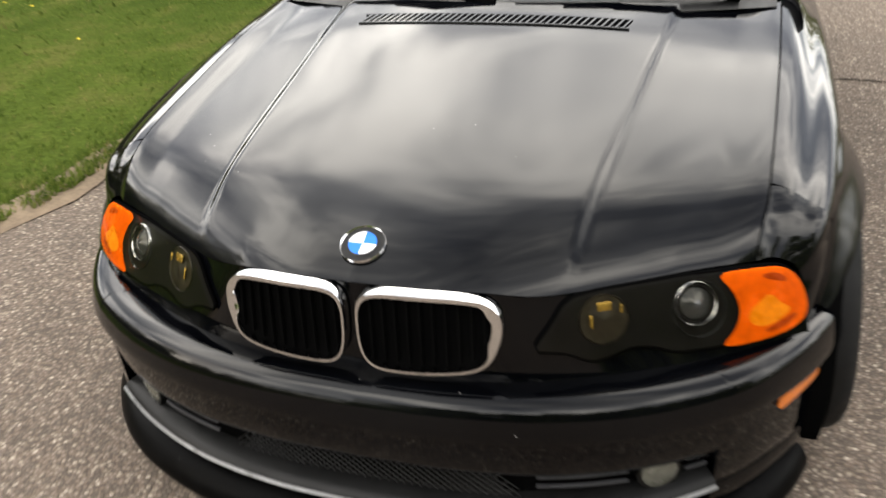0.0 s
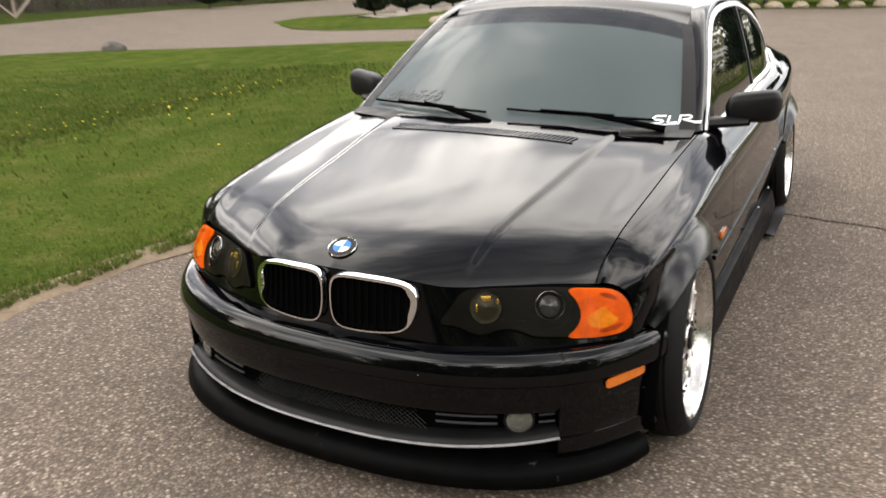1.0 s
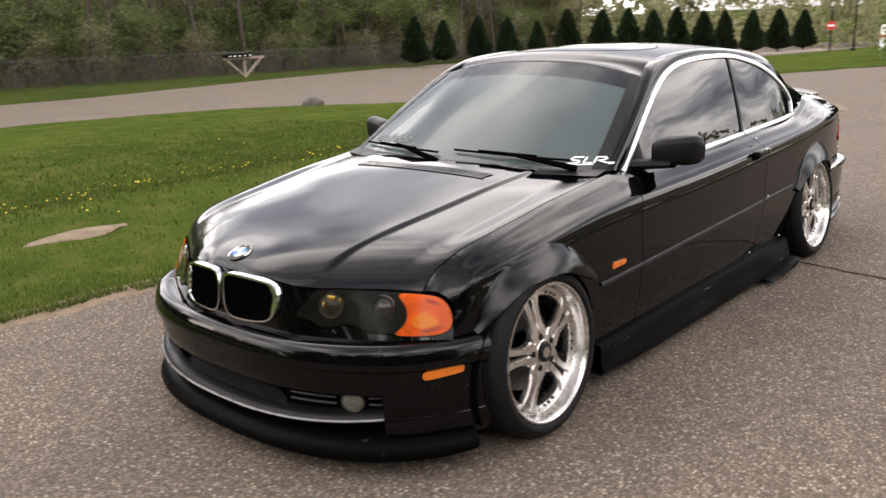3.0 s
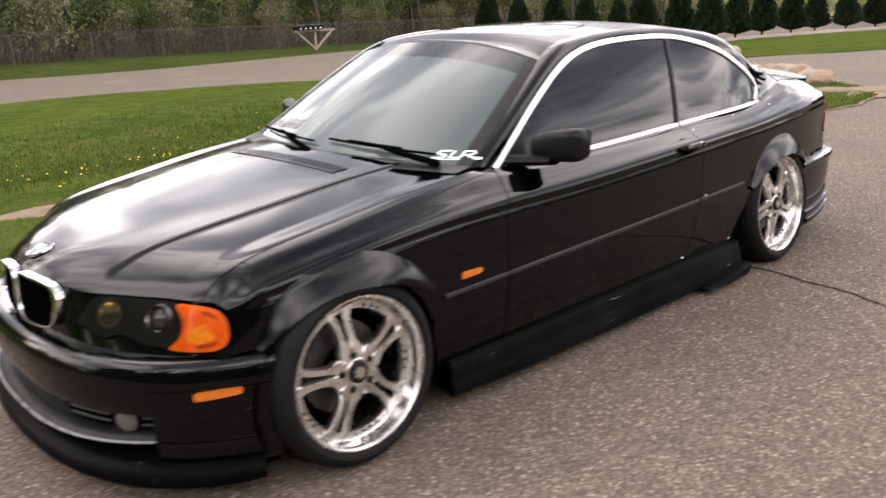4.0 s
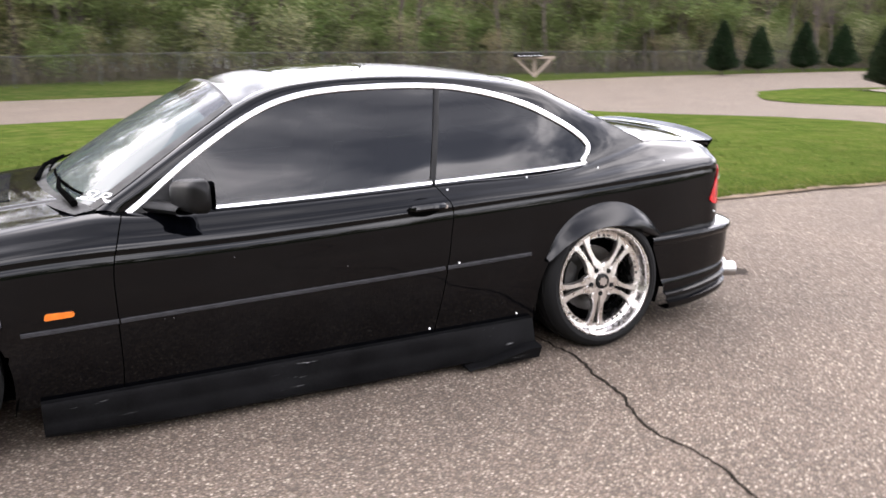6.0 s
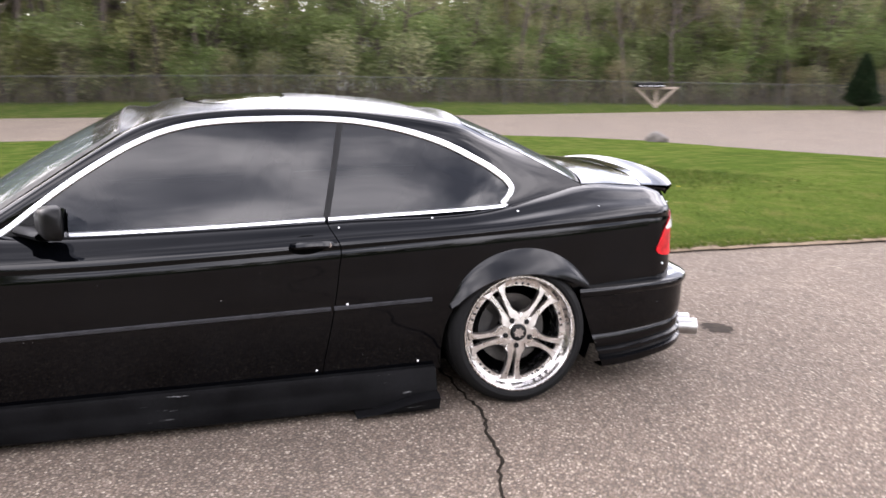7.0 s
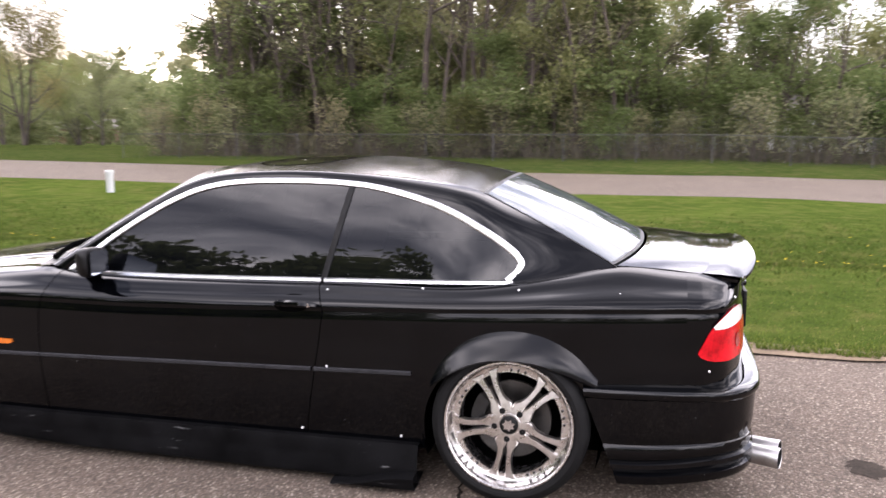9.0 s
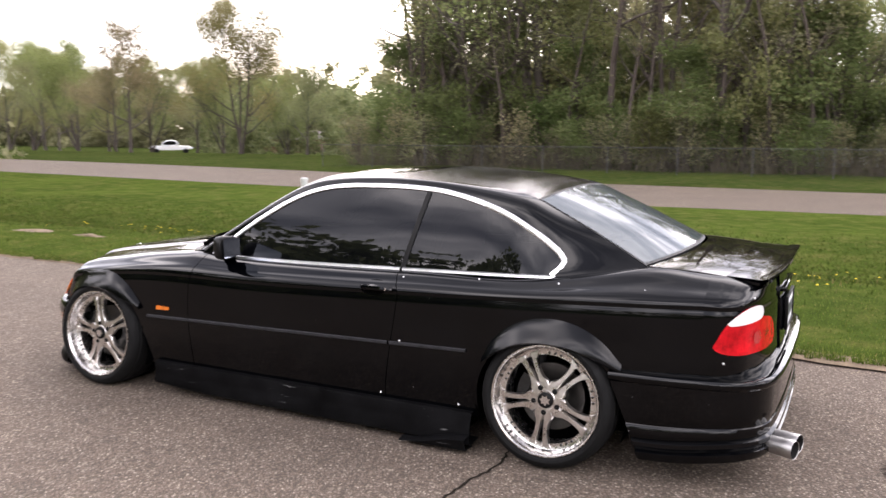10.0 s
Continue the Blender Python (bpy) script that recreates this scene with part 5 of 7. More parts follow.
# underside and cabin tub
part("underbody", box(-0.48, 0.48, -0.55, 3.5, 0.075, 0.42), DARK, car)
part("sill_box", box(-0.80, 0.80, 0.42, 2.30, 0.07, 0.40), DARK, car)
part("firewall", box(-0.62, 0.62, 0.42, 0.55, 0.40, 0.78), DARK, car)
part("parcel_shelf", box(-0.58, 0.58, 2.72, 3.12, 0.60, 0.86, 0.02), DASH, car)
for sg in (1, -1):
    part("door_lining", box(min(sg * 0.70, sg * 0.66), max(sg * 0.70, sg * 0.66), 0.70, 2.66, 0.40, 0.775, 0.01), DASH, car)
part("headliner", sheet([[tuple(np.array(roof_point(u * 0.93, 0.06 + 0.9 * v / 12)) - (0, 0, 0.035)) for u in US[::4]] for v in range(13)]), FABRIC, car)
part("cowl_panel", sheet([[tuple(np.array(windscreen_point(u, 0.015)) + (0, d, dz)) for u in US] for d, dz in ((0.02, 0.006), (-0.03, -0.004), (-0.075, -0.012))], out=IN), TRIM, car, "black plastic cowl below the windscreen")

dash = part("dashboard", sheet([[(x, y + 0.05 * (x / 0.66) ** 2, z) for y, z in ((0.58, 0.76), (0.72, 0.815), (0.90, 0.822), (1.00, 0.79), (1.03, 0.70), (1.00, 0.55))] for x in np.linspace(-0.66, 0.66, 25)], out=(0, 0.8, 0.5)), DASH, car, "dark dashboard")
part("instrument_hood", box(0.20, 0.52, 0.86, 1.0, 0.79, 0.862, 0.03), DASH, dash)
steer = part("steering_wheel", tube([(0.36 + 0.178 * math.cos(a), 1.13 - 0.178 * math.sin(a) * 0.42, 0.80 + 0.178 * math.sin(a) * 0.907) for a in (2 * math.pi * k / 40 for k in range(41))], 0.015, 8), DASH, car, "black steering wheel")
for a in (0, math.pi, -math.pi / 2):
    part("steering_spoke", tube([(0.36, 1.13, 0.80), (0.36 + 0.17 * math.cos(a), 1.13 - 0.17 * math.sin(a) * 0.42, 0.80 + 0.17 * math.sin(a) * 0.907)], 0.018, 6), DASH, steer)
part("steering_hub", tube([(0.36, 1.02, 0.75), (0.36, 1.15, 0.81)], [0.04, 0.06], 16), DASH, steer)


def rounded_loft(stations, n=20, power=0.55):
    """Rounded boxes (x, y, z, half width, half depth) joined into one body."""
    rows = []
    for x, y, z, hw, hd in stations:
        rows.append([(x + math.copysign(abs(math.cos(a)) ** power, math.cos(a)) * hw, y + math.copysign(abs(math.sin(a)) ** power, math.sin(a)) * hd, z) for a in (2 * math.pi * k / n for k in range(n))])
    bm = sheet(rows, close=True, out=(stations[0][0], sum(s[1] for s in stations) / len(stations), sum(s[2] for s in stations) / len(stations)))
    bmesh.ops.holes_fill(bm, edges=[e for e in bm.edges if e.is_boundary])
    return bm


for x in (0.36, -0.36):
    seat = part("front_seat", rounded_loft([(x, 1.45, 0.42, 0.22, 0.24), (x, 1.45, 0.46, 0.25, 0.27), (x, 1.45, 0.55, 0.25, 0.27), (x, 1.45, 0.57, 0.22, 0.24)]), FABRIC, car, "grey leather front seat")
    part("seat_back", rounded_loft([(x, 1.66, 0.52, 0.23, 0.06), (x, 1.72, 0.70, 0.25, 0.07), (x, 1.78, 0.88, 0.23, 0.06), (x, 1.81, 0.97, 0.17, 0.045), (x, 1.815, 0.985, 0.14, 0.03)]), FABRIC, seat)
    part("headrest", rounded_loft([(x, 1.815, 1.00, 0.11, 0.03), (x, 1.82, 1.02, 0.13, 0.045), (x, 1.835, 1.09, 0.12, 0.04), (x, 1.84, 1.11, 0.09, 0.025)]), FABRIC, seat)
bench = part("rear_bench", rounded_loft([(0, 2.32, 0.45, 0.56, 0.22), (0, 2.32, 0.56, 0.58, 0.24), (0, 2.32, 0.58, 0.54, 0.20)]), FABRIC, car, "grey leather rear bench")
part("bench_back", rounded_loft([(0, 2.54, 0.55, 0.56, 0.06), (0, 2.62, 0.75, 0.56, 0.06), (0, 2.67, 0.88, 0.52, 0.04)]), FABRIC, bench)
inner_mirror = part("rear_view_mirror", box(-0.11, 0.11, 1.20, 1.225, 1.10, 1.16, 0.012), TRIM, car, "interior mirror")
part("mirror_stem", tube([(0, 1.19, 1.20), (0, 1.205, 1.15)], 0.008, 6), TRIM, inner_mirror)

# ---- wipers
def on_screen(x, v, lift=0.0):
    u = x / 0.70
    p = np.array(windscreen_point(u, v))
    a = np.array(windscreen_point(u, v + 0.01)) - p
    b = np.array(windscreen_point(u + 0.01, v)) - p
    n = np.cross(b, a)
    n /= np.linalg.norm(n)
    return tuple(p + n * lift)


for x0, x1, xp in ((-0.62, -0.06, -0.02), (0.02, 0.56, 0.60)):
    blade = [on_screen(x0 + (x1 - x0) * i / 12, 0.075 - 0.02 * i / 12 + (0.01 if x0 > 0 else 0), 0.014) for i in range(13)]
    wiper = part("wiper", tube(blade, 0.0050, 6), DARK, car, "black wiper resting at the foot of the windscreen")
    arm = [on_screen(xp, -0.02, 0.02), on_screen(xp + (x0 - xp) * 0.3, 0.03, 0.034), on_screen((x0 + x1) / 2, 0.072, 0.026)]
    part("wiper_arm", tube(arm, [0.014, 0.010, 0.006], 6), DARK, wiper)
    part("wiper_spine", tube([tuple(np.array(p) + (0, -0.004, 0.008)) for p in blade[3:10]], 0.005, 6), DARK, wiper)

# ---- decals on the windscreen
def stroke(points, width, name, mat, parent, label=""):
    """A flat vinyl stroke on the windscreen, given as (x, v) points."""
    l = np.array(points, float)
    rows = []
    for i in range(len(l)):
        d = l[min(i + 1, len(l) - 1)] - l[max(i - 1, 0)]
        d = d * (1.0, 0.72)
        k = math.hypot(*d) or 1
        nn = np.array((-d[1] / k, d[0] / k / 0.72))
        rows.append([on_screen(*(l[i] - nn * width / 2), 0.003), on_screen(*(l[i] + nn * width / 2), 0.003)])
    return part(name, sheet(rows, out=IN), mat, parent, label)


V0 = 0.045


def mark(x, h):
    return (0.548 + x * 0.148, V0 + 0.03 * x + h * 0.062)


decal = stroke([mark(-0.1, -0.05), mark(1.15, -0.05)], 0.0045, "windscreen_decal", DECAL, front_glass, "white sticker of three angular strokes over a line")
for shape in ([(0.36, 1.0), (0.12, 1.0), (0.06, 0.75), (0.12, 0.56), (0.26, 0.5), (0.30, 0.3), (0.22, 0.14), (-0.02, 0.14)],
              [(0.44, 1.0), (0.40, 0.14), (0.62, 0.14)],
              [(0.66, 0.14), (0.68, 1.0), (0.90, 1.0), (0.94, 0.78), (0.88, 0.58), (0.72, 0.55), (0.96, 0.14), (1.15, 0.14)]):
    stroke([mark(*p) for p in shape], 0.0082, "decal_stroke", DECAL, decal)

text = bpy.data.curves.new("club_sticker", "FONT")
text.body, text.size, text.shear, text.space_character = "club666", 0.098, 0.3, 0.95
text_ob = bpy.data.objects.new("club_sticker", text)
scene.collection.objects.link(text_ob)
text_me = bpy.data.meshes.new_from_object(text_ob.evaluated_get(bpy.context.evaluated_depsgraph_get()))
bpy.data.objects.remove(text_ob)
bm = bmesh.new()
bm.from_mesh(text_me)
for v in bm.verts:
    x = -0.60 + v.co.x
    v.co = Vector(on_screen(x, 0.115 + 0.03 * v.co.x + v.co.y * 1.25, 0.003))
part("club_sticker", bm, DECAL_DARK, front_glass, "dark lettered sticker on the windscreen", smooth=False)


# ---- ground ----
def lie(x, y):
    """The height of the ground."""
    return (-0.6 * smooth(-3, -17, x) - 1.2 * smooth(-46, -76, x) + 0.15 * smooth(-24, -31, x) - 0.02 * max(0, min(y, 90) - 5) * smooth(5, 9, y)
            - 0.42 * math.exp(-((x + 8.5) / 2.6) ** 2) * (1 - smooth(7, 10, y)))


outlines = {}


def inside(poly, x, y):
    """Whether a point lies in an outline, and how far from its edge."""
    if id(poly) not in outlines:
        p = np.array(poly)
        q = np.roll(p, -1, axis=0)
        d = q - p
        outlines[id(poly)] = (poly, p, q, d, np.maximum((d**2).sum(axis=1), 1e-9), d[:, 0] / np.where(d[:, 1] == 0, 1e-9, d[:, 1]))
    _, p, q, d, sq, slope = outlines[id(poly)]
    cond = (p[:, 1] > y) != (q[:, 1] > y)
    xs = slope * (y - p[:, 1]) + p[:, 0]
    hit = bool(np.sum(cond & (x < xs)) % 2)
    t = np.minimum(1, np.maximum(0, ((x - p[:, 0]) * d[:, 0] + (y - p[:, 1]) * d[:, 1]) / sq))
    dist = math.sqrt(np.min((p[:, 0] + t * d[:, 0] - x) ** 2 + (p[:, 1] + t * d[:, 1] - y) ** 2))
    return hit, dist


def rough_edge(poly, step, amount, seed):
    """The outline with points every step, each a little off."""
    rng = random.Random(seed)
    res = []
    for a, b in zip(poly, poly[1:] + poly[:1]):
        n = max(1, int(math.dist(a, b) / step))
        for i in range(n):
            f = i / n
            far = max(abs(a[0]), abs(a[1])) > 45
            k = 0 if far else amount
            res.append((a[0] + (b[0] - a[0]) * f + rng.uniform(-k, k), a[1] + (b[1] - a[1]) * f + rng.uniform(-k, k)))
    return res


def paved(poly, height, xs, ys):
    """An outline cut along grid lines and laid on the ground at height(x, y, distance from the edge)."""
    bm = bmesh.new()
    bm.faces.new([bm.verts.new((x, y, 0)) for x, y in poly])
    for axis, values in ((0, xs), (1, ys)):
        for v in values:
            no = (1, 0, 0) if axis == 0 else (0, 1, 0)
            co = (v, 0, 0) if axis == 0 else (0, v, 0)
            bmesh.ops.bisect_plane(bm, geom=list(bm.verts) + list(bm.edges) + list(bm.faces), plane_co=co, plane_no=no, dist=1e-5)
    bmesh.ops.triangulate(bm, faces=bm.faces)
    for v in bm.verts:
        _, d = inside(poly, v.co.x, v.co.y)
        v.co.z = height(v.co.x, v.co.y, d)
    bm.normal_update()
    if sum(f.normal.z for f in bm.faces) < 0:
        bmesh.ops.reverse_faces(bm, faces=bm.faces)
    return bm


ROAD_W = [(-37, -90), (-32.5, -50), (-29.2, -24), (-26.6, -6), (-26.0, 4), (-26.5, 12), (-28.6, 22), (-30.0, 30), (-31.0, 50), (-31.0, 84)]
ASPHALT = ROAD_W + [(10, 84), (10, -90)]
LAWN = [(-2.9, -70), (-2.45, -20), (-2.22, -6), (-2.12, -3), (-2.05, -0.6), (-1.90, 0.6), (-1.66, 2.8), (-1.53, 4.5), (-1.45, 7), (-1.38, 9.4), (-1.55, 10.4), (-2.0, 11.3), (-2.9, 12.1), (-4.6, 13.1), (-7.0, 13.9),
        (-9.4, 14.3), (-12.5, 14.4), (-15.0, 14.0), (-16.6, 13.2), (-17.7, 11.6), (-18.4, 9.4), (-18.6, 5), (-18.6, -3), (-19.6, -9), (-20.6, -14), (-23.0, -33), (-28.0, -70)]
ISLAND = [(-18.4, 23.4), (-17.2, 22.3), (-15.0, 21.4), (-12.4, 20.9), (-9, 20.7), (-6.8, 21.2), (-5.2, 23.4), (-3.9, 26.4), (-2.2, 28.2), (1.5, 30.6), (6, 33), (9.9, 36), (9.9, 67), (-15, 67), (-16.5, 52), (-18.4, 42), (-20.2, 33), (-21.2, 28.6), (-20.2, 25.2)]
LAWN = rough_edge(LAWN, 0.22, 0.035, 3)
ISLAND = rough_edge(ISLAND, 0.35, 0.05, 4)


def asphalt_height(x, y, d):
    for poly in (LAWN, ISLAND):
        hit, e = inside(poly, x, y)
        if hit:
            return lie(x, y) - (0.5 if e > 2.2 else 0.03 * smooth(0, 0.3, e))
    return lie(x, y)


def ground_height(x, y):
    hit, e = inside(ASPHALT, x, y)
    return lie(x, y) - 0.012 - (0.9 if hit and e > 2.8 else 0.04 * smooth(0, 0.5, e) if hit else 0.0)


def asphalt_material(name, lo, hi, worn):
    m, t = material(name)
    s = node(t, "ShaderNodeBsdfPrincipled", Roughness=0.88)
    s.inputs["Specular IOR Level"].default_value = 0.08
    c = t.nodes.new("ShaderNodeTexCoord")
    vor = t.nodes.new("ShaderNodeTexVoronoi")
    vor.inputs["Scale"].default_value = 98.0
    t.links.new(c.outputs["Object"], vor.inputs["Vector"])
    hsv = t.nodes.new("ShaderNodeSeparateColor")
    t.links.new(vor.outputs["Color"], hsv.inputs[0])
    stone = ramp(t, hsv.outputs[0], [(0.0, (lo[0] * 0.75, lo[1] * 0.72, lo[2] * 0.70)), (0.35, lo), (0.62, (0.162, 0.129, 0.105)), (0.80, hi), (0.93, (0.262, 0.228, 0.183)), (1.0, (0.420, 0.375, 0.315))])
    binder = ramp(t, vor.outputs["Distance"], [(0.30, (1, 1, 1)), (0.62, (0.52, 0.50, 0.48))])
    col = mixed(t, 1.0, stone, binder, "MULTIPLY")
    big = noise_tex(t, 0.9, 5)
    mid_n = noise_tex(t, 6.0, 4)
    col = mixed(t, 0.8, col, ramp(t, big, [(0.3, (0.80, 0.79, 0.78)), (0.7, (1.12, 1.08, 1.04))]), "MULTIPLY")
    col = mixed(t, 0.6, col, ramp(t, mid_n, [(0.35, (0.84, 0.84, 0.84)), (0.7, (1.12, 1.1, 1.08))]), "MULTIPLY")
    col = mixed(t, worn, col, (0.188, 0.153, 0.126))
    t.links.new(col, s.inputs["Base Color"])
    h = mixed(t, 0.35, vor.outputs["Distance"], noise_tex(t, 240.0, 2))
    b = bumped(t, h, 0.55, 0.006, s)
    b.invert = True
    finish(t, s.outputs[0])
    return m


ASPHALT_MAT = asphalt_material("worn_asphalt", (0.108, 0.093, 0.0795), (0.2025, 0.168, 0.138), 0.2)


def grass_material(name, dark, light, dry):
    m, t = material(name)
    s = node(t, "ShaderNodeBsdfPrincipled", Roughness=0.8)
    s.inputs["Specular IOR Level"].default_value = 0.0
    big, mid_n, fine = noise_tex(t, 0.35, 5), noise_tex(t, 2.6, 5), noise_tex(t, 34.0, 4, 0.7)
    col = mixed(t, 0.5, ramp(t, big, [(0.32, dark), (0.68, light)]), ramp(t, mid_n, [(0.3, dark), (0.7, light)]))
    col = mixed(t, ramp(t, mid_n, [(0.50, (0, 0, 0)), (0.72, (0.75, 0.75, 0.75))]), col, dry)
    col = mixed(t, 0.75, col, ramp(t, fine, [(0.3, (0.45, 0.45, 0.42)), (0.7, (1.35, 1.35, 1.2))]), "MULTIPLY")
    t.links.new(col, s.inputs["Base Color"])
    bumped(t, fine, 0.9, 0.03, s)
    finish(t, s.outputs[0])
    return m


GRASS = grass_material("lawn_grass", (0.0315, 0.051, 0.012), (0.075, 0.102, 0.021), (0.099, 0.093, 0.033))
VERGE = grass_material("verge_grass", (0.0255, 0.0405, 0.012), (0.057, 0.0735, 0.0195), (0.072, 0.0645, 0.0315))


def blade_material(name, k=1.0):
    m, t = material(name)
    s = node(t, "ShaderNodeBsdfPrincipled", Roughness=0.55)
    s.inputs["Specular IOR Level"].default_value = 0.04
    g = t.nodes.new("ShaderNodeNewGeometry")
    own = ramp(t, g.outputs["Random Per Island"], [(0.0, (0.045, 0.075, 0.0135)), (0.5, (0.087, 0.1245, 0.0225)), (0.85, (0.138, 0.1725, 0.036)), (0.95, (0.18, 0.1695, 0.063)), (1.0, (0.255, 0.21, 0.09))])
    col = mixed(t, 0.7, own, ramp(t, noise_tex(t, 0.9, 4), [(0.3, (0.62 * k, 0.64 * k, 0.6 * k)), (0.7, (1.2 * k, 1.2 * k, 1.1 * k))]), "MULTIPLY")
    t.links.new(col, s.inputs["Base Color"])
    tr = node(t, "ShaderNodeBsdfTranslucent")
    t.links.new(col, tr.inputs[0])
    mx = node(t, "ShaderNodeMixShader", Fac=0.3)
    t.links.new(s.outputs[0], mx.inputs[1])
    t.links.new(tr.outputs[0], mx.inputs[2])
    finish(t, mx.outputs[0])
    return m


BLADES = blade_material("grass_blades", 0.95)
# same blades at about half brightness: the ditch slope's shade is in the colour
DITCH_BLADES = blade_material("shaded_ditch_grass", 0.52)


def structure(ob, label):
    return tagged(ob, label, kind="structure")


def lines(*runs):
    res = []
    for a, b, step in runs:
        res += list(np.arange(a, b, step))
    return res


gx = lines((-1600, -200, 200), (-200, -60, 20), (-60, -14, 1.5), (-14, 0, 0.7), (0, 12, 2), (12, 60, 8), (60, 200, 20), (200, 1601, 200))
gy = lines((-1600, -200, 200), (-200, -60, 20), (-60, 90, 2.0), (90, 200, 20), (200, 1601, 200))
bm = sheet([[(x, y, ground_height(x, y)) for y in gy] for x in gx])
if sum(f.normal.z for f in bm.faces) < 0:
    bmesh.ops.reverse_faces(bm, faces=bm.faces)
structure(part("ground", bm, VERGE, sharp=180), "green spring grass reaching to the woods and the horizon")
structure(part("driveway", paved(ASPHALT, asphalt_height, lines((-36, 10, 1.0)), lines((-90, 84, 1.5))), ASPHALT_MAT, sharp=180), "worn grey-brown asphalt drive and road with pale stone chips")
lawn_z = lambda x, y, d: lie(x, y) + 0.004 + 0.020 * smooth(0, 0.25, d)
structure(part("lawn", paved(LAWN, lawn_z, lines((-24, -1, 0.5)), lines((-70, 15, 0.7))), GRASS, sharp=180), "mown lawn with a shallow ditch between drive and road")
structure(part("island_lawn", paved(ISLAND, lawn_z, lines((-21, 10, 0.9)), lines((21, 80, 1.0))), GRASS, sharp=180), "grassed island in the drive with planting beds")

# bare edge of soil and sand along the lawn
SOIL = plain("sandy_soil", (0.165, 0.125, 0.086), 0.95, vary=0.4, scale=7, bump=0.6, fine=60, spec=0.1)
edge = [p for p in LAWN if -8 < p[1] < 12 and p[0] > -3.5]
rng = random.Random(8)
rows = []
for i, (x, y) in enumerate(edge):
    w = 0.02 + 0.05 * rng.random() + (0.03 if -2.5 < y < 1.5 else 0)
    rows.append([(x - 0.12, y, lie(x, y) + 0.018), (x, y, lie(x, y) + 0.012), (x + w * 0.6, y, lie(x, y) + 0.008), (x + w, y, lie(x, y) - 0.002)])
structure(part("lawn_edge", sheet(rows, out=(0, 0, -9)), SOIL), "bare sandy strip where the lawn meets the asphalt")

# crack and oil stain in the asphalt
CRACK = plain("crack_filler", (0.020, 0.017, 0.014), 1.0, vary=0.4, spec=0.0)
crack_line = [(-1.5, 2.42), (-0.9, 2.48), (-0.3, 2.45), (0.3, 2.50), (0.75, 2.52), (0.97, 2.535), (1.13, 2.50), (1.35, 2.47), (1.62, 2.38), (1.9, 2.42), (2.3, 2.36), (2.7, 2.40), (3.2, 2.30), (3.9, 2.33), (5.0, 2.22), (7.0, 2.3)]
rng = random.Random(5)
f = path3([(*p, 0) for p in crack_line])
rows = []
for i in range(260):
    p = f(i / 259)
    dy, w = rng.uniform(-0.010, 0.010), rng.uniform(0.003, 0.0085)
    rows.append([(p[0], p[1] + dy - w, 0.003), (p[0], p[1] + dy, 0.004), (p[0], p[1] + dy + w, 0.003)])
structure(part("asphalt_crack", sheet(rows, out=(0, 0, -9)), CRACK), "dark crack running across the asphalt")
OIL = plain("oil_stain", (0.040, 0.033, 0.027), 0.95, vary=0.5, scale=12, bump=0.3, fine=80, spec=0.03)
stain = dense([(0.16, 4.07), (0.25, 4.05), (0.33, 4.09), (0.34, 4.17), (0.28, 4.22), (0.19, 4.20), (0.14, 4.14)], 0.03)
stain = [(x + 0.015 * math.sin(i * 2.3), y + 0.015 * math.cos(i * 3.1)) for i, (x, y) in enumerate(stain)]
structure(part("oil_stain", patch(stain, lambda a, b, l: (a, b, 0.002), 4), OIL), "dark oil stain on the asphalt")


def mesh_from(name, verts, faces, mat, smooth_it=False):
    me = bpy.data.meshes.new(name)
    me.from_pydata(verts, [], faces)
    me.materials.append(mat)
    if smooth_it:
        me.polygons.foreach_set("use_smooth", [True] * len(me.polygons))
    me.update()
    return me


def blades(name, spots, height, width, seed, mat, label):
    rng = np.random.default_rng(seed)
    n = len(spots)
    h = height * rng.uniform(0.5, 1.3, n)
    a = rng.uniform(0, 2 * math.pi, n)
    lean = rng.uniform(0.1, 0.75, n) * h
    b = rng.uniform(0, 2 * math.pi, n)
    base = np.array([(x, y, lie(x, y) + 0.006) for x, y in spots])
    side = np.stack([np.cos(a), np.sin(a), 0 * a], axis=1) * (width * rng.uniform(0.6, 1.4, n))[:, None]
    tip = base + np.stack([np.cos(b) * lean, np.sin(b) * lean, h], axis=1)
    midp = base * 0.45 + tip * 0.55 + np.stack([0 * h, 0 * h, 0.12 * h], axis=1)
    verts = np.stack([base - side, base + side, midp + side * 0.7, midp - side * 0.7, tip], axis=1).reshape(-1, 3)
    k = np.arange(n) * 5
    faces = np.concatenate([np.stack([k, k + 1, k + 2, k + 3], axis=1).tolist(), ]).tolist() + np.stack([k + 3, k + 2, k + 4], axis=1).tolist()
    ob = new(name, mesh_from(name, verts.tolist(), faces, mat))
    return tagged(ob, label, "grass", kind="stuff")


rng = np.random.default_rng(11)
spots = []
lawn_poly = [p for p in LAWN]
while len(spots) < 80000:
    x = -1.2 - abs(rng.normal(0, 2.2))
    y = rng.uniform(-7, 12)
    hit, d = inside(lawn_poly, x, y)
    if hit:
        spots.append((x, y))
for _ in range(30000):
    ex, ey = edge[rng.integers(0, len(edge))]
    spots.append((ex + 0.015 - abs(rng.normal(0, 0.10)), ey + rng.uniform(-0.12, 0.12)))
blades("lawn_blades", spots, 0.034, 0.0035, 12, BLADES, "short green grass blades with dry tips")
spots = []
while len(spots) < 90000:
    x, y = rng.normal(-8.4, 1.9), rng.uniform(-22, 9)
    if inside(lawn_poly, x, y)[0]:
        spots.append((x, y))
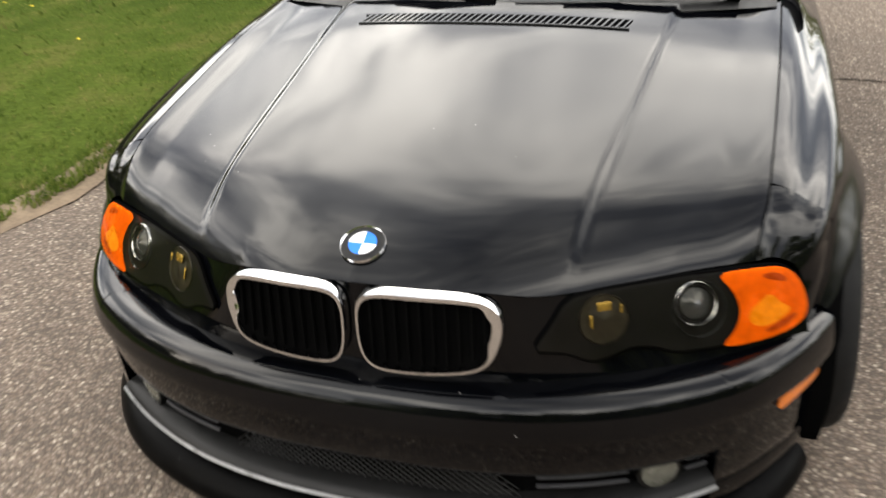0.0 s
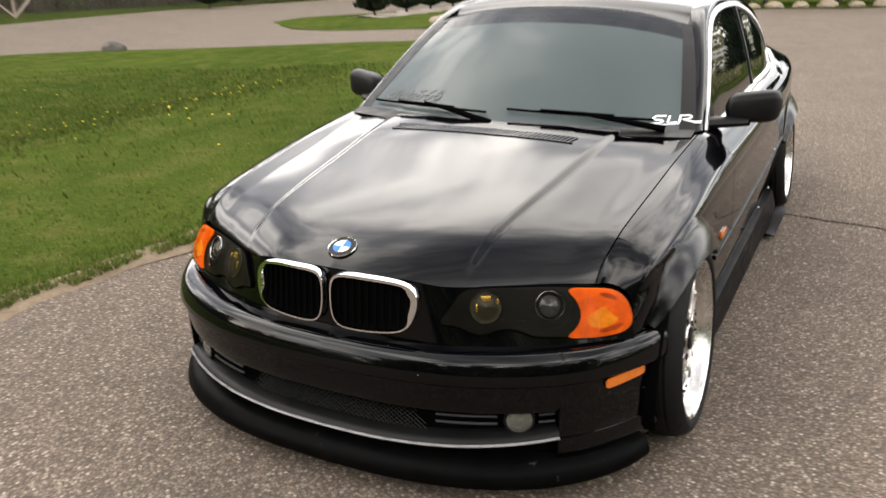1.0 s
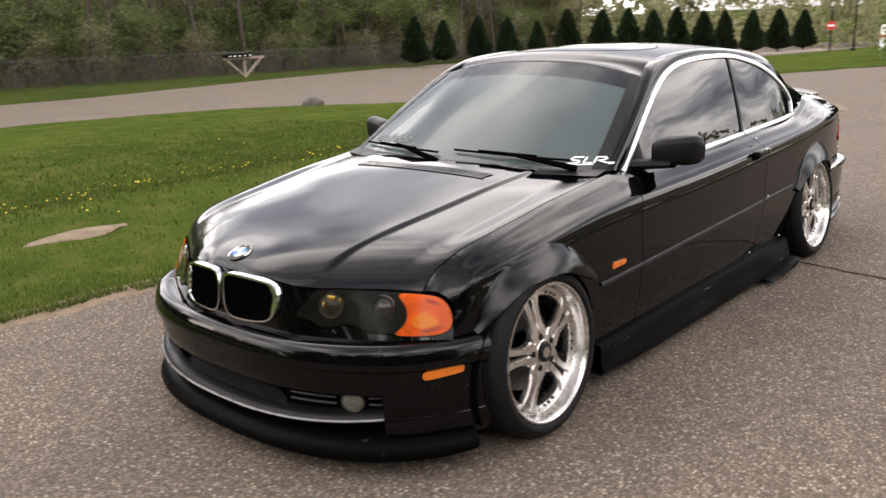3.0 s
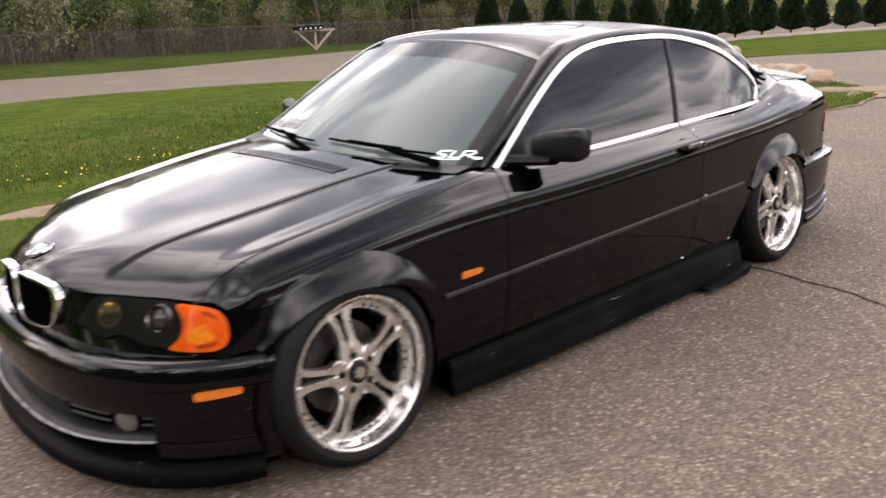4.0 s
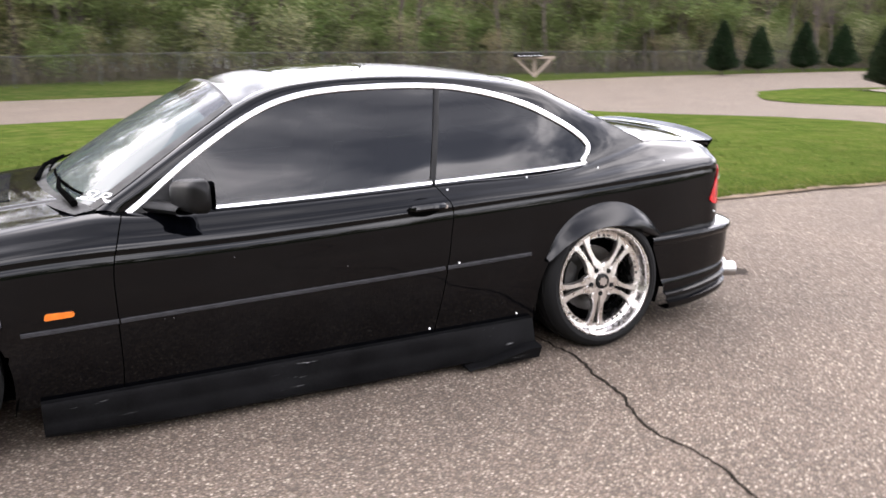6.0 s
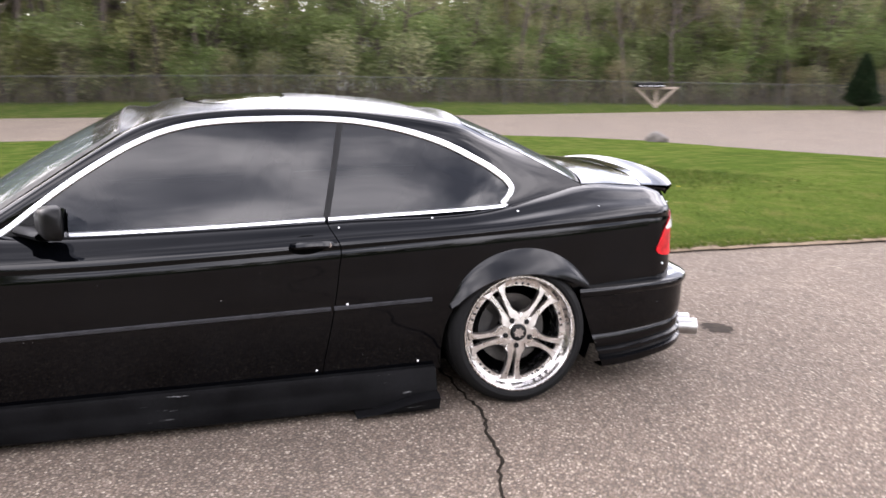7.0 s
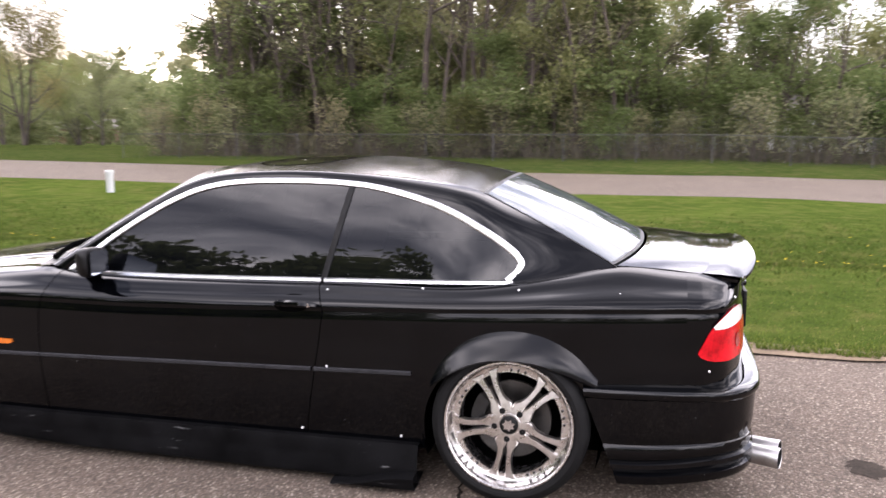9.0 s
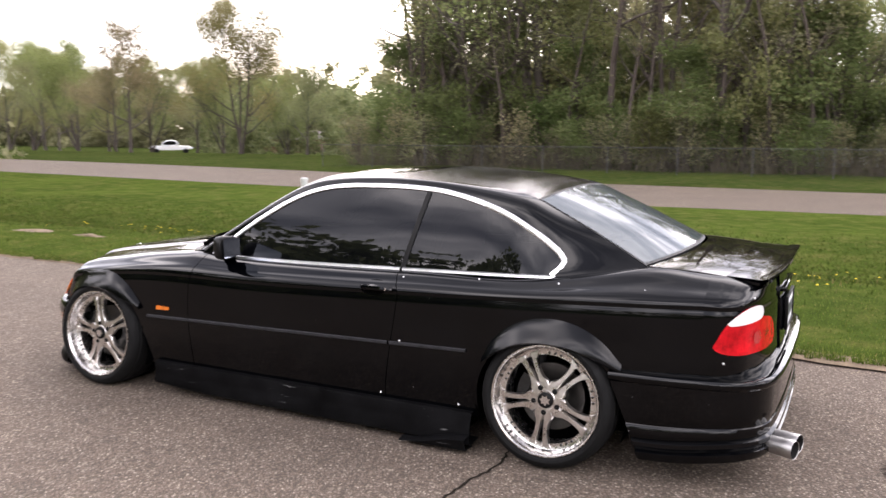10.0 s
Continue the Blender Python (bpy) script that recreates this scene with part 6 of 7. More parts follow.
# longer blades, with the ditch's shade put into their colour
blades("ditch_grass", spots, 0.060, 0.008, 13, DITCH_BLADES, "longer green grass in the ditch, coloured darker for the slope's shade")

# dandelions
DANDELION = plain("dandelion_yellow", (0.75, 0.55, 0.02), 0.7, vary=0.15)
rng = random.Random(21)
verts, faces = [], []
for _ in range(190):
    x, y = rng.gauss(-6.8, 1.5), rng.uniform(-8, 7)
    if not inside(lawn_poly, x, y)[0]:
        continue
    z, r = lie(x, y) + rng.uniform(0.06, 0.12), rng.uniform(0.008, 0.015)
    k = len(verts)
    verts += [(x + r * math.cos(a), y + r * math.sin(a), z) for a in (math.pi * j / 3 for j in range(6))] + [(x, y, z + r * 0.8)]
    faces += [(k + j, k + (j + 1) % 6, k + 6) for j in range(6)]
tagged(new("dandelions", mesh_from("dandelions", verts, faces, DANDELION)), "yellow dandelion heads scattered in the lawn", "flowers", kind="stuff")


# stones and mounds
STONE = plain("field_stone", (0.225, 0.1575, 0.105), 0.85, vary=0.3, scale=5, bump=0.5, fine=40)
PALE_STONE = plain("pale_field_stone", (0.255, 0.2025, 0.15), 0.85, vary=0.25, scale=5, bump=0.5, fine=40)
DARK_STONE = plain("dark_stone", (0.09, 0.0795, 0.069), 0.9, vary=0.3, scale=5, bump=0.5, fine=40)


def boulder(name, x, y, rx, ry, rz, mat, seed, label, category="rock", group="", sink=0.25, wild=0.22):
    bm = bmesh.new()
    bmesh.ops.create_icosphere(bm, subdivisions=4, radius=1)
    off = Vector((seed * 3.1, seed * 1.7, seed))
    for v in bm.verts:
        k = 1 + wild * noise.noise(v.co * 1.3 + off) + wild * 0.32 * noise.noise(v.co * 4 + off)
        v.co = Vector((v.co.x * rx, v.co.y * ry, max(v.co.z, -0.6) * rz)) * k
    ob = part(name, bm, mat)
    ob.location = (x, y, lie(x, y) + rz * (1 - sink) * 0.5)
    return tagged(ob, label, category, group)


for i, (x, y, r, m) in enumerate(((-4.62, 13.0, 0.22, PALE_STONE), (-4.2, 12.95, 0.20, STONE), (-3.85, 12.72, 0.24, PALE_STONE), (-3.5, 12.45, 0.25, STONE), (-3.15, 12.1, 0.21, PALE_STONE), (-2.85, 11.8, 0.22, STONE))):
    boulder("boulder", x, y, r, r * 0.85, r * 0.72, m, i + 1, "rounded tan field stone at the corner of the lawn", group="stones at the lawn corner")
for i, (x, y, r) in enumerate(((-12.6, 24.6, 0.3), (-12.0, 24.0, 0.38), (-11.3, 23.6, 0.28), (-10.6, 23.3, 0.34), (-3.2, 28.0, 0.26), (-2.6, 28.6, 0.22), (-2.0, 29.0, 0.3), (-1.2, 29.5, 0.27), (-0.4, 30.1, 0.33), (0.5, 30.6, 0.28), (1.3, 31.1, 0.32))):
    boulder("bed_stone", x, y, r, r * 0.8, r * 0.55, PALE_STONE, i + 11, "pale stone edging a planting bed", group="stones round the beds")
boulder("lawn_stone", -16.0, 13.25, 0.32, 0.26, 0.20, DARK_STONE, 31, "dark stone lying at the lawn's far corner")
boulder("dirt_mound", -3.58, 0.46, 0.22, 0.46, 0.055, SOIL, 33, "low bare mound of sandy soil in the lawn", "soil", sink=1.15, wild=0.38)
boulder("dirt_mound", -4.0, -6.9, 0.20, 0.42, 0.05, SOIL, 35, "low bare mound of sandy soil in the lawn", "soil", sink=1.15, wild=0.38)
boulder("dirt_mound", -3.92, -5.7, 0.08, 0.30, 0.05, SOIL, 36, "low bare mound of sandy soil in the lawn", "soil", sink=1.1, wild=0.6)
boulder("dirt_mound", -1.95, 10.9, 0.55, 0.6, 0.05, SOIL, 37, "patch of dry straw and soil at the lawn corner", "soil", sink=1.15, wild=0.7)


# ---- trees ----
DARKBARK = plain("dark_bark", (0.070, 0.056, 0.046), 0.95, vary=0.4, scale=3, bump=0.6, fine=30, stretch=(6, 6, 1))


def leaf_material(name, stops):
    m, t = material(name)
    g = t.nodes.new("ShaderNodeNewGeometry")
    col = ramp(t, g.outputs["Random Per Island"], stops)
    info = t.nodes.new("ShaderNodeObjectInfo")
    col = mixed(t, 0.8, col, ramp(t, info.outputs["Random"], [(0.0, (0.86, 0.70, 0.60)), (0.3, (0.72, 0.74, 0.62)), (0.6, (1.05, 1.10, 0.95)), (0.8, (0.70, 0.92, 0.60)), (1.0, (1.30, 1.22, 1.12))]), "MULTIPLY")
    s = node(t, "ShaderNodeBsdfPrincipled", Roughness=0.6)
    s.inputs["Specular IOR Level"].default_value = 0.2
    t.links.new(col, s.inputs["Base Color"])
    tr = node(t, "ShaderNodeBsdfTranslucent")
    t.links.new(col, tr.inputs[0])
    mx = node(t, "ShaderNodeMixShader", Fac=0.5)
    t.links.new(s.outputs[0], mx.inputs[1])
    t.links.new(tr.outputs[0], mx.inputs[2])
    finish(t, mx.outputs[0])
    return m


LEAF_PALE = leaf_material("young_leaves", [(0.0, (0.165, 0.175, 0.071)), (0.5, (0.243, 0.251, 0.111)), (1.0, (0.329, 0.313, 0.158))])
LEAF_GREEN = leaf_material("green_leaves", [(0.0, (0.089, 0.115, 0.043)), (0.5, (0.135, 0.168, 0.063)), (1.0, (0.195, 0.223, 0.093))])
LEAF_DUSK = leaf_material("dull_leaves", [(0.0, (0.161, 0.161, 0.0924)), (0.5, (0.242, 0.235, 0.138)), (1.0, (0.343, 0.312, 0.192))])
NEEDLE = leaf_material("dark_needles", [(0.0, (0.009, 0.018, 0.009)), (0.5, (0.0165, 0.0315, 0.015)), (1.0, (0.033, 0.051, 0.024))])
TWIGS = leaf_material("dry_twigs", [(0.0, (0.06, 0.048, 0.0375)), (0.5, (0.0975, 0.078, 0.06)), (1.0, (0.15, 0.12, 0.09))])


def limb(verts, faces, pts, radii, sides=6):
    base = len(verts)
    for i, p in enumerate(pts):
        d = np.array(pts[min(i + 1, len(pts) - 1)]) - np.array(pts[max(i - 1, 0)])
        d = d / (np.linalg.norm(d) or 1)
        a = np.cross(d, (0.31, 0.95, 0.1))
        a /= np.linalg.norm(a) or 1
        b = np.cross(d, a)
        for k in range(sides):
            t = 2 * math.pi * k / sides
            q = np.array(p) + radii[i] * (math.cos(t) * a + math.sin(t) * b)
            verts.append(tuple(q))
    for i in range(len(pts) - 1):
        for k in range(sides):
            faces.append((base + i * sides + k, base + i * sides + (k + 1) % sides, base + (i + 1) * sides + (k + 1) % sides, base + (i + 1) * sides + k))


def grow(rng, verts, faces, tips, start, way, length, radius, depth, bend=0.18, lift=0.12, kids=4, spread=0.85):
    pts, p, d = [np.array(start)], np.array(start, float), np.array(way, float)
    n = 5
    for i in range(n):
        d = d + rng.normal(0, bend, 3) + (0, 0, lift)
        d /= np.linalg.norm(d)
        p = p + d * length / n
        pts.append(p)
    radii = [radius * (1 - 0.72 * i / n) for i in range(n + 1)]
    limb(verts, faces, pts, radii, 7 if depth > 2 else 4 if depth > 0 else 3)
    if depth == 0:
        tips.extend(pts[2:])
        return
    for k in range(kids):
        f = 0.35 + 0.65 * (k + rng.uniform(0, 1)) / kids
        i = min(n - 1, int(f * n))
        q = pts[i] + (pts[i + 1] - pts[i]) * (f * n - i if i < n else 0)
        side = rng.normal(0, 1, 3)
        side -= d * side.dot(d)
        side /= np.linalg.norm(side)
        grow(rng, verts, faces, tips, q, d * (1 - 0.55 * spread) + side * spread, length * rng.uniform(0.42, 0.62), radius * (1 - 0.72 * f) * 0.72, depth - 1, bend, lift, kids, spread)


def leaf_cloud(rng, centres, count, scatter, size, flat=0.0):
    c = np.array(centres)
    pick = c[rng.integers(0, len(c), count)] + rng.normal(0, scatter, (count, 3)) * (1, 1, 0.8)
    a = rng.normal(0, 1, (count, 3))
    a[:, 2] *= 1 - flat
    a /= np.linalg.norm(a, axis=1)[:, None]
    b = np.cross(a, rng.normal(0, 1, (count, 3)))
    b /= np.linalg.norm(b, axis=1)[:, None]
    s = (size * rng.uniform(0.5, 1.4, count))[:, None]
    verts = np.stack([pick - a * s, pick + b * s * 0.55, pick + a * s, pick - b * s * 0.55], axis=1).reshape(-1, 3)
    k = np.arange(count) * 4
    return verts.tolist(), np.stack([k, k + 1, k + 2, k + 3], axis=1).tolist()


def tree_kind(name, label, seed, height, radius, leaves, leaf_mat, bark, size=0.10, scatter=0.28, clear=0.3, kids=4, depth=3, stems=1, lean=0.05, spread=0.85, reach=1.0, category="tree"):
    """One tree with a trunk and a crown of small leaves."""
    rng = np.random.default_rng(seed)
    verts, faces, tips = [], [], []
    for s in range(stems):
        d = np.array((rng.normal(0, lean + 0.22 * (stems > 1)), rng.normal(0, lean + 0.22 * (stems > 1)), 1.0))
        d /= np.linalg.norm(d)
        n, p = 8, np.array((rng.normal(0, 0.15) * (stems > 1), rng.normal(0, 0.15) * (stems > 1), -0.2))
        pts = [p]
        for i in range(n):
            d = d + rng.normal(0, 0.05, 3) + (0, 0, 0.04)
            d /= np.linalg.norm(d)
            p = p + d * height * 0.82 / n
            pts.append(p)
        rr = radius / (stems ** 0.5)
        limb(verts, faces, pts, [rr * (1.25 if i == 0 else 1) * (1 - 0.8 * i / n) for i in range(n + 1)], 9)
        for k in range(9 if depth > 2 else 7):
            f = clear + (0.98 - clear) * (k + rng.uniform(0, 1)) / (9 if depth > 2 else 7)
            i = min(n - 1, int(f * n))
            q = pts[i] + (pts[i + 1] - pts[i]) * (f * n - i)
            a = rng.uniform(0, 2 * math.pi)
            up_k = 0.35 + 0.8 * f
            w = np.array((math.cos(a), math.sin(a), up_k))
            grow(rng, verts, faces, tips, q, w / np.linalg.norm(w), height * reach * (0.36 - 0.20 * f) * rng.uniform(0.8, 1.3), rr * (1 - 0.8 * f) * 0.6, depth - 1, kids=kids, spread=spread)
    ob = thing(name, label, category)
    trunk = new("trunk", mesh_from("trunk", verts, faces, bark, True))
    trunk.parent = ob
    lv, lf = leaf_cloud(rng, tips, leaves, scatter, size)
    crown = new("crown", mesh_from("crown", lv, lf, leaf_mat))
    crown.parent = ob
    return ob


def placed(kind, spots, group, seed):
    """Sets a kind of tree at (x, y, scale) places; the first place takes the original."""
    rng = random.Random(seed)
    for i, (x, y, s) in enumerate(spots):
        m = Matrix.Translation((x, y, lie(x, y))) @ Euler((0, 0, rng.uniform(0, 6.28))).to_matrix().to_4x4()
        ob = kind if i == 0 else copy_thing(kind, Matrix())
        ob.location, ob.rotation_euler = m.translation, m.to_euler()
        ob.scale = (s * rng.uniform(0.9, 1.1), s * rng.uniform(0.9, 1.1), s)
        ob["group"] = group


tall_a = tree_kind("woodland_tree", "tall bare-limbed tree with sparse young leaves behind the fence", 1, 19.0, 0.30, 8000, LEAF_PALE, DARKBARK, 0.09, 0.45, 0.28)
tall_b = tree_kind("woodland_tree", "tall grey tree with a thin crown of dull leaves", 2, 20.0, 0.32, 6500, LEAF_DUSK, DARKBARK, 0.09, 0.48, 0.35)
mid_a = tree_kind("young_tree", "young tree in fresh green leaf behind the fence", 3, 8.0, 0.12, 8000, LEAF_GREEN, DARKBARK, 0.085, 0.34, 0.12)
mid_b = tree_kind("young_tree", "young tree with pale yellow-green leaves", 4, 9.0, 0.13, 7000, LEAF_PALE, DARKBARK, 0.085, 0.34, 0.15)
bush_a = tree_kind("shrub", "tangled green shrub along the fence", 5, 3.8, 0.09, 3000, LEAF_GREEN, DARKBARK, 0.075, 0.26, 0.05, stems=4, depth=2, category="shrub")
bush_b = tree_kind("shrub", "brown twiggy shrub with few leaves along the fence", 6, 3.6, 0.10, 1400, LEAF_DUSK, DARKBARK, 0.07, 0.28, 0.05, stems=6, kids=5, depth=2, category="shrub")
TRUNKS = plain("brown_trunks", (0.066, 0.050, 0.040), 0.95, vary=0.4, scale=3, stretch=(6, 6, 1))
bare_kinds = [tree_kind("bare_tree", "slender brown tree with bare limbs and few leaves", 21 + k, 14.0, 0.15, 1100, LEAF_DUSK, TRUNKS, 0.06, 0.30, 0.30, kids=4, depth=2, lean=0.07, spread=0.62, reach=0.75) for k in range(3)]
open_tree = tree_kind("roadside_tree", "spreading roadside tree with forked stems in pale spring leaf", 7, 12.5, 0.24, 46000, LEAF_PALE, DARKBARK, 0.062, 0.42, 0.16, stems=3, spread=0.75, reach=1.15)
slim_tree = tree_kind("roadside_tree", "slender roadside tree in thin pale spring leaf", 12, 12.0, 0.17, 26000, LEAF_DUSK, DARKBARK, 0.062, 0.40, 0.20, kids=4, spread=0.8, reach=1.25)

rng = random.Random(77)
WOOD = lambda y: -34.6 - 0.02 * abs(y)
tallness = lambda y: 1 - 0.62 * smooth(-6.0, 3.5, y)
tall_spots, tall_spots2, mid_spots, mid_spots2, bush1, bush2 = [], [], [], [], [], []
tall_spots += [(-38.2, -17.4, 1.05), (-39.0, -15.6, 1.0)]
y = -21.0
while y < 62:
    tall_spots.append((WOOD(y) - rng.uniform(4, 12), y + rng.uniform(-1, 1), rng.uniform(0.95, 1.3) * tallness(y)))
    tall_spots2.append((WOOD(y) - rng.uniform(2, 16), y + rng.uniform(-1.5, 1.5), rng.uniform(0.95, 1.35) * tallness(y)))
    y += rng.uniform(2.6, 4.2) * (1.0 if y < 2 else 1.5)
y = -20.0
while y < 60:
    mid_spots.append((WOOD(y) - rng.uniform(1.5, 5), y, rng.uniform(0.6, 1.05)))
    mid_spots2.append((WOOD(y) - rng.uniform(2, 9), y + rng.uniform(-1, 2), rng.uniform(0.7, 1.1)))
    y += rng.uniform(2.4, 3.8)
y = -21.5
while y < 60:
    bush1.append((WOOD(y) - rng.uniform(0.3, 4.0), y, rng.uniform(0.6, 1.15)))
    bush2.append((WOOD(y) - rng.uniform(0.0, 2.2), y + rng.uniform(0, 1.5), rng.uniform(0.6, 1.0)))
    y += rng.uniform(1.7, 2.6)
placed(tall_a, tall_spots, "trees of the wood", 1)
placed(tall_b, tall_spots2, "trees of the wood", 2)
placed(mid_a, mid_spots, "young trees along the fence", 3)
placed(mid_b, mid_spots2, "young trees along the fence", 4)
placed(bush_a, bush1, "shrubs along the fence", 5)
placed(bush_b, bush2, "shrubs along the fence", 6)
placed(open_tree, [(-48.6, -40.6, 0.95), (-52.1, -63.1, 0.85), (-54.0, -47.0, 0.68), (-60, -84, 1.0), (-58, -60, 0.75), (-63, -76, 0.9), (-66, -88, 1.0), (-62, -46, 0.62), (-72, -80, 0.8)], "trees across the road", 7)
placed(slim_tree, [(-47.2, -51.2, 0.9), (-50.5, -56.5, 0.75), (-55.6, -72.3, 0.9), (-49, -34.5, 0.55), (-70, -62, 0.9), (-78, -98, 1.1), (-57, -53, 0.7), (-60, -68, 0.75)], "trees across the road", 8)

# slender bare trees standing close together in the wood
rng_t = np.random.default_rng(64)
bare_spots = [(-36.2 - abs(rng_t.normal(0, 5.0)), rng_t.uniform(-21, 62)) for _ in range(186)]
bare_spots = [(x, y, rng_t.uniform(0.75, 1.4) * (1 - 0.35 * smooth(-6.0, 3.5, y))) for x, y in bare_spots]
for k, kind in enumerate(bare_kinds):
    placed(kind, bare_spots[k::3], "bare trees of the wood", 61 + k)

# dry undergrowth along the fence: bare stems without number
rng = np.random.default_rng(31)
verts, faces = [], []
for _ in range(6500):
    y = rng.uniform(-21.5, 60)
    x = -33.8 - abs(rng.normal(0, 1.6))
    h, z = rng.uniform(0.3, 1.0) * rng.uniform(0.6, 2.4), lie(x, y)
    dx, dy, w = rng.normal(0, 0.6) * h, rng.normal(0, 0.7) * h, rng.uniform(0.004, 0.012)
    k = len(verts)
    verts += [(x, y - w, z), (x, y + w, z), (x + dx * 0.4, y + dy * 0.4 + w * 0.7, z + h * 0.55), (x + dx * 0.4, y + dy * 0.4 - w * 0.7, z + h * 0.55), (x + dx, y + dy, z + h)]
    faces += [(k, k + 1, k + 2, k + 3), (k + 3, k + 2, k + 4)]
tagged(new("undergrowth", mesh_from("undergrowth", verts, faces, TWIGS)), "dry brown stems and brush behind the fence", "undergrowth", kind="stuff")


def far_wood(name, spots, height, size, per, mat, seed, label, shape=lambda y: 1.0, thin=lambda y: 1.0):
    """Woods in the distance: stems and leaf clumps with an uneven top."""
    rng = np.random.default_rng(seed)
    centres = []
    for x, y in spots:
        h = height * rng.uniform(0.55, 1.1) * shape(y)
        z = lie(x, y)
        for _ in range(9):
            f = rng.uniform(0.0, 1.0) ** thin(y)
            r = h * 0.22 * (1.1 - f)
            centres.append((x + rng.normal(0, r), y + rng.normal(0, r), z + h * f))
    v, fc = leaf_cloud(rng, centres, per * len(spots), height * 0.045, size)
    return tagged(new(name, mesh_from(name, v, fc, mat)), label, "woods", kind="stuff")


rng = random.Random(41)
deep = [(-44 - rng.uniform(0, 30), rng.uniform(-22, 75)) for _ in range(520)]
deep = [(x, y) for x, y in deep if not (x > -58 and 1 < y < 16)]
far_wood("deep_woods", deep, 17.5, 0.26, 510, LEAF_DUSK, 42, "dense dim woods behind the fence", lambda y: tallness(y) + 0.12 * smooth(18, 34, y), lambda y: 1.9 - 0.9 * smooth(-6.0, 2.0, y))
belt = [(-112 + rng.uniform(-14, 14), rng.uniform(-210, -22)) for _ in range(420)]
far_wood("far_woods", belt, 12.0, 0.34, 620, LEAF_DUSK, 43, "distant tree belt across the road")
green_belt = [(-66 + rng.uniform(-5, 5), rng.uniform(-58, -30)) for _ in range(46)]
far_wood("far_thicket", green_belt, 8.5, 0.18, 520, LEAF_DUSK, 45, "green thicket behind the roadside trees")
ring = []
for _ in range(520):
    a = rng.uniform(-2.1, 2.25)
    r = rng.uniform(62, 84)
    ring.append((r * math.cos(a), 5 + r * math.sin(a)))
far_wood("woods_around", ring, 9.5, 0.34, 150, LEAF_DUSK, 44, "woods round the far side of the property")
# added out of view: blocks low south-east sky from windows and flank
near_ring = [(46 * math.cos(a) + rng.uniform(-6, 6), 46 * math.sin(a) + rng.uniform(-6, 6)) for a in (rng.uniform(-1.75, -0.30) for _ in range(170))]
far_wood("south_east_woods", near_ring, 21.0, 0.62, 420, LEAF_DUSK, 46, "unseen tall wood added to darken the reflections in the car's side")


# ---- conifers
def cone_tree(name, label, seed, height, width, mat, sprays, size):
    rng = np.random.default_rng(seed)
    ob = thing(name, label, "conifer")
    verts, faces = [], []
    limb(verts, faces, [(0, 0, -0.1), (0, 0, height * 0.4), (0, 0, height * 0.9)], [0.07, 0.05, 0.01], 7)
    trunk = new("trunk", mesh_from("trunk", verts, faces, DARKBARK, True))
    trunk.parent = ob
    f = rng.beta(1.1, 1.5, sprays)
    a = rng.uniform(0, 2 * math.pi, sprays)
    prof = width * 0.5 * np.minimum(1, (f / 0.10) ** 0.6) * (1 - f) ** 0.72 * 1.12
    lump = 1 + 0.14 * np.sin(a * 3 + f * 9 + seed) + 0.15 * np.sin(a * 7 - f * 17) + 0.10 * np.sin(a * 11 + f * 31)
    r = prof * lump * (1 - 0.45 * rng.random(sprays) ** 2)
    p = np.stack([r * np.cos(a), r * np.sin(a), 0.08 * height + f * height * 0.92], axis=1)
    outw = np.stack([np.cos(a) * 0.55, np.sin(a) * 0.55, np.full(sprays, 0.9)], axis=1) + rng.normal(0, 0.25, (sprays, 3))
    outw /= np.linalg.norm(outw, axis=1)[:, None]
    side = np.cross(outw, rng.normal(0, 1, (sprays, 3)))
    side /= np.linalg.norm(side, axis=1)[:, None]
    s = (size * rng.uniform(0.6, 1.4, sprays))[:, None]
    v = np.stack([p - side * s * 0.4, p + side * s * 0.4, p + outw * s * 1.2 + side * s * 0.15, p + outw * s * 1.5], axis=1).reshape(-1, 3)
    k = np.arange(sprays) * 4
    crown = new("crown", mesh_from("crown", v.tolist(), np.stack([k, k + 1, k + 2, k + 3], axis=1).tolist(), mat))
    crown.parent = ob
    return ob


arbor = cone_tree("arborvitae", "dense dark green conical evergreen in the planting bed", 51, 2.7, 1.42, NEEDLE, 7000, 0.085)
ROW = [(-18.6, 30.3, 1.0), (-18.7, 33.4, 1.0), (-19.2, 36.8, 1.02), (-19.3, 39.6, 1.0), (-19.6, 43.0, 1.05), (-19.4, 46.0, 0.98), (-19.4, 49.0, 1.0), (-19.0, 52.4, 1.0), (-18.5, 55.6, 1.02), (-18.0, 59.0, 1.0),
       (-29.8, 32.4, 0.98), (-31.2, 36.4, 0.90), (-31.6, 40.2, 1.0), (-32.0, 43.8, 0.96), (-32.4, 47.8, 0.86)]
placed(arbor, ROW, "row of evergreens along the drive", 51)
spruce = cone_tree("spruce", "broad dark spruce beyond the drive", 53, 6.5, 4.2, NEEDLE, 9000, 0.17)
placed(spruce, [(-2.6, 31.5, 1.0), (-0.2, 33.5, 1.1), (2.6, 35.0, 1.0), (5.6, 38.0, 1.1)], "spruces beyond the drive", 53)
shrub = tree_kind("round_shrub", "rounded green shrub in the bed beyond the drive", 55, 2.2, 0.07, 3600, LEAF_GREEN, DARKBARK, 0.06, 0.22, 0.05, stems=5, depth=2, category="shrub")
placed(shrub, [(-4.7, 30.0, 1.1), (-3.4, 30.8, 1.0)], "shrubs beyond the drive", 55)
MULCH = plain("pale_gravel_bed", (0.225, 0.1875, 0.15), 0.95, vary=0.35, scale=4, bump=0.5, fine=40)
bed_line = [(x + 0.2, y) for x, y, _ in ROW[:10]]
rows = []
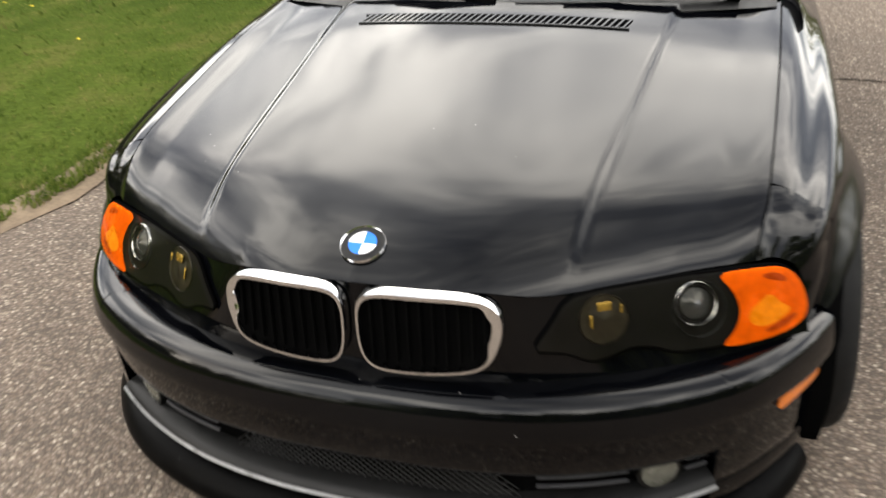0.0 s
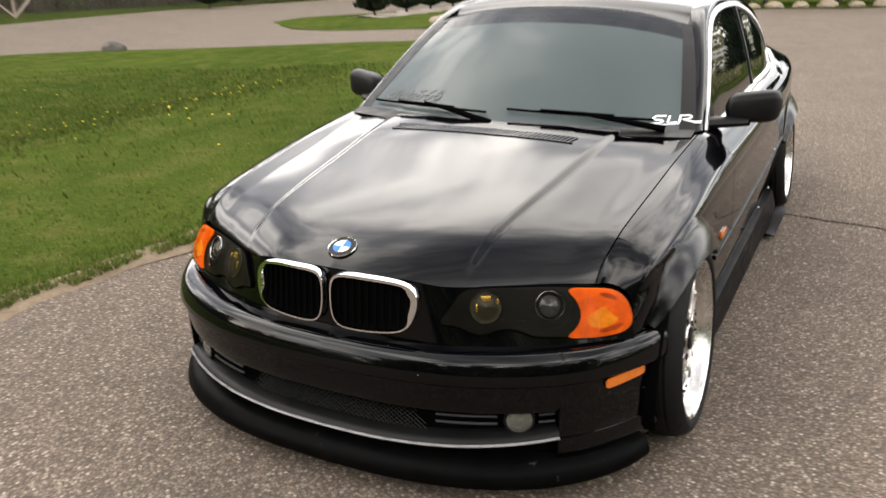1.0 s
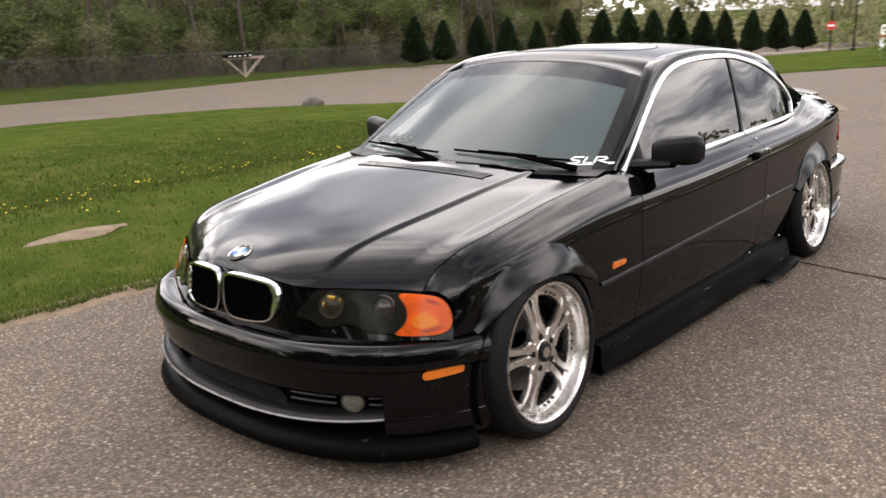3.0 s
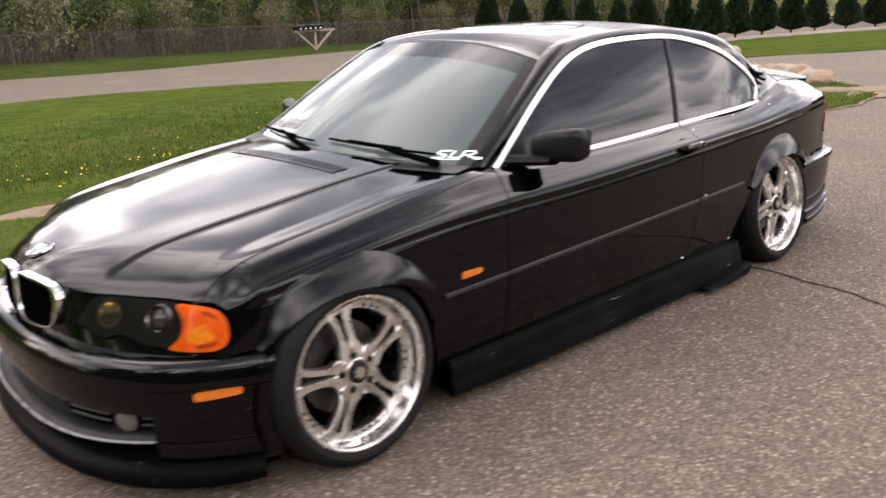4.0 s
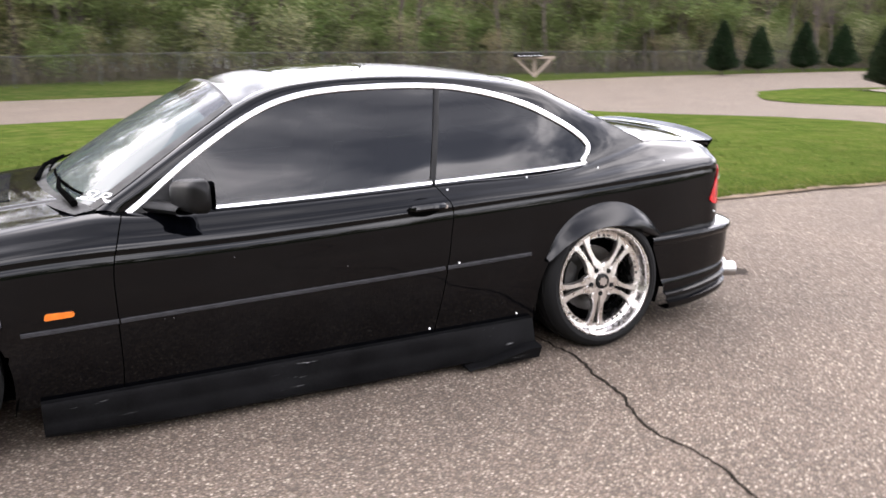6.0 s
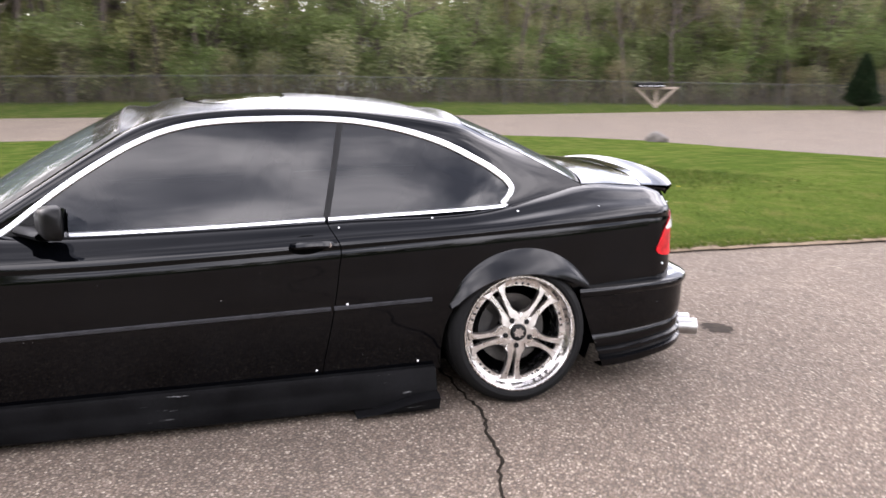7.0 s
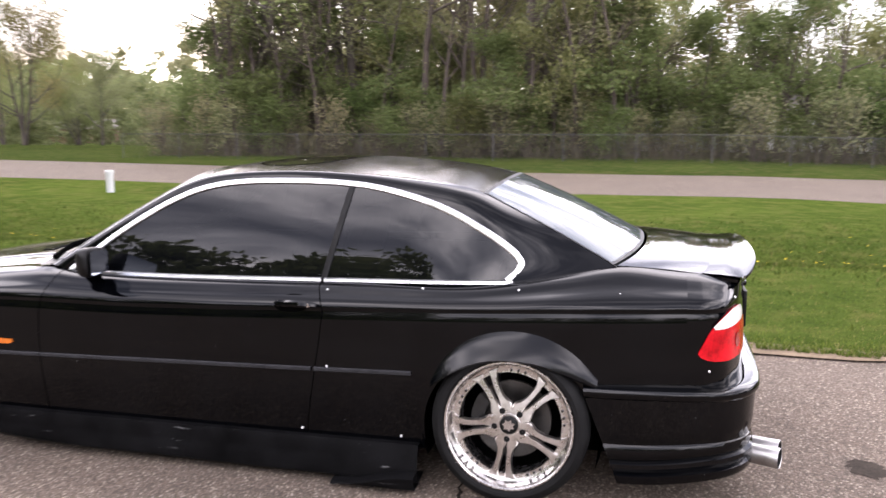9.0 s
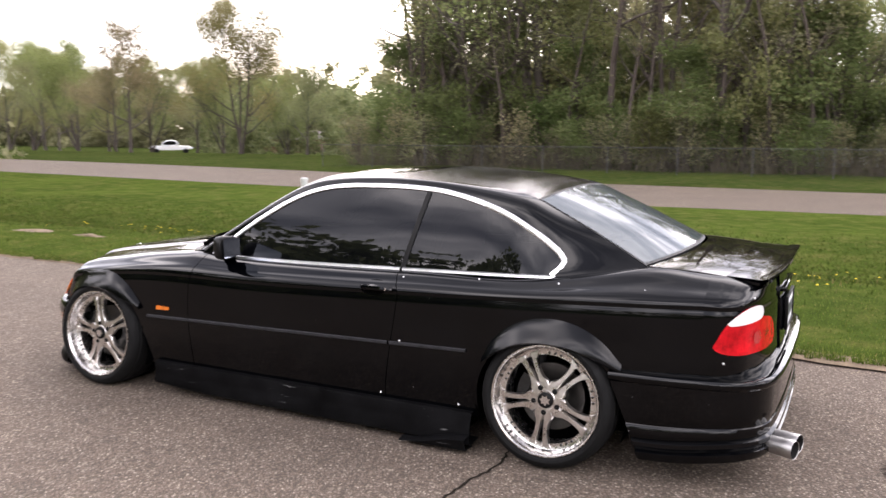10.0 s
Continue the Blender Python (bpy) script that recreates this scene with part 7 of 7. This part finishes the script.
for i in range(60):
    y = 29.0 + 32 * i / 59
    x = float(np.interp(y, [p[1] for p in bed_line], [p[0] for p in bed_line]))
    rows.append([(x - 1.1 + 0.2 * math.sin(i), y, lie(x, y) + 0.01), (x, y, lie(x, y) + 0.07), (x + 1.2 + 0.2 * math.cos(i * 1.7), y, lie(x, y) + 0.01)])
structure(part("planting_bed", sheet(rows, out=(-19, 45, -9)), MULCH), "pale gravel bed under the row of evergreens")


# ---- fence, mailboxes and other far things ----
GALV = plain("galvanised_steel", (0.06, 0.0585, 0.0555), 0.85, 0.0, vary=0.2)
TIMBER = plain("weathered_timber", (0.255, 0.2025, 0.1575), 0.85, vary=0.3, scale=6, bump=0.3, stretch=(1, 6, 6))
FENCE_X, FENCE_Y0, FENCE_Y1, FENCE_H = -31.9, -21.2, 42.0, 1.14
fence = thing("chain_link_fence", "grey chain-link fence with round posts along the wood's edge", "fence")
y = FENCE_Y0
while y <= FENCE_Y1:
    z = lie(FENCE_X, y)
    bm = tube([(FENCE_X, y, z - 0.15), (FENCE_X, y, z + FENCE_H + 0.02), (FENCE_X, y, z + FENCE_H + 0.06)], [0.019, 0.019, 0.008], 8)
    part("fence_post", bm, GALV, fence)
    y += 3.0
part("top_rail", tube([(FENCE_X, t, lie(FENCE_X, t) + FENCE_H) for t in np.arange(FENCE_Y0, FENCE_Y1 + 0.1, 1.5)], 0.015, 6), GALV, fence)
verts, faces = [], []
step = 0.13
for i in range(int((FENCE_Y1 - FENCE_Y0) / step)):
    for way in (1, -1):
        y0 = FENCE_Y0 + i * step
        y1 = min(max(y0 + way * FENCE_H * 0.9, FENCE_Y0), FENCE_Y1)
        z0, z1 = lie(FENCE_X, y0) + 0.02, lie(FENCE_X, y0) + 0.02 + (FENCE_H - 0.03) * abs(y1 - y0) / (FENCE_H * 0.9)
        k, w = len(verts), 0.0028
        verts += [(FENCE_X, y0, z0), (FENCE_X, y1, z1), (FENCE_X + w, y1 + w * 2, z1), (FENCE_X + w, y0 + w * 2, z0)]
        faces.append((k, k + 1, k + 2, k + 3))
net = new("wire_mesh", mesh_from("wire_mesh", verts, faces, GALV))
net.parent = fence

boxes = thing("mailbox_stand", "row of black mailboxes on a V-shaped timber stand by the road", "mailbox stand")
mx, my, mz = -31.0, 21.9, lie(-31.0, 21.9)


def beam(name, a, b, w, owner, mat):
    a, b = Vector(a), Vector(b)
    d = (b - a).normalized()
    s = d.cross(Vector((1, 0, 0))).normalized() * w
    f = Vector((w, 0, 0))
    bm = bmesh.new()
    r0 = [bm.verts.new(a + i * s + j * f) for i, j in ((-1, -1), (1, -1), (1, 1), (-1, 1))]
    r1 = [bm.verts.new(b + i * s + j * f) for i, j in ((-1, -1), (1, -1), (1, 1), (-1, 1))]
    for k in range(4):
        bm.faces.new((r0[k], r0[(k + 1) % 4], r1[(k + 1) % 4], r1[k]))
    bm.faces.new(r0[::-1])
    bm.faces.new(r1)
    return part(name, bm, mat, owner, smooth=False)


beam("post", (mx, my, mz - 0.2), (mx, my, mz + 0.86), 0.05, boxes, TIMBER)
beam("brace", (mx, my, mz + 0.02), (mx, my - 0.98, mz + 0.84), 0.045, boxes, TIMBER)
beam("brace", (mx, my, mz + 0.02), (mx, my + 0.98, mz + 0.84), 0.045, boxes, TIMBER)
beam("crossbeam", (mx, my - 1.1, mz + 0.88), (mx, my + 1.15, mz + 0.88), 0.05, boxes, TIMBER)
for i in range(5):
    yb = my - 0.93 + 0.275 * i
    rows = []
    for xo in (-0.26, 0.26):
        rows.append([(mx + xo, yb + 0.10 * math.cos(a), mz + 1.03 + 0.0 + (0.11 * math.sin(a) if math.sin(a) > 0 else -0.10)) for a in (math.pi * k / 10 - 0.001 for k in range(-1, 12))])
    bm = sheet(rows, close=True, out=(mx, yb, mz + 1.0))
    bmesh.ops.holes_fill(bm, edges=[e for e in bm.edges if e.is_boundary])
    mb = part("mailbox", bm, TRIM, boxes, "black metal mailbox")
    part("number_bar", box(mx + 0.261, mx + 0.264, yb - 0.05, yb + 0.05, mz + 0.97, mz + 1.02), WHITE, mb)

post = thing("marker_post", "short fat white plastic marker post in the lawn", "post", at=(-16.4, -11.1, lie(-16.4, -11.1)))
bm = lathe([(-0.1, 0.098), (0.50, 0.095), (0.54, 0.108), (0.61, 0.108), (0.63, 0.092), (0.63, 0.0005)], "z", 24)
part("post_body", bm, plain("white_plastic", (0.50, 0.51, 0.50), 0.45, vary=0.08), post)

SIGNRED = plain("sign_red", (0.45, 0.02, 0.02), 0.5, vary=0.1)
stop = thing("stop_sign", "red octagonal stop sign on a dark post", "sign", at=(-15.0, 55.0, lie(-15, 55)))
part("sign_post", tube([(0, 0, -0.2), (0, 0, 2.6)], 0.05, 6), TRIM, stop)
bm = bmesh.new()
o = [bm.verts.new((0.30 * math.cos(a), -0.06, 1.62 + 0.30 * math.sin(a))) for a in (math.pi / 8 + math.pi / 4 * k for k in range(8))]
q = [bm.verts.new((v.co.x, -0.045, v.co.z)) for v in o]
bm.faces.new(o)
bm.faces.new(q[::-1])
for k in range(8):
    bm.faces.new((o[k], q[k], q[(k + 1) % 8], o[(k + 1) % 8]))
part("sign_face", bm, SIGNRED, stop, smooth=False)
part("sign_bar", box(-0.2, 0.2, -0.064, -0.061, 1.56, 1.68), WHITE, stop, "plain white bar")
lamp_post = thing("lamp_post", "slim dark lamp post by the far drive", "post", at=(-13.6, 55, lie(-13.6, 55)))
part("pole", tube([(0, 0, -0.2), (0, 0, 3.6)], [0.07, 0.05], 8), TRIM, lamp_post)
part("foot", tube([(0, 0, -0.1), (0, 0, 0.15), (0, 0, 0.2)], [0.16, 0.16, 0.08], 10), TRIM, lamp_post)
hyd = thing("white_marker", "small white marker with a red band beyond the drive", "post", at=(-11.2, 52, lie(-11.2, 52)))
part("marker_body", tube([(0, 0, 0), (0, 0, 1.3), (0, 0, 1.42)], [0.14, 0.14, 0.05], 10), WHITE, hyd)
part("marker_band", tube([(0, 0, 0.7), (0, 0, 0.85)], 0.15, 10), SIGNRED, hyd)

# white pickup across the road
PICKUP = plain("white_car_paint", (0.72, 0.72, 0.72), 0.25, vary=0.06, coat=0.8)
pick = thing("pickup_truck", "white pickup truck parked beyond the road", "truck", at=(-76.0, -75.0, lie(-76, -75)))


def side_loft(outline, half, bm=None, taper=0.0):
    """A body with the given side outline (y, z), rounded off to both sides."""
    o = dense(outline, 0.12)
    rows = []
    c = o.mean(axis=0)
    for x, k in ((-half, 0.93), (-half + 0.06, 1.0), (half - 0.06, 1.0), (half, 0.93)):
        rows.append([(x, c[0] + (p[0] - c[0]) * k, c[1] + (p[1] - c[1]) * k) for p in o])
    b = sheet(rows, close=True, out=(0, c[0], c[1]))
    bmesh.ops.holes_fill(b, edges=[e for e in b.edges if e.is_boundary])
    return b


part("truck_body", side_loft([(-2.7, 0.5), (-2.7, 1.0), (-1.4, 1.08), (2.6, 1.05), (2.7, 0.5)], 0.95), PICKUP, pick)
cab = part("cab", side_loft([(-1.45, 1.0), (-0.75, 1.75), (0.75, 1.78), (1.0, 1.0)], 0.86), PICKUP, pick)
part("cab_window", side_loft([(-1.2, 1.12), (-0.72, 1.66), (0.66, 1.68), (0.82, 1.12)], 0.875), TINTED, cab)
for yw in (-1.75, 1.75):
    for xw in (-0.88, 0.88):
        bm = lathe([(-0.12, 0.2), (-0.12, 0.36), (0.12, 0.36), (0.12, 0.2), (0.10, 0.001)], "x", 20)
        bmesh.ops.translate(bm, verts=bm.verts, vec=(xw, yw, 0.36))
        part("wheel", bm, RUBBER, pick)
pick.rotation_euler = (0, 0, radians(44))
pick2 = thing("dark_car", "dark pickup truck parked beyond the road", "truck", at=(-80.5, -62.0, lie(-80, -62)))
part("truck_body", side_loft([(-2.3, 0.4), (-2.3, 0.85), (-1.2, 0.98), (2.2, 0.95), (2.3, 0.4)], 0.88), plain("maroon_paint", (0.10, 0.03, 0.025), 0.3, coat=0.8), pick2)
part("cab", side_loft([(-1.2, 0.9), (-0.5, 1.4), (1.1, 1.42), (1.8, 0.9)], 0.78), TINTED, pick2)
pick2.rotation_euler = (0, 0, radians(44))

BRICK = plain("brown_brick", (0.17, 0.10, 0.075), 0.9, vary=0.3, scale=6, bump=0.3)
SHINGLE = plain("grey_shingles", (0.085, 0.072, 0.062), 0.9, vary=0.25, scale=8, bump=0.4)
SIDING = plain("white_siding", (0.62, 0.63, 0.62), 0.6, vary=0.1, scale=3, bump=0.2, stretch=(1, 1, 12))


def house(name, x, y, turn, length, depth, wall_h, roof_h, wall_mat, label):
    h = thing(name, label, "house", at=(x, y, lie(x, y)))
    h.rotation_euler = (0, 0, radians(turn))
    a, b = depth / 2, length / 2
    bm = box(-a, a, -b, b, -0.3, wall_h)
    wall = part("house_wall", bm, wall_mat, h, smooth=False)
    bm = bmesh.new()
    e = 0.45
    p = [bm.verts.new(v) for v in ((-a - e, -b - e, wall_h - 0.15), (a + e, -b - e, wall_h - 0.15), (a + e, b + e, wall_h - 0.15), (-a - e, b + e, wall_h - 0.15), (0, -b - e, wall_h + roof_h), (0, b + e, wall_h + roof_h))]
    for f in ((0, 4, 5, 3), (1, 2, 5, 4), (0, 1, 4), (2, 3, 5), (0, 3, 2, 1)):
        bm.faces.new([p[i] for i in f])
    part("house_roof", bm, SHINGLE, h, smooth=False)
    for k in range(3):
        yk = -b + length * (k + 0.5) / 3
        win = part("house_window", box(a - 0.02, a + 0.06, yk - 0.55, yk + 0.55, 0.9, wall_h - 0.45, 0.02), wall_mat, h)
        part("window_pane", box(a + 0.05, a + 0.075, yk - 0.46, yk + 0.46, 1.0, wall_h - 0.55), TINTED, win)
    return h


house("brick_house", -92.0, -67.0, 38, 7, 6, 1.9, 1.0, BRICK, "low brown brick house beyond the roadside trees")
house("white_house", -47.5, 5.0, 0, 7, 7, 2.2, 1.7, SIDING, "white-sided house half hidden behind the wood")
house("white_house", -50.0, 13.2, 0, 5, 6, 2.4, 1.6, SIDING, "white-sided house half hidden behind the wood")
